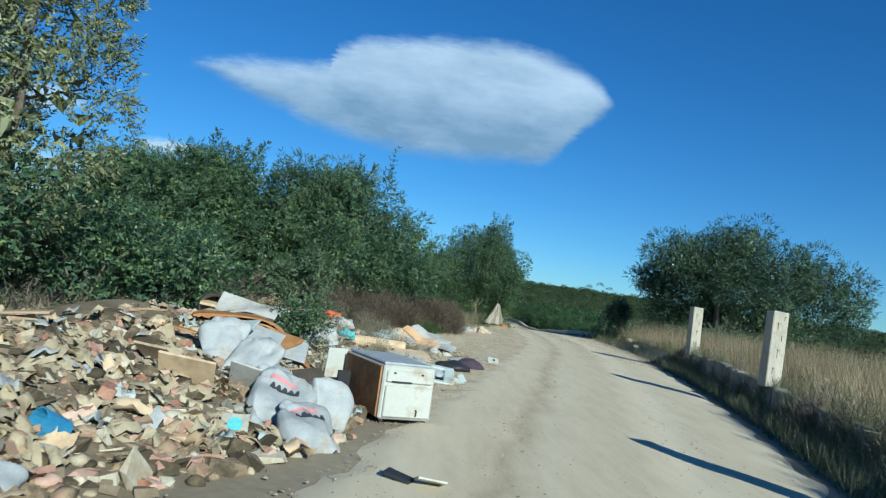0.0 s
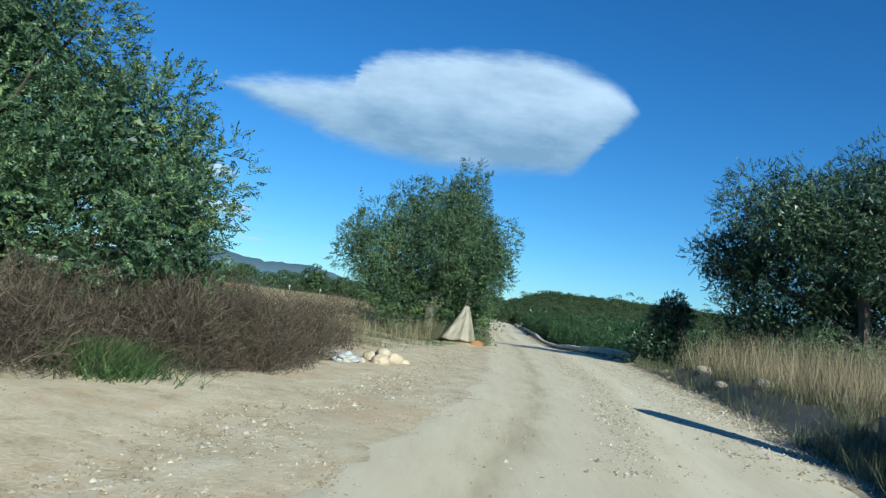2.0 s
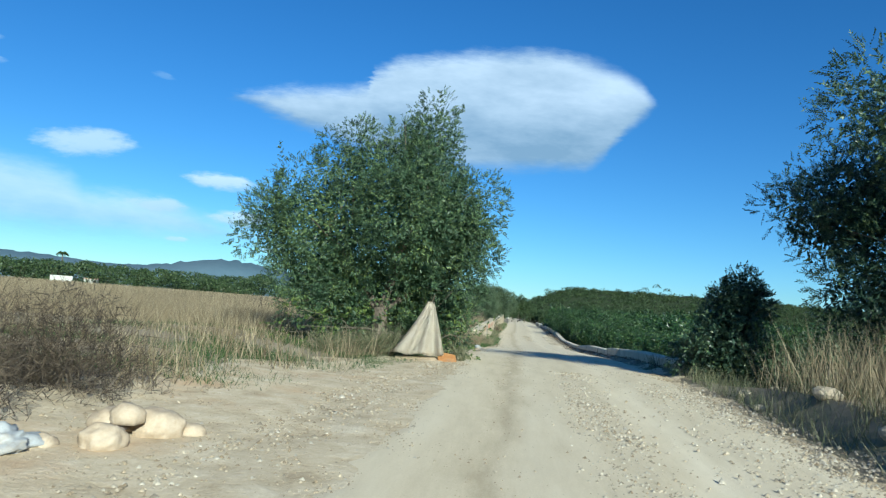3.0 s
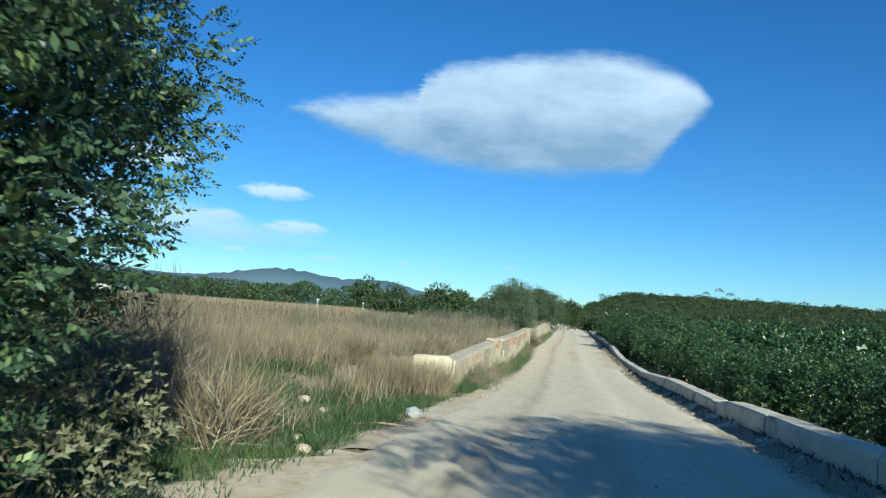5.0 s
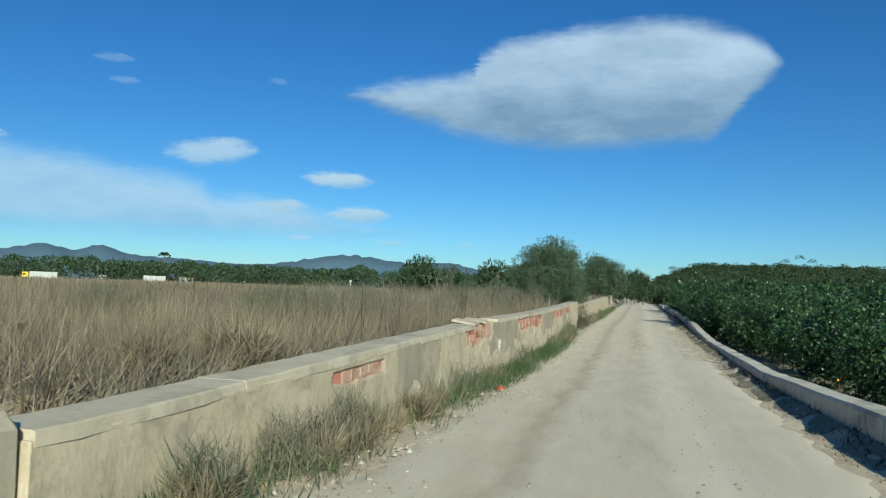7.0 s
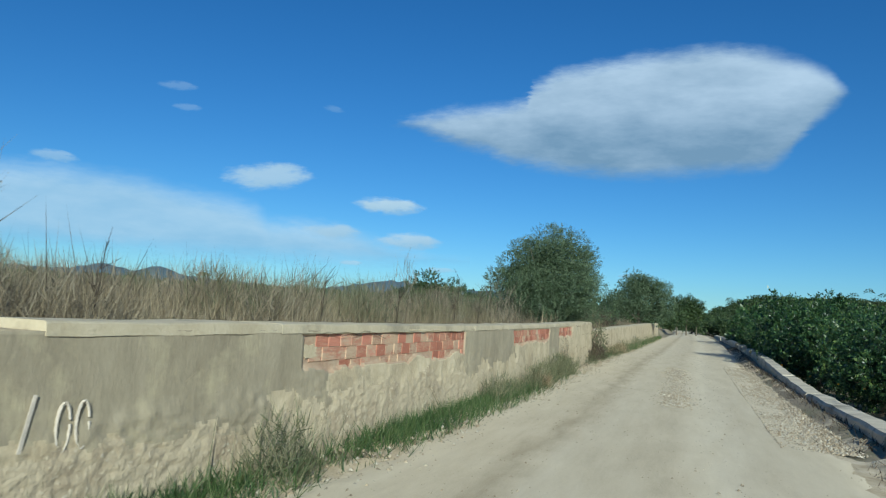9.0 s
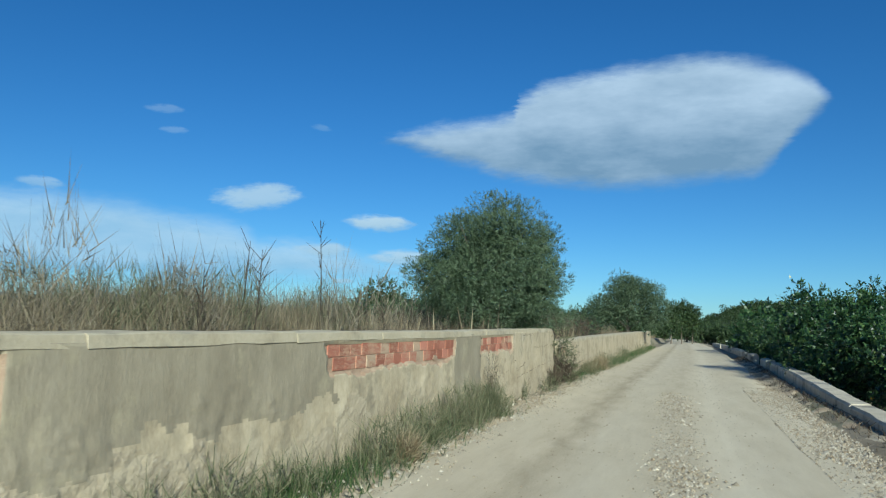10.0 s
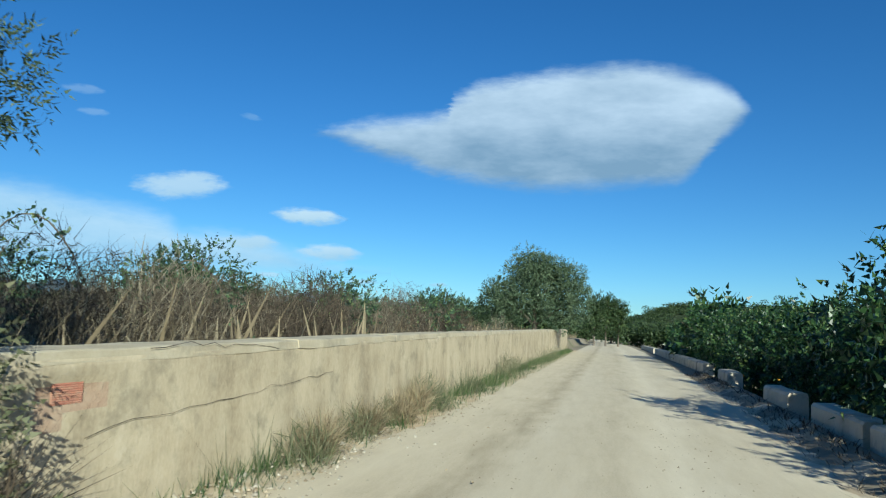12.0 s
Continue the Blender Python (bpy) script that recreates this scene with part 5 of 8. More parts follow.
bushes = [(float(wall_x(y)) + q, y, r, h) for y, q, r, h in ((91.95, 0.19, 0.16, 1.2), (92.1, 0.2, 0.14, 0.85), (61.6, 0.3, 0.3, 0.5), (62.7, 0.3, 0.3, 0.6), (63.1, 0.35, 0.32, 0.55), (63.6, 0.3, 0.32, 0.5), (64.1, 0.3, 0.3, 0.55), (64.7, 0.3, 0.25, 0.45))]
twig_mass("dry_weeds", bushes, 2600, 0.15, M_DUSTWEED, "brown drying weeds standing against the wall", 1.0)
bushes = [(float(wall_x(y)) + 0.3 + 0.25 * rng.random(), y, rng.uniform(0.18, 0.3), rng.uniform(0.4, 0.7) * (0.65 if y < 68 else 1)) for y in (60.9, 61.2, 63.0, 63.9, 64.4, 64.9, 65.4, 66.0, 66.6, 67.3, 72.0, 86.9, 104.5, 106, 107.2, 108.4)]
brush_field("dry_wisps", bushes, 2200, 0.7, M_STRAW, "dry straw-brown weed stems against the wall")
bushes = [(rng.uniform(1.6, 3.0), y, rng.uniform(0.3, 0.5), rng.uniform(1.0, 1.6)) for y in (74.2, 80.5, 84.6, 85.8, 86.6, 87.4, 88.5, 89.6, 91.0)]
twig_mass("tall_weeds", bushes, 420, 0.42, M_DUSTWEED, "tall dead weed stems behind the wall", 1.8)
bushes = [(rng.uniform(1.3, 2.5), rng.uniform(58.3, 59.6), rng.uniform(0.25, 0.4), rng.uniform(0.5, 0.9)) for _ in range(7)]
brush_field("dry_wisps", bushes, 900, 0.7, M_STRAW, "tall straw wisps before the concrete block")
bushes = [(float(wall_x(y)) - 1.7 - 7 * rng.random() ** 1.3, y, rng.uniform(0.4, 0.8), rng.uniform(0.6, 1.05)) for y in rng.uniform(69, 90.5, 140)]
twig_mass("field_weeds", bushes[::3], 1500, 0.28, M_WEED, "olive-green tall weeds behind the wall", 1.2)
twig_mass("field_weeds", bushes[1::3] + bushes[2::3], 1300, 0.28, M_DUSTWEED, "brown dead weeds behind the wall", 1.2)
pts = scatter(57000, 3.6, 5.4, 60.2, 92, lambda x, y: (x > wall_x(y) + 0.06) & (x < wall_x(y) + 0.15 + 0.8 * rng.random(len(x))) & (np.sin(y * 0.55) + 0.5 * np.sin(y * 1.7) + rng.normal(size=len(x)) * 0.3 > np.where((y > 70) & (y < 84), -0.9, 0.35)))
v, f = blades(pts, 0.24, 0.014, 0.5)
stuff("verge_grass", v, f, M_GRASS, "lush green grass at the foot of the wall", "grass")
bushes = [(rng.uniform(-8, 3.0), rng.uniform(57, 66), rng.uniform(0.3, 0.5), rng.uniform(0.4, 0.65)) for _ in range(26)]
bushes = [b for b in bushes if b[0] < float(wall_x(b[1])) - 0.9 or b[1] < 58.5 and b[0] < 2.2]
brush_field("straw_tussocks", bushes, 900, 0.9, M_STRAW, "pale straw tussocks at the field's edge")
bushes = [(rng.uniform(-7, 3.3), rng.uniform(101.0, 128), rng.uniform(0.6, 1.0), rng.uniform(0.9, 1.5)) for _ in range(130)]
bushes = [q for q in bushes if q[0] < float(wall_x(q[1])) - 0.8]
bushes = [(q[0], q[1], q[2], q[3] * 1.02) for q in bushes if q[1] > 102.5]
twig_mass("dead_brush", bushes[::2], 1700, 0.20, M_BRUSH, "brown dead brush behind the second wall")
twig_mass("dead_weeds", bushes[1::2], 1200, 0.22, M_DUSTWEED, "grey-brown dead weeds behind the second wall", 0.8)


def pebbles(name, pts, size, material, label, flat=0.6):
    """Angular stones of about that size, half sunk; one object."""
    base = np.array([(1, 0, -0.6), (0.3, 0.95, -0.6), (-0.8, 0.6, -0.6), (-0.8, -0.6, -0.6), (0.3, -0.95, -0.6), (0.1, 0.1, 1)])
    tri = np.array([(0, 1, 5), (1, 2, 5), (2, 3, 5), (3, 4, 5), (4, 0, 5)])
    n = len(pts)
    s = size * (0.4 + rng.random(n) ** 2 * 1.5)
    a = rng.random(n) * 2 * math.pi
    b = base[None] * (1 + 0.3 * rng.normal(size=(n, 6, 1))) * s[:, None, None] * [1, 1, flat]
    x = b[:, :, 0] * np.cos(a)[:, None] - b[:, :, 1] * np.sin(a)[:, None]
    y = b[:, :, 0] * np.sin(a)[:, None] + b[:, :, 1] * np.cos(a)[:, None]
    v = np.stack([x, y, b[:, :, 2]], -1) + pts[:, None]
    f = tri[None] + (np.arange(n) * 6)[:, None, None]
    return stuff(name, v.reshape(-1, 3), f.reshape(-1, 3), material, label, "gravel")


def on_road(n, fx, y0, y1, lift=0.02):
    y = rng.uniform(y0, y1, n)
    x = fx(y)
    return np.stack([x, y, road_z(y) + lift], 1)


M_GRAVEL = surface("pale_gravel", [(0.2, (0.26, 0.22, 0.155)), (0.5, (0.40, 0.35, 0.26)), (0.85, (0.51, 0.46, 0.36))], 5, 40, 0.9, 0.3, island=0.7)
pebbles("gravel", np.concatenate([
    on_road(4000, lambda y: road_r(y) - 0.2 + rng.normal(size=len(y)) * 0.5, 25, 44),
    on_road(7000, lambda y: road_r(y) - 0.25 + np.clip(rng.normal(size=len(y)) * 0.36, -0.6, 0.6), 81, 101),
    on_road(1600, lambda y: 7.25 + rng.normal(size=len(y)) * 0.18, 85, 98),
    on_road(2600, lambda y: road_l(y) + 0.1 + rng.normal(size=len(y)) * 0.35, 58, 112),
    on_road(1500, lambda y: 0.55 * road_l(y) + 0.45 * road_r(y) + 0.35 + rng.normal(size=len(y)) * 0.22, 24, 42)]), 0.018, M_STONE, "loose pale gravel along the track")
pebbles("gravel", np.concatenate([
    on_road(700, lambda y: road_l(y) + 0.1 + rng.normal(size=len(y)) * 0.3, 58, 80),
    on_road(2600, lambda y: road_l(y) + 0.05 + rng.normal(size=len(y)) * 0.3, 80, 106),
    on_road(2600, lambda y: 7.25 + rng.normal(size=len(y)) * 0.16, 85, 97.5),
    on_road(7500, lambda y: road_r(y) - 0.3 + np.clip(rng.normal(size=len(y)) * 0.32, -0.55, 0.5), 81, 100),
    on_road(3000, lambda y: 0.55 * road_l(y) + 0.45 * road_r(y) + 0.35 + rng.normal(size=len(y)) * 0.2, 24, 42),
    on_road(3500, lambda y: road_r(y) - 0.5 + rng.normal(size=len(y)) * 0.35, 26, 41)]), 0.020, M_GRAVEL, "pale broken stones at the track's edge")
pebbles("stones", on_road(6000, lambda y: np.interp(y, [13, 20, 28, 36, 44], [0.4, 0.6, 1.8, 2.6, 3.5]) + rng.normal(size=len(y)) * 0.8, 13, 45, 0.0), 0.013, M_STONE, "scattered stones on the tan dirt shoulder")
pebbles("stones", on_road(3500, lambda y: np.interp(y, [13, 20, 28, 36, 44], [0.5, 0.9, 2.0, 2.8, 3.6]) + rng.normal(size=len(y)) * 0.9, 13, 45, 0.005), 0.026, M_GRAVEL, "pale stones in the tan dirt shoulder", 0.5)
pebbles("stones", on_road(6000, lambda y: road_l(y) + 0.55 + rng.normal(size=len(y)) * 0.4, 2, 46, 0.008), 0.011, M_STONE, "small stones along the track's worn edge", 0.5)
y = rng.uniform(12, 46, 16000)
x = np.interp(y, [12, 20, 28, 36, 44], [-1.0, -1.6, -0.2, 1.2, 3.0]) + rng.random(16000) * (road_l(y) + 0.6 - np.interp(y, [12, 20, 28, 36, 44], [-1.0, -1.6, -0.2, 1.2, 3.0]))
pebbles("stones", np.stack([x, y, np.maximum(land(x, y) + 0.035, road_z(y) + 0.012)], 1), 0.013, M_STONE, "small earthy stones all over the tan dirt shoulder", 0.6)
pebbles("grit", on_road(14000, lambda y: road_l(y) + (road_r(y) - road_l(y)) * rng.random(len(y)), 4, 110, 0.014), 0.009, M_STONE, "fine grit over the track")


# ---- clouds ----
CLOUD_FAR = 4400.0


def cloud(az, el, lenses, label, edge=0.30, alpha=0.95, light=(0.44, 0.49, 0.52), dark=(0.20, 0.275, 0.34), tilt=0.0, grain=0.45, seed=0.0, wisps=0.8):
    """A far cloud on a sheet square to the view. lenses: centre u, v, half length, half height, turn, in degrees from its middle."""
    a, e = radians(az), radians(el)
    way = Vector((-math.sin(a) * math.cos(e), math.cos(a) * math.cos(e), math.sin(e)))
    w = max(abs(q[0]) + q[2] for q in lenses) * 1.15
    h = max(abs(q[1]) + q[3] for q in lenses) * 1.5
    bm = bmesh.new()
    bmesh.ops.create_grid(bm, x_segments=12, y_segments=6, size=1.0)
    for q in bm.verts:
        q.co.x, q.co.y = q.co.x * w, q.co.y * h
    m, n, l, p = tree_of("cloud_vapour")
    n.remove(p)
    co = n.new("ShaderNodeTexCoord").outputs["Object"]
    wisp = noise_node(n, l, co, wisps, 8, 0.62, (0.5, 1.3, 1.0))
    wisp.noise_dimensions = "4D"
    wisp.inputs["W"].default_value = seed
    soft = noise_node(n, l, co, 0.20, 3, 0.5, (0.45, 1.7, 1.0))
    soft.noise_dimensions = "4D"
    soft.inputs["W"].default_value = seed + 3
    best = None
    for u, v, lu, lv, turn in lenses:
        mp = n.new("ShaderNodeMapping")
        mp.vector_type = "TEXTURE"
        mp.inputs["Location"].default_value, mp.inputs["Rotation"].default_value, mp.inputs["Scale"].default_value = (u, v, 0), (0, 0, radians(turn)), (lu, lv, 1)
        l.new(co, mp.inputs["Vector"])
        sp = n.new("ShaderNodeSeparateXYZ")
        l.new(mp.outputs[0], sp.inputs[0])
        sq = n.new("ShaderNodeMath")
        sq.operation = "MULTIPLY"
        l.new(sp.outputs[0], sq.inputs[0]), l.new(sp.outputs[0], sq.inputs[1])
        ab = n.new("ShaderNodeMath")
        ab.operation = "ABSOLUTE"
        l.new(sp.outputs[1], ab.inputs[0])
        pw = n.new("ShaderNodeMath")
        pw.operation = "POWER"
        l.new(ab.outputs[0], pw.inputs[0])
        pw.inputs[1].default_value = 1.5
        s1 = n.new("ShaderNodeMath")
        s1.operation = "ADD"
        l.new(sq.outputs[0], s1.inputs[0]), l.new(pw.outputs[0], s1.inputs[1])
        s2 = n.new("ShaderNodeMath")
        s2.operation = "SUBTRACT"
        s2.inputs[0].default_value = 1.0
        l.new(s1.outputs[0], s2.inputs[1])
        if best is None:
            best = s2.outputs[0]
        else:
            mxn = n.new("ShaderNodeMath")
            mxn.operation = "SMOOTH_MAX"
            mxn.inputs[2].default_value = 0.12
            l.new(best, mxn.inputs[0]), l.new(s2.outputs[0], mxn.inputs[1])
            best = mxn.outputs[0]
    nz = n.new("ShaderNodeMath")
    nz.operation = "MULTIPLY_ADD"
    l.new(wisp.outputs["Fac"], nz.inputs[0])
    nz.inputs[1].default_value = grain
    l.new(best, nz.inputs[2])
    al = n.new("ShaderNodeMapRange")
    al.interpolation_type = "SMOOTHSTEP"
    al.inputs["From Min"].default_value, al.inputs["From Max"].default_value = grain * 0.5, grain * 0.5 + edge
    al.inputs["To Min"].default_value, al.inputs["To Max"].default_value = 0.0, alpha
    l.new(nz.outputs[0], al.inputs["Value"])
    tone = ramp_node(n, [(0.30, dark), (0.50, tuple((i + j) / 2 for i, j in zip(light, dark))), (0.72, light)])
    yy = n.new("ShaderNodeSeparateXYZ")
    l.new(co, yy.inputs[0])
    rise = n.new("ShaderNodeMath")
    rise.operation = "MULTIPLY_ADD"
    l.new(yy.outputs[1], rise.inputs[0])
    rise.inputs[1].default_value = 0.22 / h
    l.new(soft.outputs["Fac"], rise.inputs[2])
    l.new(rise.outputs[0], tone.inputs[0])
    em = n.new("ShaderNodeEmission")
    l.new(tone.outputs[0], em.inputs["Color"])
    tr = n.new("ShaderNodeBsdfTransparent")
    mx = n.new("ShaderNodeMixShader")
    l.new(al.outputs["Result"], mx.inputs[0]), l.new(tr.outputs[0], mx.inputs[1]), l.new(em.outputs[0], mx.inputs[2])
    l.new(mx.outputs[0], n["Material Output"].inputs["Surface"])
    ob = part("cloud", bm, m)
    eye = Vector((6.0, 55.0, 1.3))
    size = CLOUD_FAR * math.pi / 180
    ob.matrix_basis = Matrix.Translation(eye + way * CLOUD_FAR) @ way.to_track_quat("-Z", "Y").to_matrix().to_4x4() @ pose(0, 0, 0, 0, 0, tilt) @ Matrix.Diagonal((size, size, size, 1))
    tagged(ob, label, "cloud", kind="structure")
    ob.name = "backdrop_cloud"
    return ob


def layered_cloud(az, el, w, h, tops, bottoms, label, soft=0.9, grain=1.0, alpha=0.95, light=(0.44, 0.49, 0.52), dark=(0.175, 0.24, 0.30), seed=0.0, lift=0.35):
    """A far lens-shaped cloud: its upper and lower bounds, in degrees from its middle, run along it as two ramps; streaks of grey lie along it."""
    m, n, l, p = tree_of("cloud_vapour")
    n.remove(p)
    co = n.new("ShaderNodeTexCoord").outputs["Object"]

    def calc(op, a, b, c=None):
        q = n.new("ShaderNodeMath")
        q.operation = op
        for k, v in enumerate((a, b, c)):
            if v is not None:
                if isinstance(v, (int, float)):
                    q.inputs[k].default_value = v
                else:
                    l.new(v, q.inputs[k])
        return q.outputs[0]

    def drift(scale, stretch, detail, off):
        q = noise_node(n, l, co, scale, detail, 0.6, stretch)
        q.noise_dimensions = "4D"
        q.inputs["W"].default_value = seed + off
        return calc("SUBTRACT", q.outputs["Fac"], 0.5)

    wisp, fine, bend = drift(0.45, (0.45, 1.2, 1), 8, 0), drift(2.2, (0.4, 1.5, 1), 6, 5), drift(0.25, (1, 1, 1), 3, 9)
    sp = n.new("ShaderNodeSeparateXYZ")
    l.new(co, sp.inputs[0])
    u = calc("MULTIPLY_ADD", fine, 1.1, calc("MULTIPLY_ADD", bend, 1.6, sp.outputs[0]))
    v = sp.outputs[1]
    along = calc("MULTIPLY_ADD", u, 0.5 / w, 0.5)

    def bound(stops):
        r = ramp_node(n, [((a + w) / (2 * w), ((b + h) / (2 * h),) * 3) for a, b in stops])
        l.new(along, r.inputs[0])
        return calc("MULTIPLY_ADD", r.outputs[0], 2 * h, -h)

    top, bottom = bound(tops), bound(bottoms)
    inside = calc("MINIMUM", calc("SUBTRACT", top, v), calc("SUBTRACT", v, bottom))
    rag = calc("MULTIPLY_ADD", fine, grain * 0.6, calc("MULTIPLY", wisp, grain))
    al = n.new("ShaderNodeMapRange")
    al.interpolation_type = "SMOOTHSTEP"
    al.inputs["From Min"].default_value, al.inputs["From Max"].default_value = -0.35 * soft, 0.85 * soft
    al.inputs["To Min"].default_value, al.inputs["To Max"].default_value = 0.0, alpha
    l.new(calc("ADD", inside, rag), al.inputs["Value"])
    high = calc("DIVIDE", calc("SUBTRACT", v, bottom), calc("MAXIMUM", calc("SUBTRACT", top, bottom), 0.5))
    layer = drift(0.34, (0.34, 1.0, 1), 5, 13)
    shade = calc("MULTIPLY_ADD", calc("SUBTRACT", high, 0.5), lift, 0.50)
    shade = calc("MULTIPLY_ADD", layer, 1.5, shade)
    shade = calc("MULTIPLY_ADD", wisp, 0.35, shade)
    tone = ramp_node(n, [(0.08, dark), (0.50, tuple(0.5 * i + 0.5 * j for i, j in zip(light, dark))), (0.92, light)])
    l.new(shade, tone.inputs[0])
    em = n.new("ShaderNodeEmission")
    l.new(tone.outputs[0], em.inputs["Color"])
    tr = n.new("ShaderNodeBsdfTransparent")
    mx = n.new("ShaderNodeMixShader")
    l.new(al.outputs["Result"], mx.inputs[0]), l.new(tr.outputs[0], mx.inputs[1]), l.new(em.outputs[0], mx.inputs[2])
    l.new(mx.outputs[0], n["Material Output"].inputs["Surface"])
    bm = bmesh.new()
    bmesh.ops.create_grid(bm, x_segments=12, y_segments=6, size=1.0)
    for q in bm.verts:
        q.co.x, q.co.y = q.co.x * w, q.co.y * h
    ob = part("backdrop_cloud", bm, m)
    a, e = radians(az), radians(el)
    way = Vector((-math.sin(a) * math.cos(e), math.cos(a) * math.cos(e), math.sin(e)))
    size = CLOUD_FAR * math.pi / 180
    ob.matrix_basis = Matrix.Translation(Vector((6.0, 55.0, 1.3)) + way * CLOUD_FAR) @ way.to_track_quat("-Z", "Y").to_matrix().to_4x4() @ Matrix.Diagonal((size, size, size, 1))
    return tagged(ob, label, "cloud", kind="structure")


layered_cloud(5.0, 16.2, 20.0, 7.5, [(-19, -0.9), (-17.6, -0.15), (-14.2, 0.75), (-8.6, 1.3), (-7.2, 1.7), (-6.7, 2.75), (-4.2, 3.85), (0.4, 4.65), (6.8, 5.2), (10.0, 4.9), (12.8, 4.1), (14.6, 3.1), (15.8, 1.7), (17.5, 0.2)],
              [(-19, 0.0), (-17.6, -0.25), (-12.4, -2.2), (-10.4, -2.6), (-8.6, -3.4), (-4.0, -4.25), (0.3, -4.6), (6.5, -4.35), (11.0, -4.0), (12.3, -3.0), (13.7, -0.7), (15.0, 0.6), (15.9, 1.6), (17.5, 3.0)],
              "large lens-shaped white cloud with a grey underside", seed=1.0, soft=1.3, grain=1.2, lift=0.72, light=(0.43, 0.48, 0.53), dark=(0.17, 0.24, 0.31))
layered_cloud(37.5, 6.4, 22.0, 5.0, [(-21, 2.2), (-14, 2.7), (-9.7, 2.9), (-4.4, 2.75), (0.5, 1.95), (4, 1.35), (5, 0.5), (7.8, 0.5), (11.7, 0.35), (14.7, -0.8), (19, -1.6)],
              [(-21, -3.2), (-6.3, -2.9), (1.8, -3.0), (14.8, -2.3), (19, -1.5)],
              "wide thin veil of white cloud low in the sky", soft=2.0, grain=1.5, alpha=0.85, light=(0.42, 0.50, 0.55), dark=(0.22, 0.36, 0.47), seed=4.0, lift=0.6)
for az, el, lu, lv, a, t in [(33.0, 10.2, 3.9, 1.25, 0.8, 7), (23.3, 8.65, 3.3, 0.8, 0.95, -1), (27.6, 6.3, 2.5, 0.75, 0.8, 0), (21.4, 5.9, 3.0, 0.8, 0.85, 0),
                             (40.2, 16.1, 1.6, 0.4, 0.2, 4), (39.4, 14.65, 1.2, 0.32, 0.2, 2), (28.2, 15.9, 1.0, 0.3, 0.18, -5), (26.0, 3.9, 1.1, 0.25, 0.55, 0), (18.8, 3.75, 1.6, 0.25, 0.5, 0), (12.6, 3.8, 0.9, 0.22, 0.4, 0), (4.0, 4.0, 0.8, 0.22, 0.4, 0), (48, 9.8, 1.8, 0.5, 0.5, 0)]:
    cloud(az, el, [(0, 0, lu, lv, 0), (lu * 0.25, lv * 0.35, lu * 0.5, lv * 0.6, 0)], "small white cloud", edge=0.9, grain=1.5, wisps=min(3.0, 5.5 / lu), alpha=a, tilt=t, seed=az, light=(0.45, 0.51, 0.54), dark=(0.30, 0.40, 0.46))


# ---- the rubbish beside the track ----
def heap_edge(y):
    return np.interp(y, [-3, 2, 4.5, 6, 6.9, 9.5, 12, 16, 20, 24], [-5.0, -3.2, -2.1, -1.35, -0.95, -1.1, -1.0, -1.0, -1.2, -2.8])


def heap(x, y):
    """Height of the ground with the rubbish heap on it."""
    x, y = np.asarray(x, float), np.asarray(y, float)
    d = heap_edge(y) - x
    h = 0.46 * ease(-0.1, 2.4, d) * ease(13.5, 9.0, y) + 0.40 * ease(0.0, 2.5, d) * ease(22, 18, y) * ease(8.0, 12.0, y)
    h = h * ease(6.0, 3.2, d)
    return land(x, y) + h + h * lumps(x, y, 0.45, 0.12)


def hz(x, y):
    return float(heap(x, y))


M_HEAP = surface("rubbish_soil", [(0.2, (0.085, 0.068, 0.045)), (0.5, (0.165, 0.132, 0.088)), (0.8, (0.25, 0.205, 0.14))], 2.0, 18, 0.95, 0.8, (0.15, 0.12, 0.08), 0.8)
xs, ys = np.arange(-15, 0.01, 0.2), np.arange(-3, 24, 0.2)
X, Y = np.meshgrid(xs, ys)
Z = np.where(X < heap_edge(Y) + 0.12, heap(X, Y) + 0.012, land(X, Y) - 0.06)
i = (np.arange(len(ys) - 1)[:, None] * len(xs) + np.arange(len(xs) - 1)[None]).ravel()
ob = arrays("rubbish_mound", np.stack([X, Y, Z], -1).reshape(-1, 3), np.stack([i, i + 1, i + len(xs) + 1, i + len(xs)], 1), M_HEAP, smooth=True)
tagged(ob, "dusty mound of tipped builders' waste", "mound", kind="structure")

M_CHIP = surface("plaster_chip", [(0.05, (0.06, 0.048, 0.03)), (0.28, (0.13, 0.10, 0.062)), (0.45, (0.28, 0.21, 0.13)), (0.58, (0.27, 0.17, 0.12)), (0.72, (0.35, 0.29, 0.19)), (0.95, (0.43, 0.40, 0.31))], 5, 26, 0.95, 0.6, island=1.0)
M_GREYSHEET = surface("grey_underlay", [(0.2, (0.22, 0.21, 0.19)), (0.5, (0.36, 0.35, 0.32)), (0.85, (0.48, 0.47, 0.44))], 2, 24, 0.9, 0.3)
M_CHIPRED = surface("terracotta_chip", [(0.2, (0.24, 0.11, 0.065)), (0.5, (0.38, 0.23, 0.165)), (0.85, (0.50, 0.37, 0.29))], 3, 20, 0.9, 0.4, island=0.6)
M_CHIPWHITE = surface("white_chip", [(0.2, (0.20, 0.185, 0.15)), (0.5, (0.31, 0.295, 0.245)), (0.85, (0.43, 0.42, 0.37))], 3, 20, 0.8, 0.3, (0.22, 0.18, 0.12), 1.5, island=0.5)


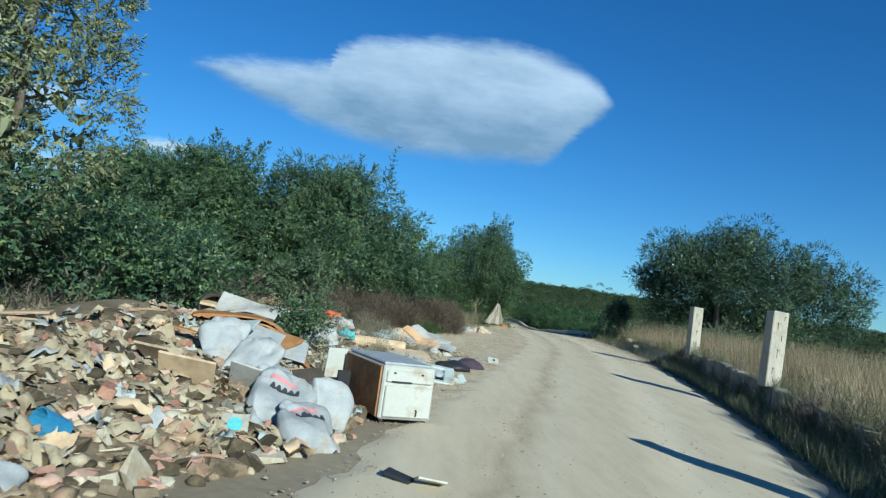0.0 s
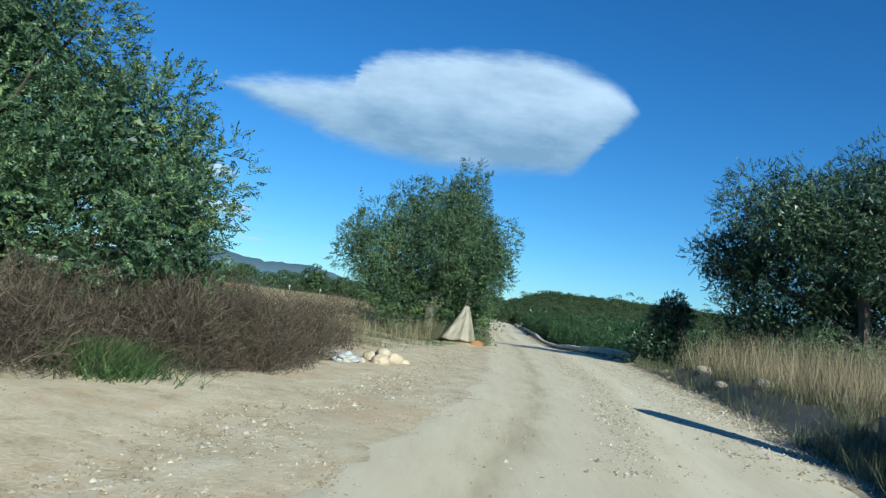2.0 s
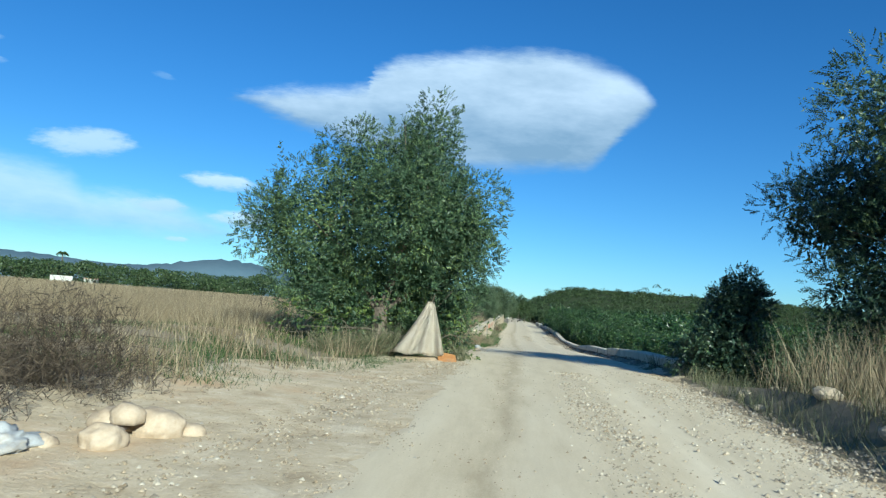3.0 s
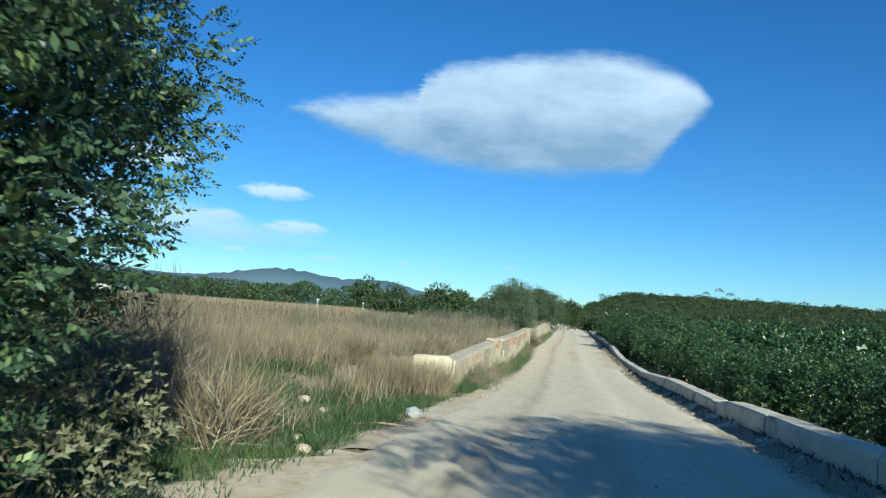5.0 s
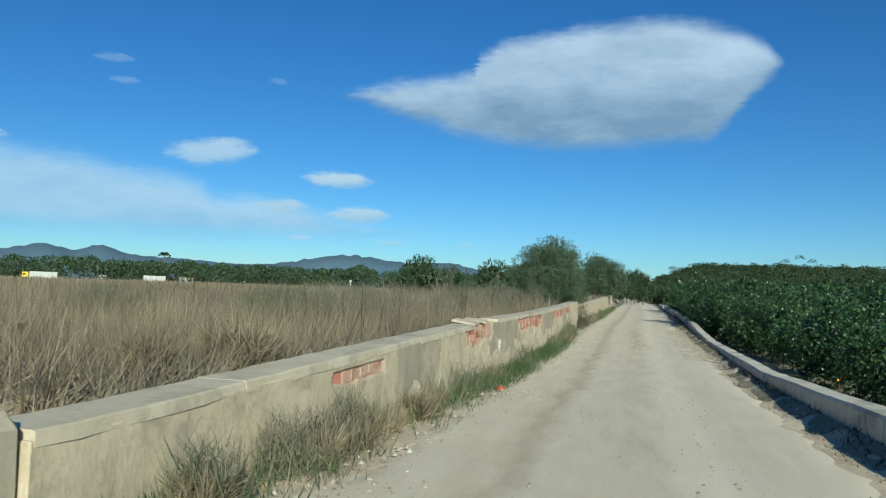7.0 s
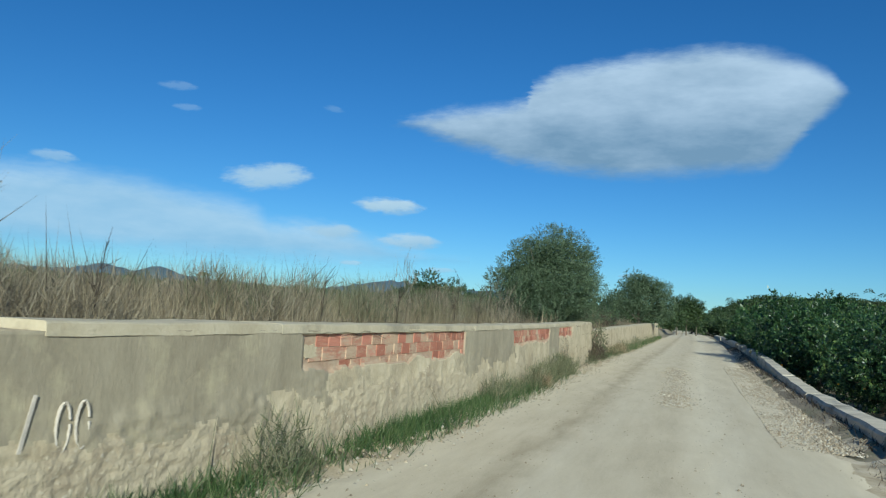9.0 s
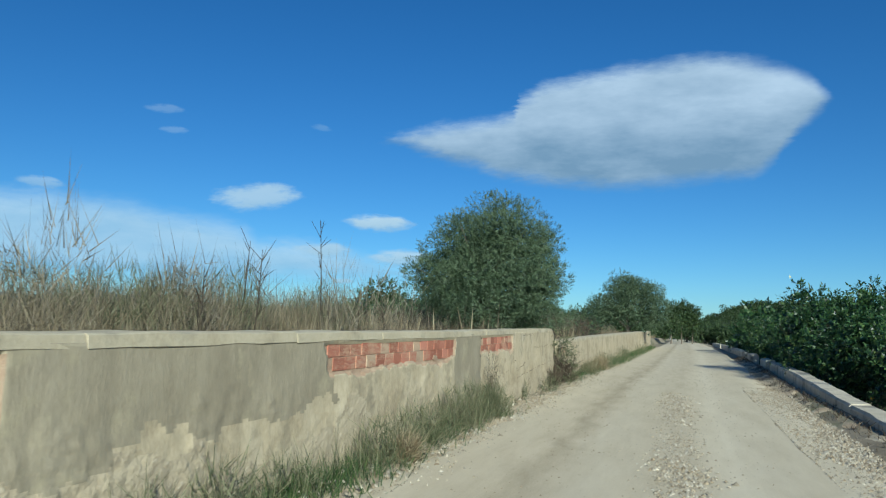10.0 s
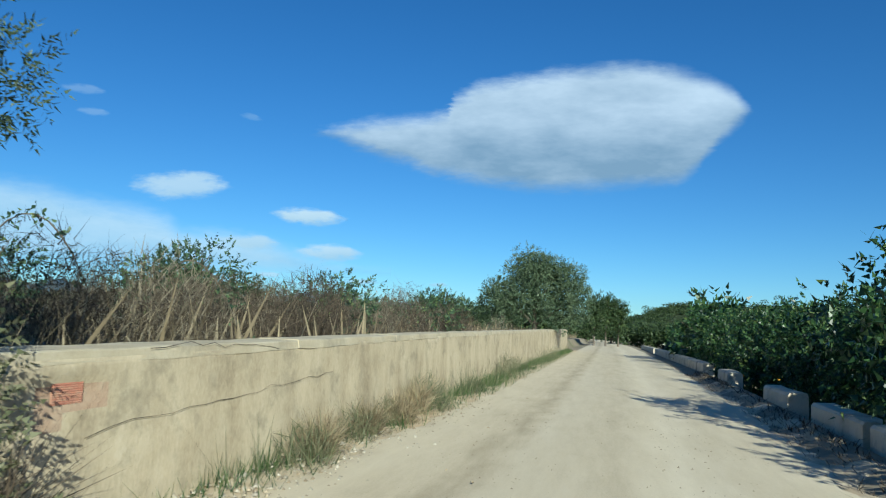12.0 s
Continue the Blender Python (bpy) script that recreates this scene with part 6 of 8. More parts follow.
def shards(name, n, x0, x1, y0, y1, size, thick, material, label, keep=None):
    """Broken flat pieces lying at all angles on the heap; one object."""
    p = scatter(n, x0, x1, y0, y1, keep)
    x, y = p[:, 0], p[:, 1]
    k = len(p)
    s = size * (0.3 + rng.random(k) ** 2.5 * 1.9)
    ang = (np.arange(5)[None] + 0.55 * rng.random((k, 5))) * 2 * math.pi / 5
    rad = s[:, None] * (0.5 + 0.75 * rng.random((k, 5)))
    t = np.minimum(thick * (0.5 + rng.random(k)), s * 0.7)
    top = np.stack([np.cos(ang) * rad, np.sin(ang) * rad * 0.75, np.repeat(t[:, None] / 2, 5, 1)], -1)
    bot = top * [1.05, 1.05, -1]
    v = np.concatenate([top, bot], 1) + rng.normal(size=(k, 10, 3)) * (s * 0.11)[:, None, None]
    ax = unit(np.stack([rng.normal(size=k), rng.normal(size=k), 0.2 * rng.normal(size=k)], 1))
    th = rng.normal(size=k) * 0.85 + 0.2
    c, sn = np.cos(th)[:, None, None], np.sin(th)[:, None, None]
    A = np.repeat(ax[:, None], 10, 1)
    v = v * c + np.cross(A, v) * sn + A * (A * v).sum(-1, keepdims=True) * (1 - c)
    v = v + np.stack([x, y, heap(x, y) + s * 0.22], 1)[:, None]
    o = np.arange(k) * 10
    quads = np.concatenate([np.stack([o + j, o + 5 + j, o + 5 + (j + 1) % 5, o + (j + 1) % 5], 1) for j in range(5)])
    tris = np.concatenate([np.stack([o + a, o + b, o + c2, o + c2], 1) for a, b, c2 in ((0, 1, 2), (0, 2, 3), (0, 3, 4))])
    me = bpy.data.meshes.new(name)
    faces = [tuple(q) for q in quads.tolist()] + [tuple(q[:3]) for q in tris.tolist()] + [(q[0] + 5, q[2] + 5, q[1] + 5) for q in tris.tolist()]
    me.from_pydata(v.reshape(-1, 3).tolist(), [], faces)
    me.materials.append(material)
    return tagged(new(name, me), label, "rubble", kind="stuff")


on_heap = lambda x, y: (x < heap_edge(y) + 0.05 + 0.12 * rng.normal(size=len(x))) & (rng.random(len(x)) < ease(5.2, 2.4, heap_edge(y) - x + 1.3 * ease(7, 9.5, y))) & (rng.random(len(x)) < np.where(y > 11, 0.22, 1.0))
shards("plaster_rubble", 10000, -9, -0.6, 1.5, 18, 0.085, 0.05, M_CHIP, "heap of broken beige plaster and plasterboard", on_heap)


def clods(name, n, x0, x1, y0, y1, size, material, label, keep=None):
    """Rounded broken lumps half sunk in the heap; one object."""
    ball = bmesh.new()
    bmesh.ops.create_icosphere(ball, subdivisions=2, radius=1.0)
    base, tri = np.array([v.co[:] for v in ball.verts]), np.array([[v.index for v in f.verts] for f in ball.faces])
    ball.free()
    p = scatter(n, x0, x1, y0, y1, keep)
    k, c = len(p), len(base)
    s = size * (0.45 + 1.1 * rng.random(k) ** 2)
    ph = rng.random((k, 1, 3)) * 6
    b = base[None] * (1 + 0.22 * np.sin(base[None] * 3.1 + ph).sum(-1, keepdims=True) / 1.5 + 0.10 * rng.normal(size=(k, c, 1)))
    b = b * np.stack([0.8 + 0.5 * rng.random(k), 0.7 + 0.4 * rng.random(k), 0.5 + 0.35 * rng.random(k)], 1)[:, None] * s[:, None, None]
    a = rng.random(k) * 2 * math.pi
    x, y = b[:, :, 0] * np.cos(a)[:, None] - b[:, :, 1] * np.sin(a)[:, None], b[:, :, 0] * np.sin(a)[:, None] + b[:, :, 1] * np.cos(a)[:, None]
    v = np.stack([x, y, b[:, :, 2]], -1) + np.stack([p[:, 0], p[:, 1], heap(p[:, 0], p[:, 1]) + s * 0.35], 1)[:, None]
    f = tri[None] + (np.arange(k) * c)[:, None, None]
    return tagged(arrays(name, v.reshape(-1, 3), f.reshape(-1, 3), material), label, "rubble", kind="stuff")


clods("plaster_clods", 2600, -8, -0.7, 1.5, 14, 0.065, M_CHIP, "rounded broken lumps of plaster and mortar in the heap", on_heap)
clods("brick_clods", 420, -8, -0.7, 1.5, 14, 0.06, M_CHIPRED, "rounded pinkish lumps of brick in the heap", on_heap)
shards("tile_rubble", 2600, -8, -0.7, 1.5, 18, 0.075, 0.045, M_CHIPRED, "broken terracotta tiles and bricks in the heap", on_heap)
shards("soil_clods", 5000, -9, -0.5, 1.0, 18, 0.06, 0.05, M_HEAP, "dark earthy clods between the rubble", on_heap)
shards("white_rubble", 1600, -7, -0.7, 1.5, 20, 0.07, 0.03, M_CHIPWHITE, "white broken tiles and scraps in the heap", on_heap)
shards("mixed_rubbish", 800, -3.0, 0.6, 9.5, 19.5, 0.075, 0.03, M_GREYSHEET, "grey scraps and torn sheets strewn over the ground", lambda x, y: x < np.interp(y, [9, 12, 20], [-1.2, -0.5, 0.7]) + 0.2 * rng.normal(size=len(x)))
shards("mixed_rubbish", 500, -3.0, 0.6, 9.5, 19.5, 0.07, 0.03, M_CHIPWHITE, "white scraps strewn over the ground", lambda x, y: x < np.interp(y, [9, 12, 20], [-1.2, -0.5, 0.7]) + 0.2 * rng.normal(size=len(x)))
shards("mixed_rubbish", 1500, -3.0, 0.6, 9.5, 19.5, 0.06, 0.03, M_CHIP, "beige scraps strewn over the ground", lambda x, y: x < np.interp(y, [9, 12, 20], [-1.2, -0.5, 0.7]) + 0.2 * rng.normal(size=len(x)))
shards("dark_litter", 6000, -3.0, 0.8, 8.3, 19.5, 0.045, 0.02, M_HEAP, "dark brown earthy litter between the rubbish", lambda x, y: x < np.interp(y, [8, 12, 20], [-0.6, -0.1, 0.8]) + 0.2 * rng.normal(size=len(x)))
shards("loose_scraps", 700, -1.5, 1.2, 10, 20, 0.035, 0.02, M_CHIP, "small scraps strewn beside the track", lambda x, y: x < np.interp(y, [10, 20], [-0.4, 1.5]) - 0.1 + 0.25 * rng.normal(size=len(x)))



def scraps(name, n, x0, x1, y0, y1, size, material, label, keep=None):
    """Crumpled pieces of film, cloth and card lying over the heap; one object."""
    p = scatter(n, x0, x1, y0, y1, keep)
    k, g = len(p), 6
    gu, gv = np.meshgrid(np.linspace(-0.5, 0.5, g), np.linspace(-0.5, 0.5, g))
    q = np.stack([gu.ravel(), gv.ravel()], 1)[None] * (1 + 0.22 * rng.normal(size=(k, g * g, 1)))
    sx, sy = size * (0.6 + 0.9 * rng.random(k)), size * (0.4 + 0.6 * rng.random(k))
    fold = 0.20 * np.sin(q[:, :, 0] * 9 * rng.random((k, 1)) + 6 * rng.random((k, 1))) + 0.16 * np.sin(q[:, :, 1] * 11 * rng.random((k, 1)) + 6 * rng.random((k, 1))) + 0.10 * rng.normal(size=(k, g * g))
    a, tip = rng.random(k) * 2 * math.pi, rng.normal(size=k) * 0.35
    x, y = q[:, :, 0] * sx[:, None], q[:, :, 1] * sy[:, None]
    z = fold * sy[:, None] + x * tip[:, None]
    wx = p[:, :1] + x * np.cos(a)[:, None] - y * np.sin(a)[:, None]
    wy = p[:, 1:2] + x * np.sin(a)[:, None] + y * np.cos(a)[:, None]
    v = np.stack([wx, wy, np.maximum(heap(wx, wy) + 0.09 + z, heap(wx, wy) + 0.03)], -1).reshape(-1, 3)
    i = (np.arange(g - 1)[:, None] * g + np.arange(g - 1)[None]).ravel()
    cell = np.stack([i, i + 1, i + g + 1, i + g], 1)
    return tagged(arrays(name, v, (cell[None] + (np.arange(k) * g * g)[:, None, None]).reshape(-1, 4), material, smooth=True), label, "rubbish", kind="stuff")


M_WHITE = surface("scuffed_white_enamel", [(0.15, (0.36, 0.35, 0.29)), (0.45, (0.40, 0.405, 0.365)), (0.85, (0.46, 0.47, 0.435))], 2.2, 30, 0.5, 0.15, (0.26, 0.20, 0.12), 2.2)
M_GREYTOP = plain("dusty_grey_sheet", (0.33, 0.35, 0.36), 0.6)
M_RUST = surface("rust_brown_board", [(0.2, (0.16, 0.07, 0.03)), (0.5, (0.30, 0.15, 0.06)), (0.85, (0.42, 0.24, 0.10))], 3, 24, 0.8, 0.3)
M_BLACK = plain("black_plastic", (0.025, 0.025, 0.027), 0.5)
M_SACK = surface("white_woven_sack", [(0.2, (0.25, 0.25, 0.235)), (0.5, (0.33, 0.345, 0.345)), (0.85, (0.42, 0.44, 0.45))], 3, 60, 0.7, 0.5, (0.28, 0.24, 0.18), 2.5, dist=0.01)
M_PINK = plain("pink_print", (0.55, 0.22, 0.22), 0.7)
M_INK = plain("black_print", (0.04, 0.04, 0.045), 0.7)
M_FOAM = surface("orange_foam", [(0.2, (0.20, 0.085, 0.028)), (0.5, (0.32, 0.155, 0.052)), (0.85, (0.44, 0.25, 0.11))], 5, 34, 0.9, 0.7, (0.20, 0.13, 0.075), 2.0)
M_DARKWOOD = plain("dirty_dark_board", (0.075, 0.062, 0.048), 0.9)
M_CARD = surface("tan_cardboard", [(0.2, (0.36, 0.26, 0.15)), (0.5, (0.50, 0.38, 0.24)), (0.85, (0.58, 0.46, 0.31))], 2, 24, 0.9, 0.3, (0.30, 0.22, 0.14), 1.5)
M_MINT = surface("mint_white_plastic", [(0.2, (0.34, 0.39, 0.37)), (0.5, (0.38, 0.43, 0.41)), (0.85, (0.45, 0.51, 0.49))], 3, 30, 0.5, 0.1, (0.27, 0.23, 0.16), 2.5)
M_BLUE = plain("blue_plastic", (0.05, 0.20, 0.36), 0.45)
M_TEAL = plain("teal_plastic", (0.10, 0.38, 0.40), 0.45)
M_REDP = plain("red_plastic", (0.48, 0.10, 0.05), 0.45)
M_WOOD = surface("old_timber", [(0.2, (0.20, 0.13, 0.08)), (0.5, (0.34, 0.24, 0.15)), (0.85, (0.46, 0.35, 0.23))], 3, 24, 0.85, 0.5, stretch=(0.2, 3, 3))

M_CREAM = surface("cream_sheet", [(0.2, (0.24, 0.19, 0.115)), (0.5, (0.35, 0.295, 0.19)), (0.85, (0.44, 0.395, 0.28))], 4, 30, 0.9, 0.4, (0.26, 0.19, 0.11), 2.0)
scraps("cream_scraps", 620, -6.5, -0.8, 2.5, 12, 0.19, M_CREAM, "crumpled cream sheets and torn foam in the heap", on_heap)
scraps("white_scraps", 110, -5.5, -0.8, 3, 14, 0.20, M_SACK, "crumpled white plastic film in the heap", on_heap)
scraps("mint_scraps", 70, -5.0, -0.8, 3, 16, 0.22, M_MINT, "torn mint-white plastic in the heap", on_heap)
scraps("brown_scraps", 130, -6.0, -0.8, 3, 16, 0.24, M_CARD, "torn brown cardboard in the heap", on_heap)

# fridge lying on its back
fr = empty("fridge", pose(-0.62, 9.0, -0.41, 0, 0, 26), "old white fridge lying down, its side rusty brown", "fridge")
bm = bmesh.new()
box(bm, (0.66, 1.36, 0.62), pose(0, 0, 0.34), 0.02)
part("body", bm, M_WHITE, fr)
bm = bmesh.new()
box(bm, (0.022, 1.30, 0.58), pose(-0.342, 0.02, 0.34), 0.006, 0.004)
part("side_panel", bm, M_RUST, fr, "rust-brown side panel")
bm = bmesh.new()
box(bm, (0.62, 1.30, 0.03), pose(0, 0.02, 0.668), 0.01, 0.006)
part("top_panel", bm, M_GREYTOP, fr, "dusty grey panel")
bm = bmesh.new()
box(bm, (0.60, 0.03, 0.36), pose(0.01, -0.697, 0.24), 0.012)
lower = part("lower_panel", bm, M_WHITE, fr)
bm = bmesh.new()
box(bm, (0.58, 0.025, 0.14), pose(0.0, -0.695, 0.53), 0.012)
upper = part("upper_panel", bm, M_WHITE, fr)
bm = bmesh.new()
box(bm, (0.26, 0.012, 0.016), pose(-0.10, -0.712, 0.47), 0.004)
part("grip_slot", bm, M_BLACK, upper)
for x in (-0.2, 0.15):
    bm = bmesh.new()
    box(bm, (0.03, 0.012, 0.02), pose(x, -0.712, 0.57), 0.004)
    part("screw_hole", bm, M_BLACK, upper)
bm = bmesh.new()
tube(bm, [(0.12, -0.715, 0.16), (0.12, -0.735, 0.15), (0.12, -0.735, 0.10), (0.12, -0.715, 0.09)], [0.008] * 4, 6)
part("handle", bm, M_BLACK, lower, "thin black handle")
for x in (-0.27, 0.27):
    bm = bmesh.new()
    box(bm, (0.05, 0.06, 0.04), pose(x, -0.62, 0.012), 0.008)
    part("foot", bm, M_BLACK, fr)


def board(name, x, y, z, size, rot, material, label, category, bevel=0.006, group="", warp=0.03):
    """A loose board or sheet with worn edges, a little warped."""
    bm = bmesh.new()
    box(bm, size, Matrix(), bevel)
    bmesh.ops.subdivide_edges(bm, edges=[e for e in bm.edges if e.calc_length() > 0.2], cuts=5 if warp > 0.05 else 3, use_grid_fill=True)
    for q in bm.verts:
        q.co.z += warp * max(size) * noise.noise(Vector((q.co.x * 2 + x, q.co.y * 2 + y, 1)))
    ob = part(name, bm, material)
    ob.matrix_basis = pose(x, y, z, *rot)
    return tagged(ob, label, category, group)


board("white_board", -1.36, 9.48, 0.02, (0.28, 0.03, 0.46), (4, 0, 30), M_WHITE, "white cupboard door standing beside the fridge", "cupboard door")
# dark panel whose black also paints the shade left of the fridge
board("dark_board", -1.12, 9.22, -0.20, (0.36, 0.03, 0.42), (2, 0, 34), M_BLACK, "dark cupboard side panel, its black also standing for the fridge's shade", "panel")


def sack(x, y, z, size, rot, bands=True):
    """A slumped woven sack, creased, its printed bands lying just proud of the weave."""
    thing = empty("sack", pose(x, y, z, *rot), "white woven building sack with dark and pink print", "sack", "sacks")

    def shape(d):
        f = lambda c, p: math.copysign(abs(c) ** p, c)
        q = Vector((f(d.x, 0.55) * size[0] / 2, f(d.y, 0.5) * size[1] / 2, f(d.z, 0.8) * size[2] * 0.38 * (1.0 if d.z > 0 else 0.7)))
        w = 0.10 * noise.noise(Vector((q.x * 3 + x, q.y * 3 + y, q.z * 2))) - 0.06 * abs(noise.noise(Vector((q.x * 6 + y, q.y * 3, x)))) - 0.035 * abs(noise.noise(Vector((q.x * 4, q.y * 8 + x, 7))))
        return q + d * w

    bm = bmesh.new()
    bmesh.ops.create_icosphere(bm, subdivisions=5, radius=1.0)
    for q in bm.verts:
        q.co = shape(q.co.normalized())
    for f in bm.faces:
        f.smooth = True
    if bands:
        for v0, v1, u0, u1, mat in ((0.06, 0.17, -0.25, 0.25, M_INK), (0.22, 0.29, -0.3, 0.2, M_PINK)):
            b2 = bmesh.new()
            n = 15
            rows = []
            for j in range(n):
                u = u0 + (u1 - u0) * j / (n - 1)
                k = (0.35 + 0.65 * (j % 3 != 0)) if mat is M_INK else 1.0
                row = []
                for w in (0.0, 0.33, 0.66, 1.0):
                    v = v0 + (v1 - v0) * w * k
                    d = Vector((math.copysign(abs(2 * u) ** 1.8, u), math.copysign(abs(2 * v) ** 2.0, v), 1.0)).normalized()
                    row.append(b2.verts.new(shape(d) + d * 0.007))
                rows.append(row)
            for r0, r1 in zip(rows, rows[1:]):
                for k in range(3):
                    b2.faces.new((r0[k], r1[k], r1[k + 1], r0[k + 1])).smooth = True
            part("printed_band", b2, mat, thing)
    part("bag", bm, M_SACK, thing)
    return thing


for x, y, dz, s, r in [(-1.15, 6.75, 0.13, (0.62, 0.80, 0.30), (28, 14, 40)), (-1.55, 7.25, 0.20, (0.66, 0.9, 0.32), (30, 16, 15)), (-2.15, 8.25, 0.26, (0.6, 0.75, 0.24), (42, 12, -20)), (-2.62, 8.6, 0.28, (0.6, 0.8, 0.24), (50, 6, 10)),
                       (-1.72, 7.9, 0.2, (0.5, 0.6, 0.25), (38, 10, 50)), (-1.10, 7.55, 0.22, (0.46, 0.66, 0.26), (62, 10, 25)), (-2.45, 4.1, 0.1, (0.36, 0.4, 0.2), (25, 20, 30))]:
    sack(x, y, hz(x, y) + dz, s, r, bands=r[2] in (40, 15))
board("plastic_sheet", -2.35, 10.1, hz(-2.35, 10.1) + 0.22, (0.95, 0.55, 0.025), (26, 14, 15), M_SACK, "white plastic panel lying on the heap", "panel")
board("plastic_sheet", -2.9, 9.6, hz(-2.9, 9.6) + 0.2, (0.8, 0.4, 0.02), (22, -10, -15), M_MINT, "pale mint panel lying on the heap", "panel")
board("cardboard_sheet", -2.45, 7.0, hz(-2.45, 7.0) + 0.15, (0.55, 0.42, 0.03), (-48, 5, 10), M_CARD, "tan cardboard sheet leaning on rubble", "cardboard")
board("cardboard_sheet", -2.9, 7.4, hz(-2.9, 7.4) + 0.15, (0.5, 0.35, 0.03), (-40, 0, -25), M_CARD, "tan cardboard sheet leaning on rubble", "cardboard")
board("grey_sheet", -2.0, 7.6, hz(-2.0, 7.6) + 0.22, (0.4, 0.36, 0.02), (-45, 10, 5), M_GREYSHEET, "grey slate-like sheet among the sacks", "sheet")
for k, (x, y, ln, rz, ry) in enumerate([(-3.2, 8.9, 0.6, 20, 8), (-4.0, 9.4, 0.7, -15, -5), (-2.5, 9.4, 0.6, 60, 15), (-4.4, 7.5, 0.5, 5, -9), (-2.0, 10.3, 0.9, -50, 14)]):
    board("plank", x, y, hz(x, y) + 0.16, (ln, 0.11, 0.028), (random.uniform(-12, 12), ry, rz), M_WOOD if k % 2 else M_RUST, "weathered brown plank sticking out of the heap", "plank", group="planks in the heap")

pb = empty("perforated_board", pose(-1.42, 8.05, hz(-1.42, 8.05) + 0.16, 24, -6, -12), "white perforated board with dark holes on the heap", "board")
bm = bmesh.new()
box(bm, (0.62, 0.40, 0.02), Matrix(), 0.004)
sheet = part("sheet", bm, M_WHITE, pb)
for k in range(14):
    bm = bmesh.new()
    bmesh.ops.create_cone(bm, cap_ends=True, segments=10, radius1=0.012, radius2=0.012, depth=0.004, matrix=pose(-0.26 + 0.085 * (k % 7), -0.10 + 0.17 * (k // 7), 0.0115))
    part("hole", bm, M_BLACK, sheet)
board("dark_plank", -1.85, 9.1, hz(-1.85, 9.1) + 0.12, (0.85, 0.38, 0.03), (18, -8, 22), M_DARKWOOD, "dirty dark brown board lying in the rubbish", "board")
board("grey_sheet", -3.3, 11.9, hz(-3.3, 11.9) + 0.28, (1.0, 0.45, 0.03), (24, 6, 6), M_GREYSHEET, "bent grey sheet on top of the heap", "sheet", warp=0.12)

board("foam_sheet", -2.45, 10.25, hz(-2.45, 10.25) + 0.20, (0.75, 0.55, 0.05), (22, 10, -28), M_FOAM, "dirty orange-brown foam sheet lying on the heap", "foam sheet", warp=0.08)
# folded orange foam mattress
fm = empty("foam_mattress", pose(-3.1, 10.75, hz(-3.1, 10.75) + 0.05, 0, 6, 20) @ Matrix.Diagonal((0.85, 0.9, 0.72, 1)), "folded orange foam mattress slumped over the heap", "mattress")
for k in range(4):
    bm = bmesh.new()
    pts = []
    for j in range(15):
        a = math.pi * j / 14
        r = 0.42 - 0.085 * k
        pts.append((r * 1.9 * math.cos(a), r * math.sin(a) * 0.62 + 0.05 * math.sin(2.2 * a + k)))
    rows = []
    for j, (px, pz) in enumerate(pts):
        n2 = 0.02 * noise.noise(Vector((px * 4, k, 2)))
        q = 0.36 - 0.085 * k
        a = math.pi * j / 14
        ix, iz = q * 1.9 * math.cos(a), q * math.sin(a) * 0.62 + 0.05 * math.sin(2.2 * a + k)
        rows.append([bm.verts.new(c) for c in ((px, -0.5 + n2, pz), (px, 0.5 - n2, pz), (ix, 0.5 - n2, iz), (ix, -0.5 + n2, iz))])
    for r0, r1 in zip(rows, rows[1:]):
        for m in range(4):
            bm.faces.new((r0[m], r0[(m + 1) % 4], r1[(m + 1) % 4], r1[m]))
    bm.faces.new(rows[0]), bm.faces.new(rows[-1][::-1])
    part("fold", bm, M_FOAM if k % 2 == 0 else M_RUST, fm)

# drum lying open towards the track
dr = empty("drum", pose(-4.05, 12.4, hz(-4.05, 12.4) + 0.2, 80, 0, 15), "dirty open drum tipped over on the heap", "drum")
bm = bmesh.new()
n = 20
rings = []
for rad, z in ((0.24, 0.28), (0.225, 0.28), (0.22, -0.2), (0.235, -0.24), (0.24, 0.28)):
    rings.append([bm.verts.new((rad * math.cos(2 * math.pi * k / n), rad * math.sin(2 * math.pi * k / n), z)) for k in range(n)])
for r0, r1 in zip(rings, rings[1:]):
    for k in range(n):
        bm.faces.new((r0[k], r0[(k + 1) % n], r1[(k + 1) % n], r1[k]))
bm.faces.new(rings[3])
shell = part("shell", bm, M_GREYTOP, dr)
bm = bmesh.new()
for k in range(n):
    a, b = 2 * math.pi * k / n, 2 * math.pi * (k + 1) / n
    tube(bm, [(0.238 * math.cos(a), 0.238 * math.sin(a), 0.28), (0.238 * math.cos(b), 0.238 * math.sin(b), 0.28)], [0.014, 0.014], 5)
part("rim", bm, M_BLACK, shell)

board("foam_block", -2.95, 13.5, hz(-2.95, 13.5) + 0.28, (0.62, 0.30, 0.20), (10, 24, -28), M_CHIPWHITE, "white foam block tilted on the rubbish", "foam block", 0.02)
board("chipboard_sheet", -3.5, 13.0, hz(-3.5, 13.0) + 0.25, (0.7, 0.5, 0.03), (20, -15, 40), M_WOOD, "broken chipboard panel on the rubbish", "panel")
board("chipboard_sheet", -3.8, 12.4, hz(-3.8, 12.4) + 0.28, (0.9, 0.4, 0.05), (5, 4, 10), M_CARD, "tan panel lying over the rubbish", "panel")


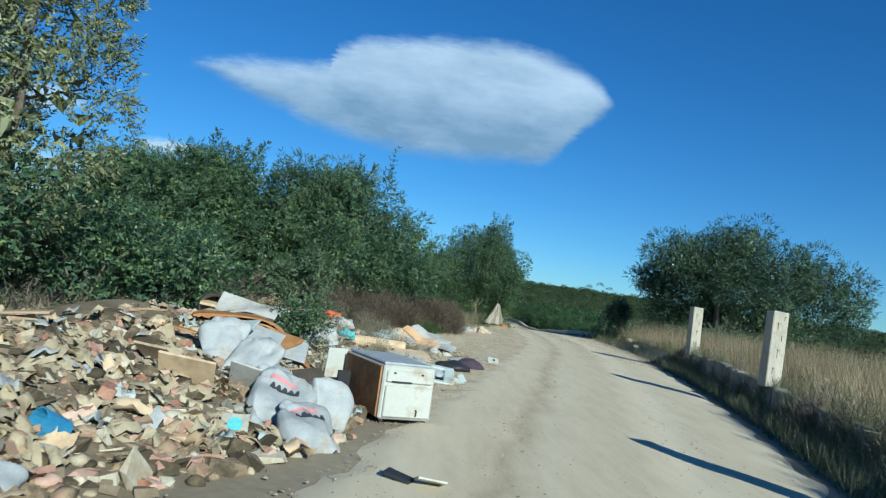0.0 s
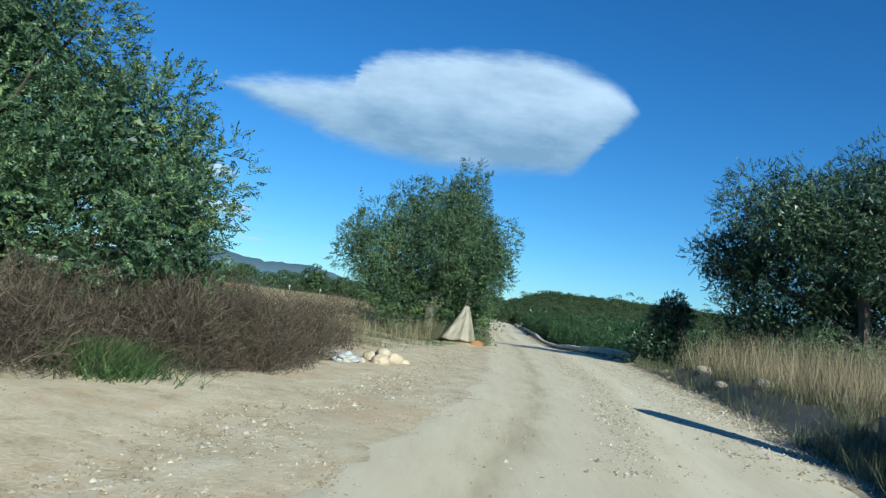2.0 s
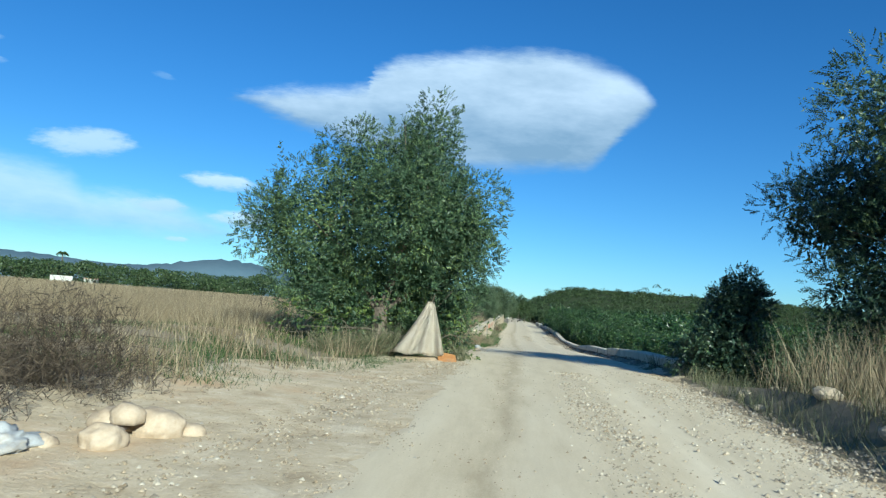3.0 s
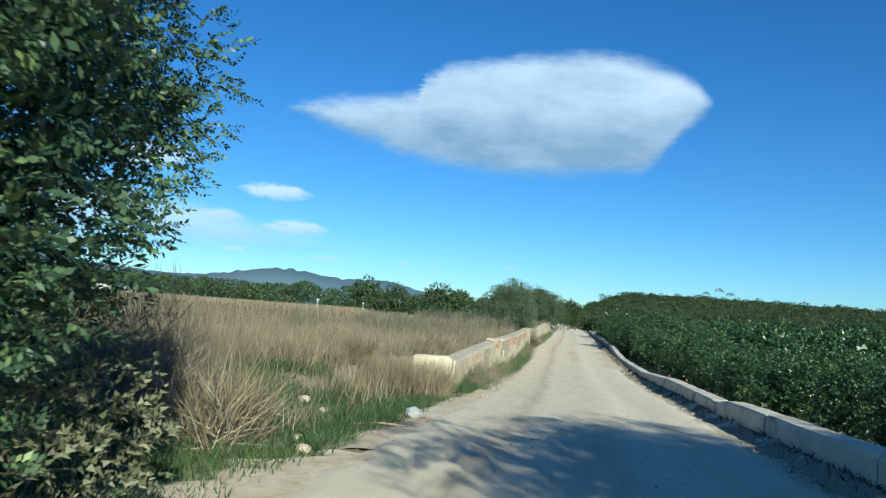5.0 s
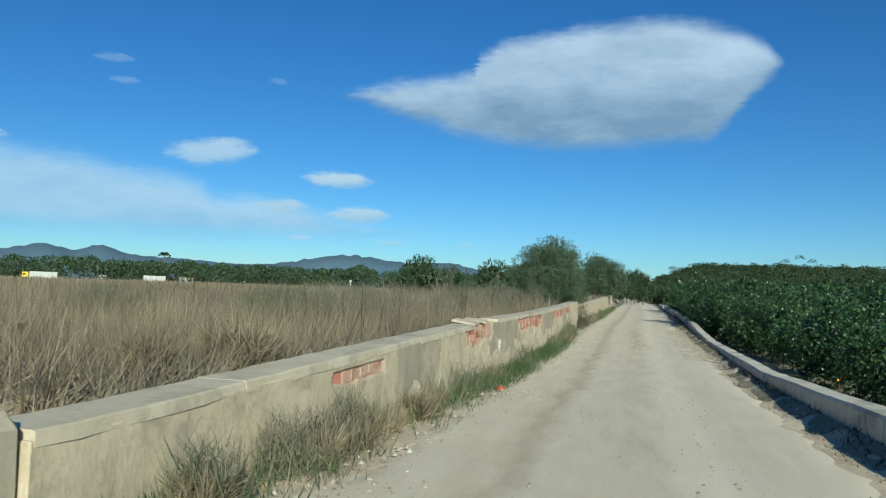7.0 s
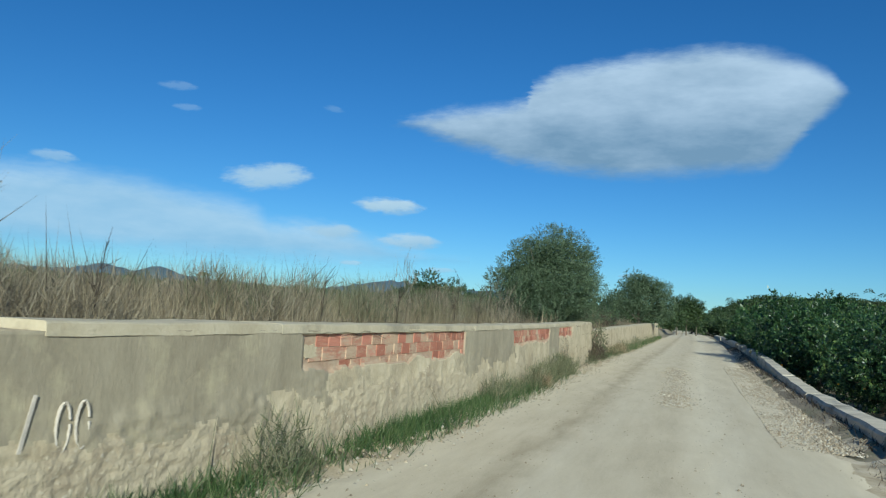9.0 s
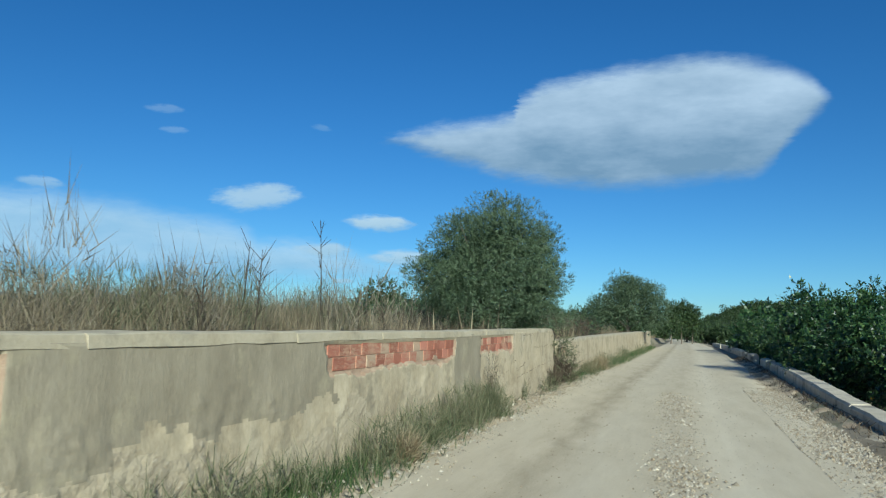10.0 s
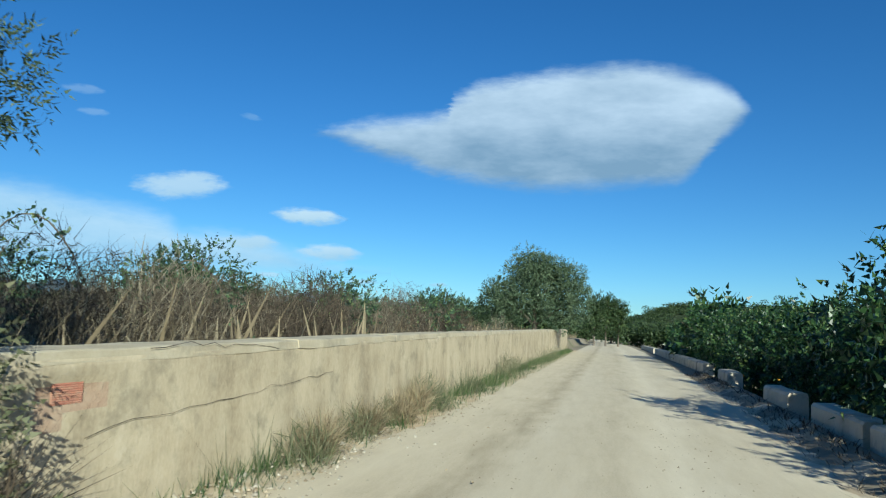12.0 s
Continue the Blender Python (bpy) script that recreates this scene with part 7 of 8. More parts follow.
def lump(name, x, y, z, r, material, label, category, flat=0.7, group="", rough=1.0):
    bm = bmesh.new()
    bmesh.ops.create_icosphere(bm, subdivisions=4 if r > 0.18 else 3, radius=r)
    for q in bm.verts:
        q.co *= 1 + rough * 0.42 * noise.noise(q.co * (1.7 / r) + Vector((x, y, 0))) + rough * rough * 0.28 * noise.noise(q.co * (3.6 / r) + Vector((y, x, 0)))
        q.co.z *= flat
        q.co.z = max(q.co.z, -r * flat * 0.45)
    for f in bm.faces:
        f.smooth = True
    ob = part(name, bm, material)
    ob.location = (x, y, z)
    return tagged(ob, label, category, group)


M_FOAMY = surface("yellowish_foam", [(0.2, (0.30, 0.22, 0.13)), (0.5, (0.42, 0.33, 0.21)), (0.85, (0.52, 0.44, 0.31))], 5, 30, 0.95, 0.7)
for k in range(16):
    x, y, r = -5.0 + random.gauss(0, 0.45), 20.9 + random.gauss(0, 0.35), random.uniform(0.14, 0.32)
    lump("foam_lump", x, y, hz(x, y) + r * 0.3 + 0.35 * max(0, 0.6 - abs(x + 5.0)), r, (M_FOAMY, M_FOAMY, M_CHIPRED)[k % 3], "broken lump of yellowish builders' foam", "foam lump", 0.8, "broken foam lumps")
lump("orange_bag", -3.0, 18.6, hz(-3.0, 18.6) + 0.12, 0.26, M_REDP, "crumpled orange-red plastic bag in the weeds", "plastic bag", 0.6)
lump("white_bag", -2.6, 18.2, hz(-2.6, 18.2) + 0.1, 0.28, M_SACK, "crumpled white plastic bag in the weeds", "plastic bag", 0.6)
lump("teal_bag", -2.2, 16.3, hz(-2.2, 16.3) + 0.15, 0.2, M_TEAL, "crumpled teal plastic bag in the weeds", "plastic bag", 0.7)
lump("white_bag", -2.35, 14.2, hz(-2.35, 14.2) + 0.12, 0.3, M_SACK, "crumpled white plastic bag in the weeds", "plastic bag", 0.8)
for x, y, r in ((-1.9, 12.9, 0.26), (-1.5, 13.5, 0.24), (-1.0, 14.3, 0.20), (-2.5, 12.8, 0.3), (-0.9, 12.6, 0.18), (-1.4, 14.6, 0.22)):
    lump("rubble_sack", x, y, hz(x, y) + r * 0.2, r * 0.85, M_HEAP if r < 0.25 else M_GREYSHEET, "dusty full rubble sack slumped on the ground", "rubble sack", 0.7, "slumped rubble sacks")
for x, y, r in ((-2.7, 5.95, 0.10), (-3.2, 6.6, 0.09), (-4.2, 6.0, 0.12), (-1.9, 5.2, 0.07)):
    board("broken_brick", x, y, hz(x, y) + 0.08, (r * 2.2, r * 1.3, r * 1.0), (random.uniform(-25, 25), random.uniform(-25, 25), random.uniform(0, 180)), M_CHIPRED, "broken terracotta brick on the heap", "brick", 0.01, "broken bricks")

# blue pot
pot = empty("blue_pot", pose(-2.62, 5.0, hz(-2.62, 5.0) + 0.10, 70, 0, -30), "small blue plastic pot tipped over in the rubble", "pot")
bm = bmesh.new()
rings = []
for rad, z in ((0.11, 0.12), (0.10, 0.12), (0.075, -0.09), (0.08, -0.11), (0.11, 0.12)):
    rings.append([bm.verts.new((rad * math.cos(2 * math.pi * k / 16), rad * math.sin(2 * math.pi * k / 16), z)) for k in range(16)])
for r0, r1 in zip(rings, rings[1:]):
    for k in range(16):
        bm.faces.new((r0[k], r0[(k + 1) % 16], r1[(k + 1) % 16], r1[k]))
bm.faces.new(rings[3])
part("shell", bm, M_BLUE, pot)
bx = empty("printed_box", pose(-1.72, 6.35, hz(-1.72, 6.35) + 0.10, 60, 0, 15), "small white box with a round blue mark", "box")
bm = bmesh.new()
box(bm, (0.24, 0.20, 0.08), Matrix(), 0.006)
carton = part("carton", bm, M_CHIPWHITE, bx)
bm = bmesh.new()
bmesh.ops.create_cone(bm, cap_ends=True, segments=20, radius1=0.065, radius2=0.065, depth=0.006, matrix=pose(0, 0, 0.043))
part("blue_mark", bm, M_TEAL, carton)

# moulded plastic shell of a machine with a grille
sh = empty("plastic_shell", pose(-0.28, 13.0, zat(0.0, 12.65) + 0.14, 20, 4, 4), "cracked mint-white plastic appliance shell lying face up", "appliance shell")
bm = bmesh.new()
for sx, sy, px, py in ((1.15, 0.12, 0, 0.28), (1.10, 0.10, 0, -0.28), (0.16, 0.5, -0.50, 0), (0.20, 0.5, 0.48, 0), (0.05, 0.46, 0.12, 0)):
    box(bm, (sx, sy, 0.10), pose(px, py, 0.02 * random.random(), 0, 0, random.uniform(-3, 3)), 0.02)
shell = part("frame", bm, M_MINT, sh)
bm = bmesh.new()
box(bm, (0.52, 0.44, 0.02), pose(-0.16, 0, -0.01), 0.004)
part("window", bm, M_GREYTOP, sh, "grey recessed window")
bm = bmesh.new()
bmesh.ops.create_cone(bm, cap_ends=True, segments=18, radius1=0.09, radius2=0.08, depth=0.05, matrix=pose(0.30, 0.05, 0.03))
part("knob_ring", bm, M_GREYTOP, shell)
bm = bmesh.new()
for k in range(3):
    box(bm, (0.24, 0.16, 0.012), pose(0.62 + 0.06 * k, -0.12 + 0.15 * k, -0.03, 20 * k, 12, 30 * k), 0.003)
part("broken_flap", bm, M_MINT, sh)
board("white_sheet", -0.45, 11.9, zat(-0.45, 11.9) + 0.10, (0.6, 0.4, 0.03), (16, 6, 20), M_SACK, "white broken panel lying by the track", "panel")

for x, y, rz, mat, lab in ((0.30, 15.2, 18, M_BLACK, "black rubber bag lying by the track"), (0.66, 16.15, 12, plain("dark_purple_cloth", (0.05, 0.035, 0.05), 0.9), "dark purple cushion lying by the track")):
    bm = bmesh.new()
    bmesh.ops.create_icosphere(bm, subdivisions=3, radius=0.5)
    for q in bm.verts:
        q.co = Vector((q.co.x * 0.72, q.co.y * 0.5, max(q.co.z, -0.08) * 0.34)) * (1 + 0.35 * noise.noise(q.co * 3 + Vector((x, y, 0))) + 0.15 * noise.noise(q.co * 8))
    for f in bm.faces:
        f.smooth = True
    ob = part("dark_bag", bm, mat)
    ob.matrix_basis = pose(x, y, zat(x, y) + 0.06, 0, 0, rz)
    tagged(ob, lab, "bag")

# boards and rolled carpet
for k in range(5):
    board("pale_board", -0.85 + 0.05 * k, 15.35 + 0.22 * k, hz(-0.7, 15.5) + 0.07 + 0.032 * k, (1.1 - 0.08 * k, 0.62, 0.022), (20 - 2 * k, random.uniform(-4, 4), 4 + 4 * k), (M_SACK, M_CARD, M_CHIPWHITE, M_CARD, M_CARD)[k], "pale dirty board stacked in the rubbish", "board", group="stacked boards")
rl = empty("rolled_carpet", pose(-1.5, 16.5, hz(-1.5, 16.5) + 0.22, 0, 0, 8), "rolled brown carpet lying on boards", "carpet")
bm = bmesh.new()
tube(bm, [(-0.65, 0, 0), (-0.3, 0.02, 0.01), (0.3, -0.02, 0.0), (0.65, 0, 0)], [0.13, 0.14, 0.14, 0.13], 14)
part("roll", bm, M_CARD, rl)

M_TANSHEET = surface("orange_tan_card", [(0.2, (0.38, 0.235, 0.12)), (0.5, (0.48, 0.31, 0.17)), (0.85, (0.56, 0.40, 0.25))], 2.5, 24, 0.9, 0.3)
# stacked sheets of carpet and card, curling
for k, (dx, dy, dz, sx, sy, rx, ry, rz, mat) in enumerate([(-0.1, 0.1, 0.06, 1.5, 1.0, 14, 4, -14, M_CARD), (0.0, 0.15, 0.14, 1.4, 0.95, 18, 7, -17, M_GREYSHEET), (0.12, 0.2, 0.22, 1.2, 0.9, 22, 10, -20, M_CARD), (0.35, 0.15, 0.24, 1.15, 0.24, 26, 16, -30, M_TANSHEET),
                                                                     (0.55, 0.4, 0.27, 1.15, 0.6, 30, 18, -26, M_GREYSHEET), (0.95, 0.1, 0.13, 0.7, 0.45, 16, 12, -18, M_SACK), (-0.75, -0.3, 0.10, 0.6, 0.5, 24, 8, -14, M_MINT), (0.45, 0.6, 0.34, 0.7, 0.4, 36, 14, -24, M_SACK), (-0.35, -0.05, 0.14, 1.0, 0.7, 24, 8, -16, M_GREYSHEET)]):
    board("carpet_sheet", -0.95 + dx, 19.3 + dy, zat(-0.95, 19.3) + 0.06 + dz, (sx, sy, 0.03), (rx, ry, rz), mat, "stiff curled sheet of carpet or card in a pile", "carpet sheet", group="pile of sheets", warp=0.14)
lump("grey_weed_clump", -0.2, 18.75, zat(-0.2, 18.75) + 0.08, 0.14, M_GREYSHEET, "dusty grey clump beside the sheets", "clump", 0.9)
lump("white_bag", 0.42, 17.5, zat(0.42, 17.5) + 0.03, 0.24, M_SACK, "flattened white plastic bag by the track", "plastic bag", 0.25)
pl = empty("drain_plate", pose(1.34, 18.15, zat(1.34, 18.15) + 0.09, 32, 4, 6), "white square plate with a round hole by the track", "plate")
bm = bmesh.new()
box(bm, (0.28, 0.26, 0.03), Matrix(), 0.008)
plate = part("plate", bm, M_WHITE, pl)
bm = bmesh.new()
bmesh.ops.create_cone(bm, cap_ends=True, segments=18, radius1=0.04, radius2=0.035, depth=0.008, matrix=pose(0.02, 0.02, 0.017))
part("hole", bm, M_BLACK, plate)
for k in range(3):
    board("slat", 1.05 + 0.02 * k, 18.05 + 0.09 * k, zat(1.0, 18.0) + 0.05, (0.42, 0.035, 0.02), (0, 2, -16 + 3 * k), M_CHIPWHITE, "pale thin slat lying by the track", "slat", 0.003, "slats")
board("white_tile", 0.06, 5.7, float(road_z(5.7)) + 0.07, (0.24, 0.20, 0.02), (-18, 5, 10), M_WHITE, "white tile lying on the track", "tile", 0.004)
# the tile's dark shadow, added as a thin black piece beside it
board("dark_scrap", -0.20, 5.78, float(road_z(5.78)) + 0.05, (0.24, 0.12, 0.03), (5, 10, -20), M_BLACK, "black piece standing for the white tile's shadow", "scrap", 0.006)

M_CLAY = surface("tan_limestone", [(0.2, (0.29, 0.225, 0.15)), (0.5, (0.39, 0.315, 0.22)), (0.85, (0.48, 0.41, 0.31))], 4, 30, 0.9, 0.5)
# pale rocks and a torn bag at the thicket's corner
for x, y, r in ((1.38, 31.75, 0.20), (1.62, 31.2, 0.19), (1.75, 31.85, 0.24), (1.25, 31.0, 0.11), (1.62, 31.55, 0.15), (2.0, 32.0, 0.13)):
    lump("rock", x, y, zat(x, y) + r * 0.32 + (0.16 if r == 0.15 else 0), r, M_CLAY, "pale limestone rock at the thicket's corner", "rock", 0.8, "pale rocks", 0.5)
lump("white_bag", 1.02, 30.8, zat(1.02, 30.8) + 0.06, 0.26, M_SACK, "torn white plastic bag at the thicket's edge", "plastic bag", 0.5)
lump("white_bag", -2.4, 33.0, zat(-2.4, 33.0) + 0.1, 0.3, M_SACK, "white plastic scrap inside the thicket", "plastic bag", 0.5)

# stiff beige cloth draped to a peak against the carob
tarp = empty("cloth_sheet", pose(2.98, 42.45, 0.15, 0, 0, 8), "stiff beige cloth sheet propped to a peak", "sheet")
bm = bmesh.new()
rows = []
for j in range(17):
    t = j / 16
    left = -(0.74 * (1 - t) ** 1.25 + 0.09)
    right = 0.34 * (1 - t) ** 0.9 + 0.08
    rows.append([bm.verts.new((left + (right - left) * k / 20 + 0.04 * t, -0.24 + 0.34 * t + 0.10 * math.cos(k * 0.75 + 0.6) * (1 - 0.75 * t) + 0.035 * math.cos(k * 1.9) * (1 - t) + 0.05 * noise.noise(Vector((k * 0.5, j * 0.4, 0))), 1.25 * t + 0.03 * math.sin(k * 0.7) * (1 - t) + 0.02)) for k in range(21)])
for r0, r1 in zip(rows, rows[1:]):
    for k in range(20):
        bm.faces.new((r0[k], r0[k + 1], r1[k + 1], r1[k])).smooth = True
bmesh.ops.solidify(bm, geom=list(bm.faces), thickness=0.012)
M_CLOTH = surface("beige_cloth", [(0.2, (0.40, 0.355, 0.275)), (0.5, (0.50, 0.455, 0.365)), (0.85, (0.57, 0.53, 0.44))], 2.5, 60, 0.9, 0.3, (0.44, 0.36, 0.25), 2.0)
part("cloth", bm, M_CLOTH, tarp)
board("cardboard_piece", 3.5, 42.35, zat(3.5, 42.35) + 0.12, (0.46, 0.34, 0.02), (34, 8, 20), M_FOAM, "orange-brown cardboard piece under the cloth", "cardboard")
board("cardboard_piece", 2.85, 42.25, zat(2.85, 42.25) + 0.05, (1.1, 0.5, 0.04), (6, 0, 5), M_CARD, "tan cardboard piece under the cloth", "cardboard")

# stones, a bag and a can along the verge
for x, y, r in ((3.45, 49.6, 0.11), (3.1, 50.4, 0.08), (2.6, 52.8, 0.10), (2.0, 53.6, 0.14), (1.4, 51.2, 0.12), (2.9, 51.3, 0.07), (1.0, 52.6, 0.1), (3.3, 55.6, 0.07)):
    lump("stone", x, y, zat(x, y) + r * 0.3, r * 0.75, M_CLAY, "pale stone in the short green grass", "stone", 0.7, "verge stones", 0.5)
lump("white_bag", 3.86, 53.4, zat(3.86, 53.4) + 0.05, 0.14, M_SACK, "crumpled white plastic bag at the verge", "plastic bag", 0.7)
lump("drink_can", 4.45, 70.2, zat(4.45, 70.2) + 0.05, 0.09, M_REDP, "crushed red drink can at the verge", "can", 0.5)
board("white_scrap", 4.5, 70.05, zat(4.5, 70.05) + 0.03, (0.14, 0.08, 0.01), (4, 4, 40), M_WHITE, "white paper scrap at the verge", "paper")
stick = empty("stick", pose(3.7, 52.0, zat(3.7, 52.0) + 0.03, 0, 0, 15), "dry broken stick lying on the verge", "stick")
bm = bmesh.new()
tube(bm, [(-0.4, 0, 0), (0, 0.03, 0.02), (0.4, -0.02, 0.0)], [0.016, 0.014, 0.008], 6)
part("stem", bm, M_WOOD, stick)


# ---- shrubs, brambles and creepers ----
def leaf_bush(name, x, y, z, blobs, material, label, category, clusters, per, leaf, wide, **kw):
    return plant_tree(name, (x, y, z), blobs, material, label, category, clusters, per, leaf, wide, 0.03, 4, **kw)


leaf_bush("shrub", -3.2, 15.2, hz(-3.2, 15.2), [(0, 0, 0.6, 0.55, 0.5, 0.5), (0.25, 0, 1.05, 0.35, 0.35, 0.4), (-0.35, 0.1, 0.9, 0.4, 0.4, 0.45)], M_OLIVE, "leafy grey-green shrub growing in the rubbish", "shrub", 170, 18, 0.09, 0.03, shoots=40, shoot_len=0.4, spread=0.14, fill=60)
leaf_bush("shrub", -2.45, 12.2, hz(-2.45, 12.2), [(0, 0, 0.35, 0.4, 0.4, 0.35), (0.25, 0.1, 0.55, 0.25, 0.25, 0.25), (-0.3, 0, 0.4, 0.3, 0.3, 0.3)], M_CAROB, "small dark green shrub growing in the rubbish", "shrub", 200, 18, 0.05, 0.025, fill=400, spread=0.1, big=2)
leaf_bush("shrub", -6.0, 15.5, hz(-6.0, 15.5), [(0, 0, 0.9, 1.2, 0.9, 0.9), (0.8, 0, 0.6, 0.8, 0.7, 0.6)], M_CAROB, "leafy green shrub behind the rubbish", "shrub", 260, 22, 0.10, 0.06)
leaf_bush("bramble", 2.9, 43.5, 0.1, [(0, 0, 1.2, 0.7, 0.5, 0.6), (-1.6, -0.4, 1.2, 0.5, 0.4, 0.6), (0.9, 0.2, 0.5, 0.6, 0.5, 0.5), (-1.9, -0.4, 0.5, 0.9, 0.6, 0.5), (-3.0, -0.8, 0.5, 0.8, 0.6, 0.5)], M_VINE, "bright green bramble under the carob", "bramble", 150, 20, 0.06, 0.04)
leaf_bush("bramble", 3.2, 44.9, 0.1, [(0, 0, 0.5, 0.6, 0.9, 0.6), (0.0, 0.9, 0.4, 0.5, 0.8, 0.5), (-0.6, 1.4, 0.7, 0.8, 0.8, 0.8)], M_WEED, "grey-green bramble at the carob's edge", "bramble", 260, 24, 0.06, 0.03)
brush_field("tall_grass", [(2.15, 42.55, 0.3, 0.9), (1.8, 42.3, 0.4, 0.8), (1.3, 42.0, 0.45, 0.7), (3.75, 43.0, 0.25, 0.5), (0.8, 41.6, 0.5, 0.6)], 900, 0.9, M_WEED, "tall grey-green grass beside the cloth sheet")
twig_mass("dead_thicket", [(1.5, 49.9, 0.6, 1.8), (1.0, 50.3, 0.7, 1.7), (1.9, 50.1, 0.45, 1.1), (0.5, 50.2, 0.6, 1.4)], 900, 0.40, M_DUSTWEED, "tangle of dead brown twigs past the carob", 0.8)
brush_field("dry_stalks", [(2.2 + 0.6 * rng.random(), 49.0 + 0.4 * k, 0.35, rng.uniform(0.8, 1.15)) for k in range(4)], 520, 1.0, M_STRAW, "tall pale dry stalks at the edge of the green patch")
pts = scatter(6500, 2.0, 3.85, 56.6, 58.8, lambda x, y: x < 3.8 - 0.2 * rng.random(len(x)))
v, f = blades(pts, 0.66, 0.010, 0.4, (0.05, 0.05))
stuff("dry_grass", v, f, M_STRAW, "tall straw grass before the concrete block", "grass")
# creeper over the broken joint of the walls
leaf_bush("creeper", 3.95, 99.85, -0.5, [(0.0, 0, 1.15, 0.35, 0.55, 0.35), (0.15, 0.1, 0.7, 0.25, 0.45, 0.45), (0.2, 0.15, 0.25, 0.28, 0.5, 0.3)], M_WEED, "dry creeper spilling over the broken wall joint", "creeper", 190, 22, 0.055, 0.03)
brush_field("creeper_stems", [(4.2, 99.75, 0.35, 1.0), (4.25, 100.3, 0.4, 0.9), (4.2, 98.4, 0.2, 0.7), (4.15, 98.7, 0.2, 0.6)], 700, 0.8, M_BRUSH, "dry brown creeper stems hanging on the wall")
for x, y, s in ((-2.6, 106.5, 1.0), (-1.0, 110, 1.2), (1.0, 113, 1.0), (2.2, 118, 0.9), (-5, 108, 1.1)):
    leaf_bush("bramble", x, y, zat(x, y), [(0, 0, 0.7 * s, 1.1 * s, 0.9 * s, 0.6 * s), (0.5, 0, 1.1 * s, 0.6 * s, 0.6 * s, 0.4 * s)], M_CAROB, "dark bramble bush behind the second wall", "bramble", 170, 16, 0.09, 0.05, group="brambles")
# arching bramble shoots
for x0, y0, x1, h in ((-2.4, 104.5, -0.6, 1.9), (-1.0, 105, 1.0, 1.6), (-3.8, 103, -2.8, 1.7), (0.4, 107, 1.9, 1.2)):
    th = empty("bramble_shoot", pose(0, 0, 0), "long arching bramble shoot with few leaves", "bramble", "bramble shoots")
    bm = bmesh.new()
    pts = [(x0 + (x1 - x0) * t, y0 + 0.4 * t, zat(x0, y0) + h * math.sin(math.pi * min(1, 0.15 + t * 0.85)) + 0.1) for t in np.linspace(0, 1, 12)]
    tube(bm, pts, [0.012] * 8 + [0.008] * 4, 4)
    part("stem", bm, M_BARK, th)
    p = np.repeat(np.array(pts), 9, 0) + rng.normal(size=(108, 3)) * 0.05
    v, f = leaf_mesh(p, unit(rng.normal(size=(108, 3))), np.full(108, 0.09), np.full(108, 0.055))
    arrays("leaves", v, f, M_CAROB, th)
# tall dead stalks behind the wall
for x, y, h in ((2.9, 73.9, 1.5), (3.0, 85.9, 1.1), (2.6, 85.5, 0.9), (2.9, 87.6, 1.7), (2.2, 86.8, 1.3), (2.7, 89.2, 0.8), (2.5, 79.5, 0.9), (2.8, 81.6, 0.8), (2.4, 75.5, 0.9), (2.6, 90.5, 0.7)):
    st = empty("dead_stalk", pose(x, y, zat(x, y)), "tall dead weed stalk with thin bare twigs", "stalk", "dead stalks")
    bm = bmesh.new()
    top = Vector((random.uniform(-0.15, 0.15), random.uniform(-0.1, 0.1), h))
    tube(bm, [(0, 0, -0.05), top * 0.5 + Vector((0.02, 0, 0)), top], [0.012, 0.008, 0.003], 5)
    stem = part("stem", bm, M_BRUSH, st)
    for k in range(12):
        a = top * random.uniform(0.3, 0.95)
        b = a + Vector((random.uniform(-0.18, 0.18), random.uniform(-0.15, 0.15), random.uniform(0.08, 0.28)))
        twig = bmesh.new()
        tube(twig, [a, b], [0.005, 0.0025], 3)
        part("twig", twig, M_BRUSH, stem)


# ---- far things across the field ----
def far_place(az, dist):
    return 7 - math.sin(radians(az)) * dist, 53 + math.cos(radians(az)) * dist


def lorry(az, dist, length, cab):
    x, y = far_place(az, dist)
    th = empty("lorry", pose(x, y, 0.0, 0, 0, az - 4), "white box lorry with a yellow cab on the far road" if cab else "white box lorry on the far road", "lorry")
    bm = bmesh.new()
    box(bm, (length, 2.5, 2.7), pose(0, 0, 2.45), 0.05)
    part("box_body", bm, M_WHITE, th)
    if cab:
        bm = bmesh.new()
        box(bm, (2.2, 2.4, 2.9), pose(-length / 2 - 1.4, 0, 2.1), 0.25)
        front = part("cab", bm, M_CABY, th, "yellow cab")
        bm = bmesh.new()
        box(bm, (0.06, 2.0, 0.9), pose(-length / 2 - 2.52, 0, 2.7), 0.02)
        box(bm, (1.0, 0.06, 0.8), pose(-length / 2 - 1.8, -1.21, 2.7), 0.02)
        part("window", bm, M_BLACK, front)
    for px in (-length / 2 + 0.8, length / 2 - 1.8, length / 2 - 0.7) + ((-length / 2 - 1.6,) if cab else ()):
        for py in (-1.05, 1.05):
            bm = bmesh.new()
            bmesh.ops.create_cone(bm, cap_ends=True, segments=14, radius1=0.5, radius2=0.5, depth=0.3, matrix=pose(px, py, 0.5, 90, 0, 0))
            part("wheel", bm, M_BLACK, th)


M_CABY = plain("yellow_cab_paint", (0.75, 0.48, 0.02), 0.4)
lorry(43.4, 320, 9.5, True)
lorry(36.2, 320, 8.5, False)


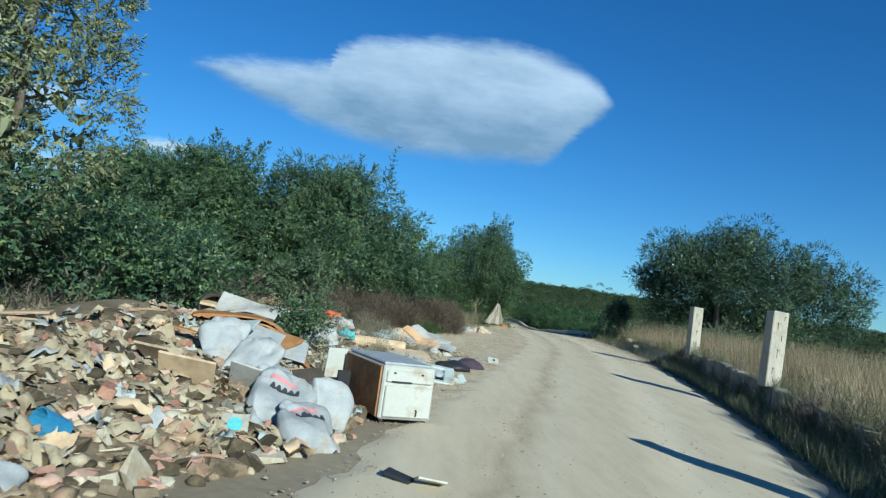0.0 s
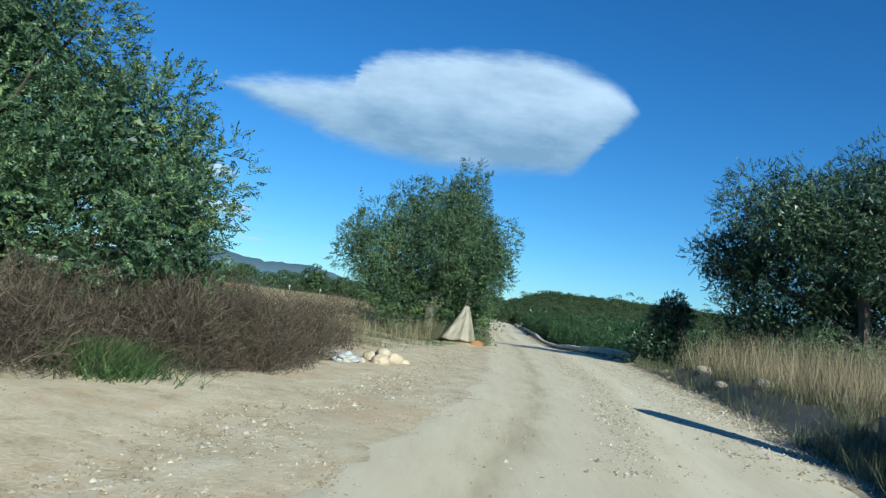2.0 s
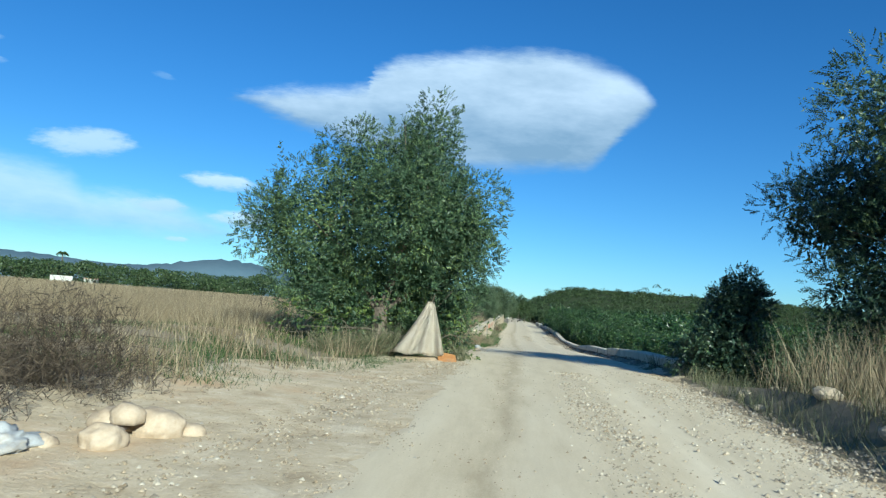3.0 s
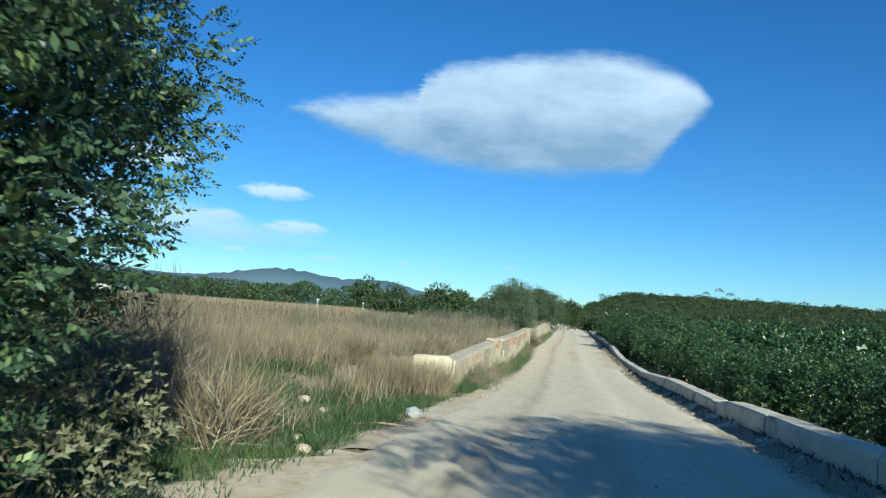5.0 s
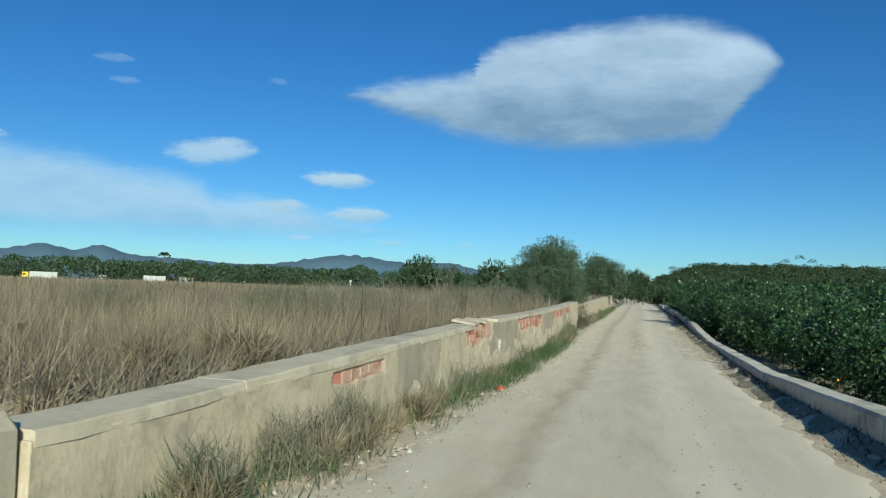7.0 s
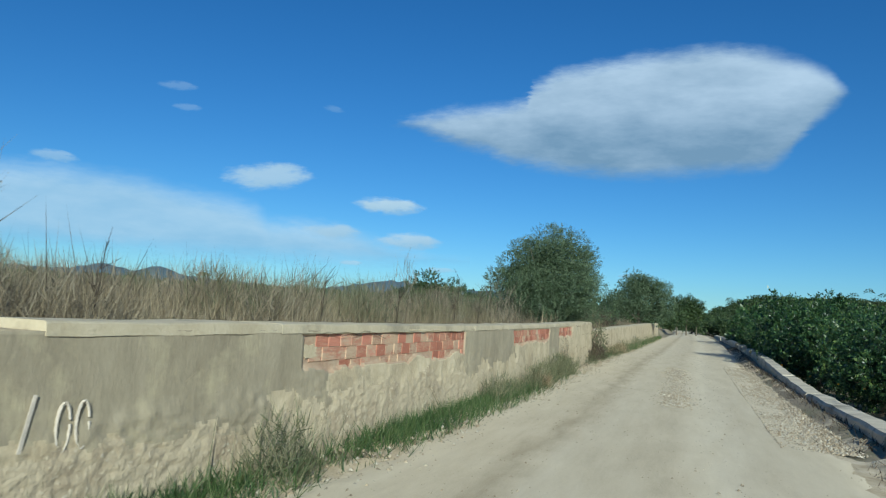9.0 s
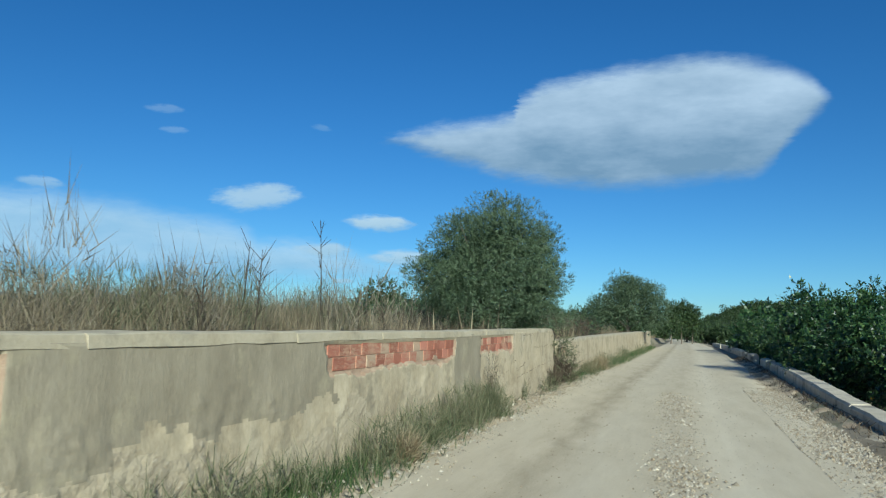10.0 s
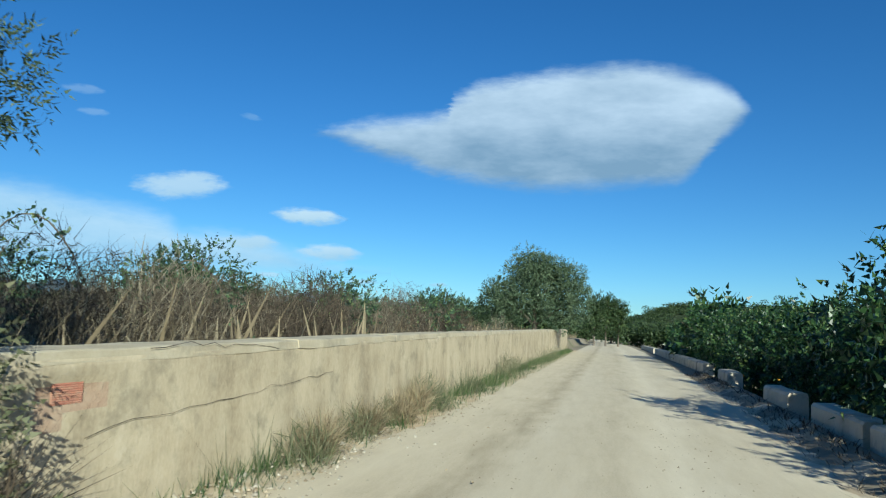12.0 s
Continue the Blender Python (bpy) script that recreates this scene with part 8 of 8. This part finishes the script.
def house(az, dist, w, h, label):
    x, y = far_place(az, dist)
    th = empty("house", pose(x, y, 0.5, 0, 0, az), label, "house")
    bm = bmesh.new()
    box(bm, (w, w * 0.8, h), pose(0, 0, h / 2), 0.05)
    part("wall", bm, M_WHITE, th)
    bm = bmesh.new()
    box(bm, (w + 0.5, w * 0.8 + 0.5, 0.3), pose(0, 0, h + 0.1), 0.05)
    part("roof", bm, M_CHIPRED, th)
    for k in range(max(1, int(w / 3))):
        bm = bmesh.new()
        box(bm, (0.9, 0.08, 1.1), pose(-w / 2 + 1.4 + 2.8 * k, -w * 0.4 - 0.02, h * 0.55), 0.02)
        part("window", bm, M_BLACK, th)


house(24.8, 470, 5.5, 8.5, "small white house among far trees")
house(22.1, 460, 5, 5.5, "small white building among far trees")
house(34.0, 340, 6, 3.0, "low white building at the field's far edge")
house(39.8, 420, 5, 8, "white house among far trees")
house(29.9, 380, 4, 3.0, "low white building at the field's far edge")
for az, dist, h in ((21.3, 118, 2.0), (17.0, 150, 2.2)):
    x, y = far_place(az, dist)
    th = empty("marker_post", pose(x, y, 0.3), "thin white marker post with a round white head", "post", "marker posts")
    bm = bmesh.new()
    tube(bm, [(0, 0, 0), (0, 0, h)], [0.07, 0.07], 8)
    part("pole", bm, M_WHITE, th)
    bm = bmesh.new()
    bmesh.ops.create_icosphere(bm, subdivisions=2, radius=0.24, matrix=pose(0, 0, h + 0.1))
    part("head", bm, M_WHITE, th)
th = empty("marker_post", pose(6.6, 262.0, 0.9), "white marker post far along the track", "post")
bm = bmesh.new()
tube(bm, [(0, 0, -0.3), (0, 0, 1.6)], [0.3, 0.3], 8)
part("pole", bm, M_WHITE, th)
x, y = far_place(35.7, 400)
th = empty("palm_tree", pose(x, y, 0.5), "tall palm standing above the far trees", "palm tree")
bm = bmesh.new()
tube(bm, [(0, 0, 0), (0.2, 0, 8), (0, 0, 15.5)], [0.4, 0.3, 0.28], 8)
part("trunk", bm, M_BARK, th)
n = 700
a = rng.random(n) * 2 * math.pi
q = rng.random(n)
arch = 2.6 * q
p = np.stack([np.cos(a) * arch, np.sin(a) * arch, 15.8 + 1.6 * q - 2.6 * q**2 + rng.normal(size=n) * 0.25], 1)
v, f = leaf_mesh(p, unit(np.stack([np.cos(a), np.sin(a), -0.6 + rng.normal(size=n) * 0.4], 1)), np.full(n, 0.9), np.full(n, 0.22))
arrays("crown", v, f, M_PINE, th)
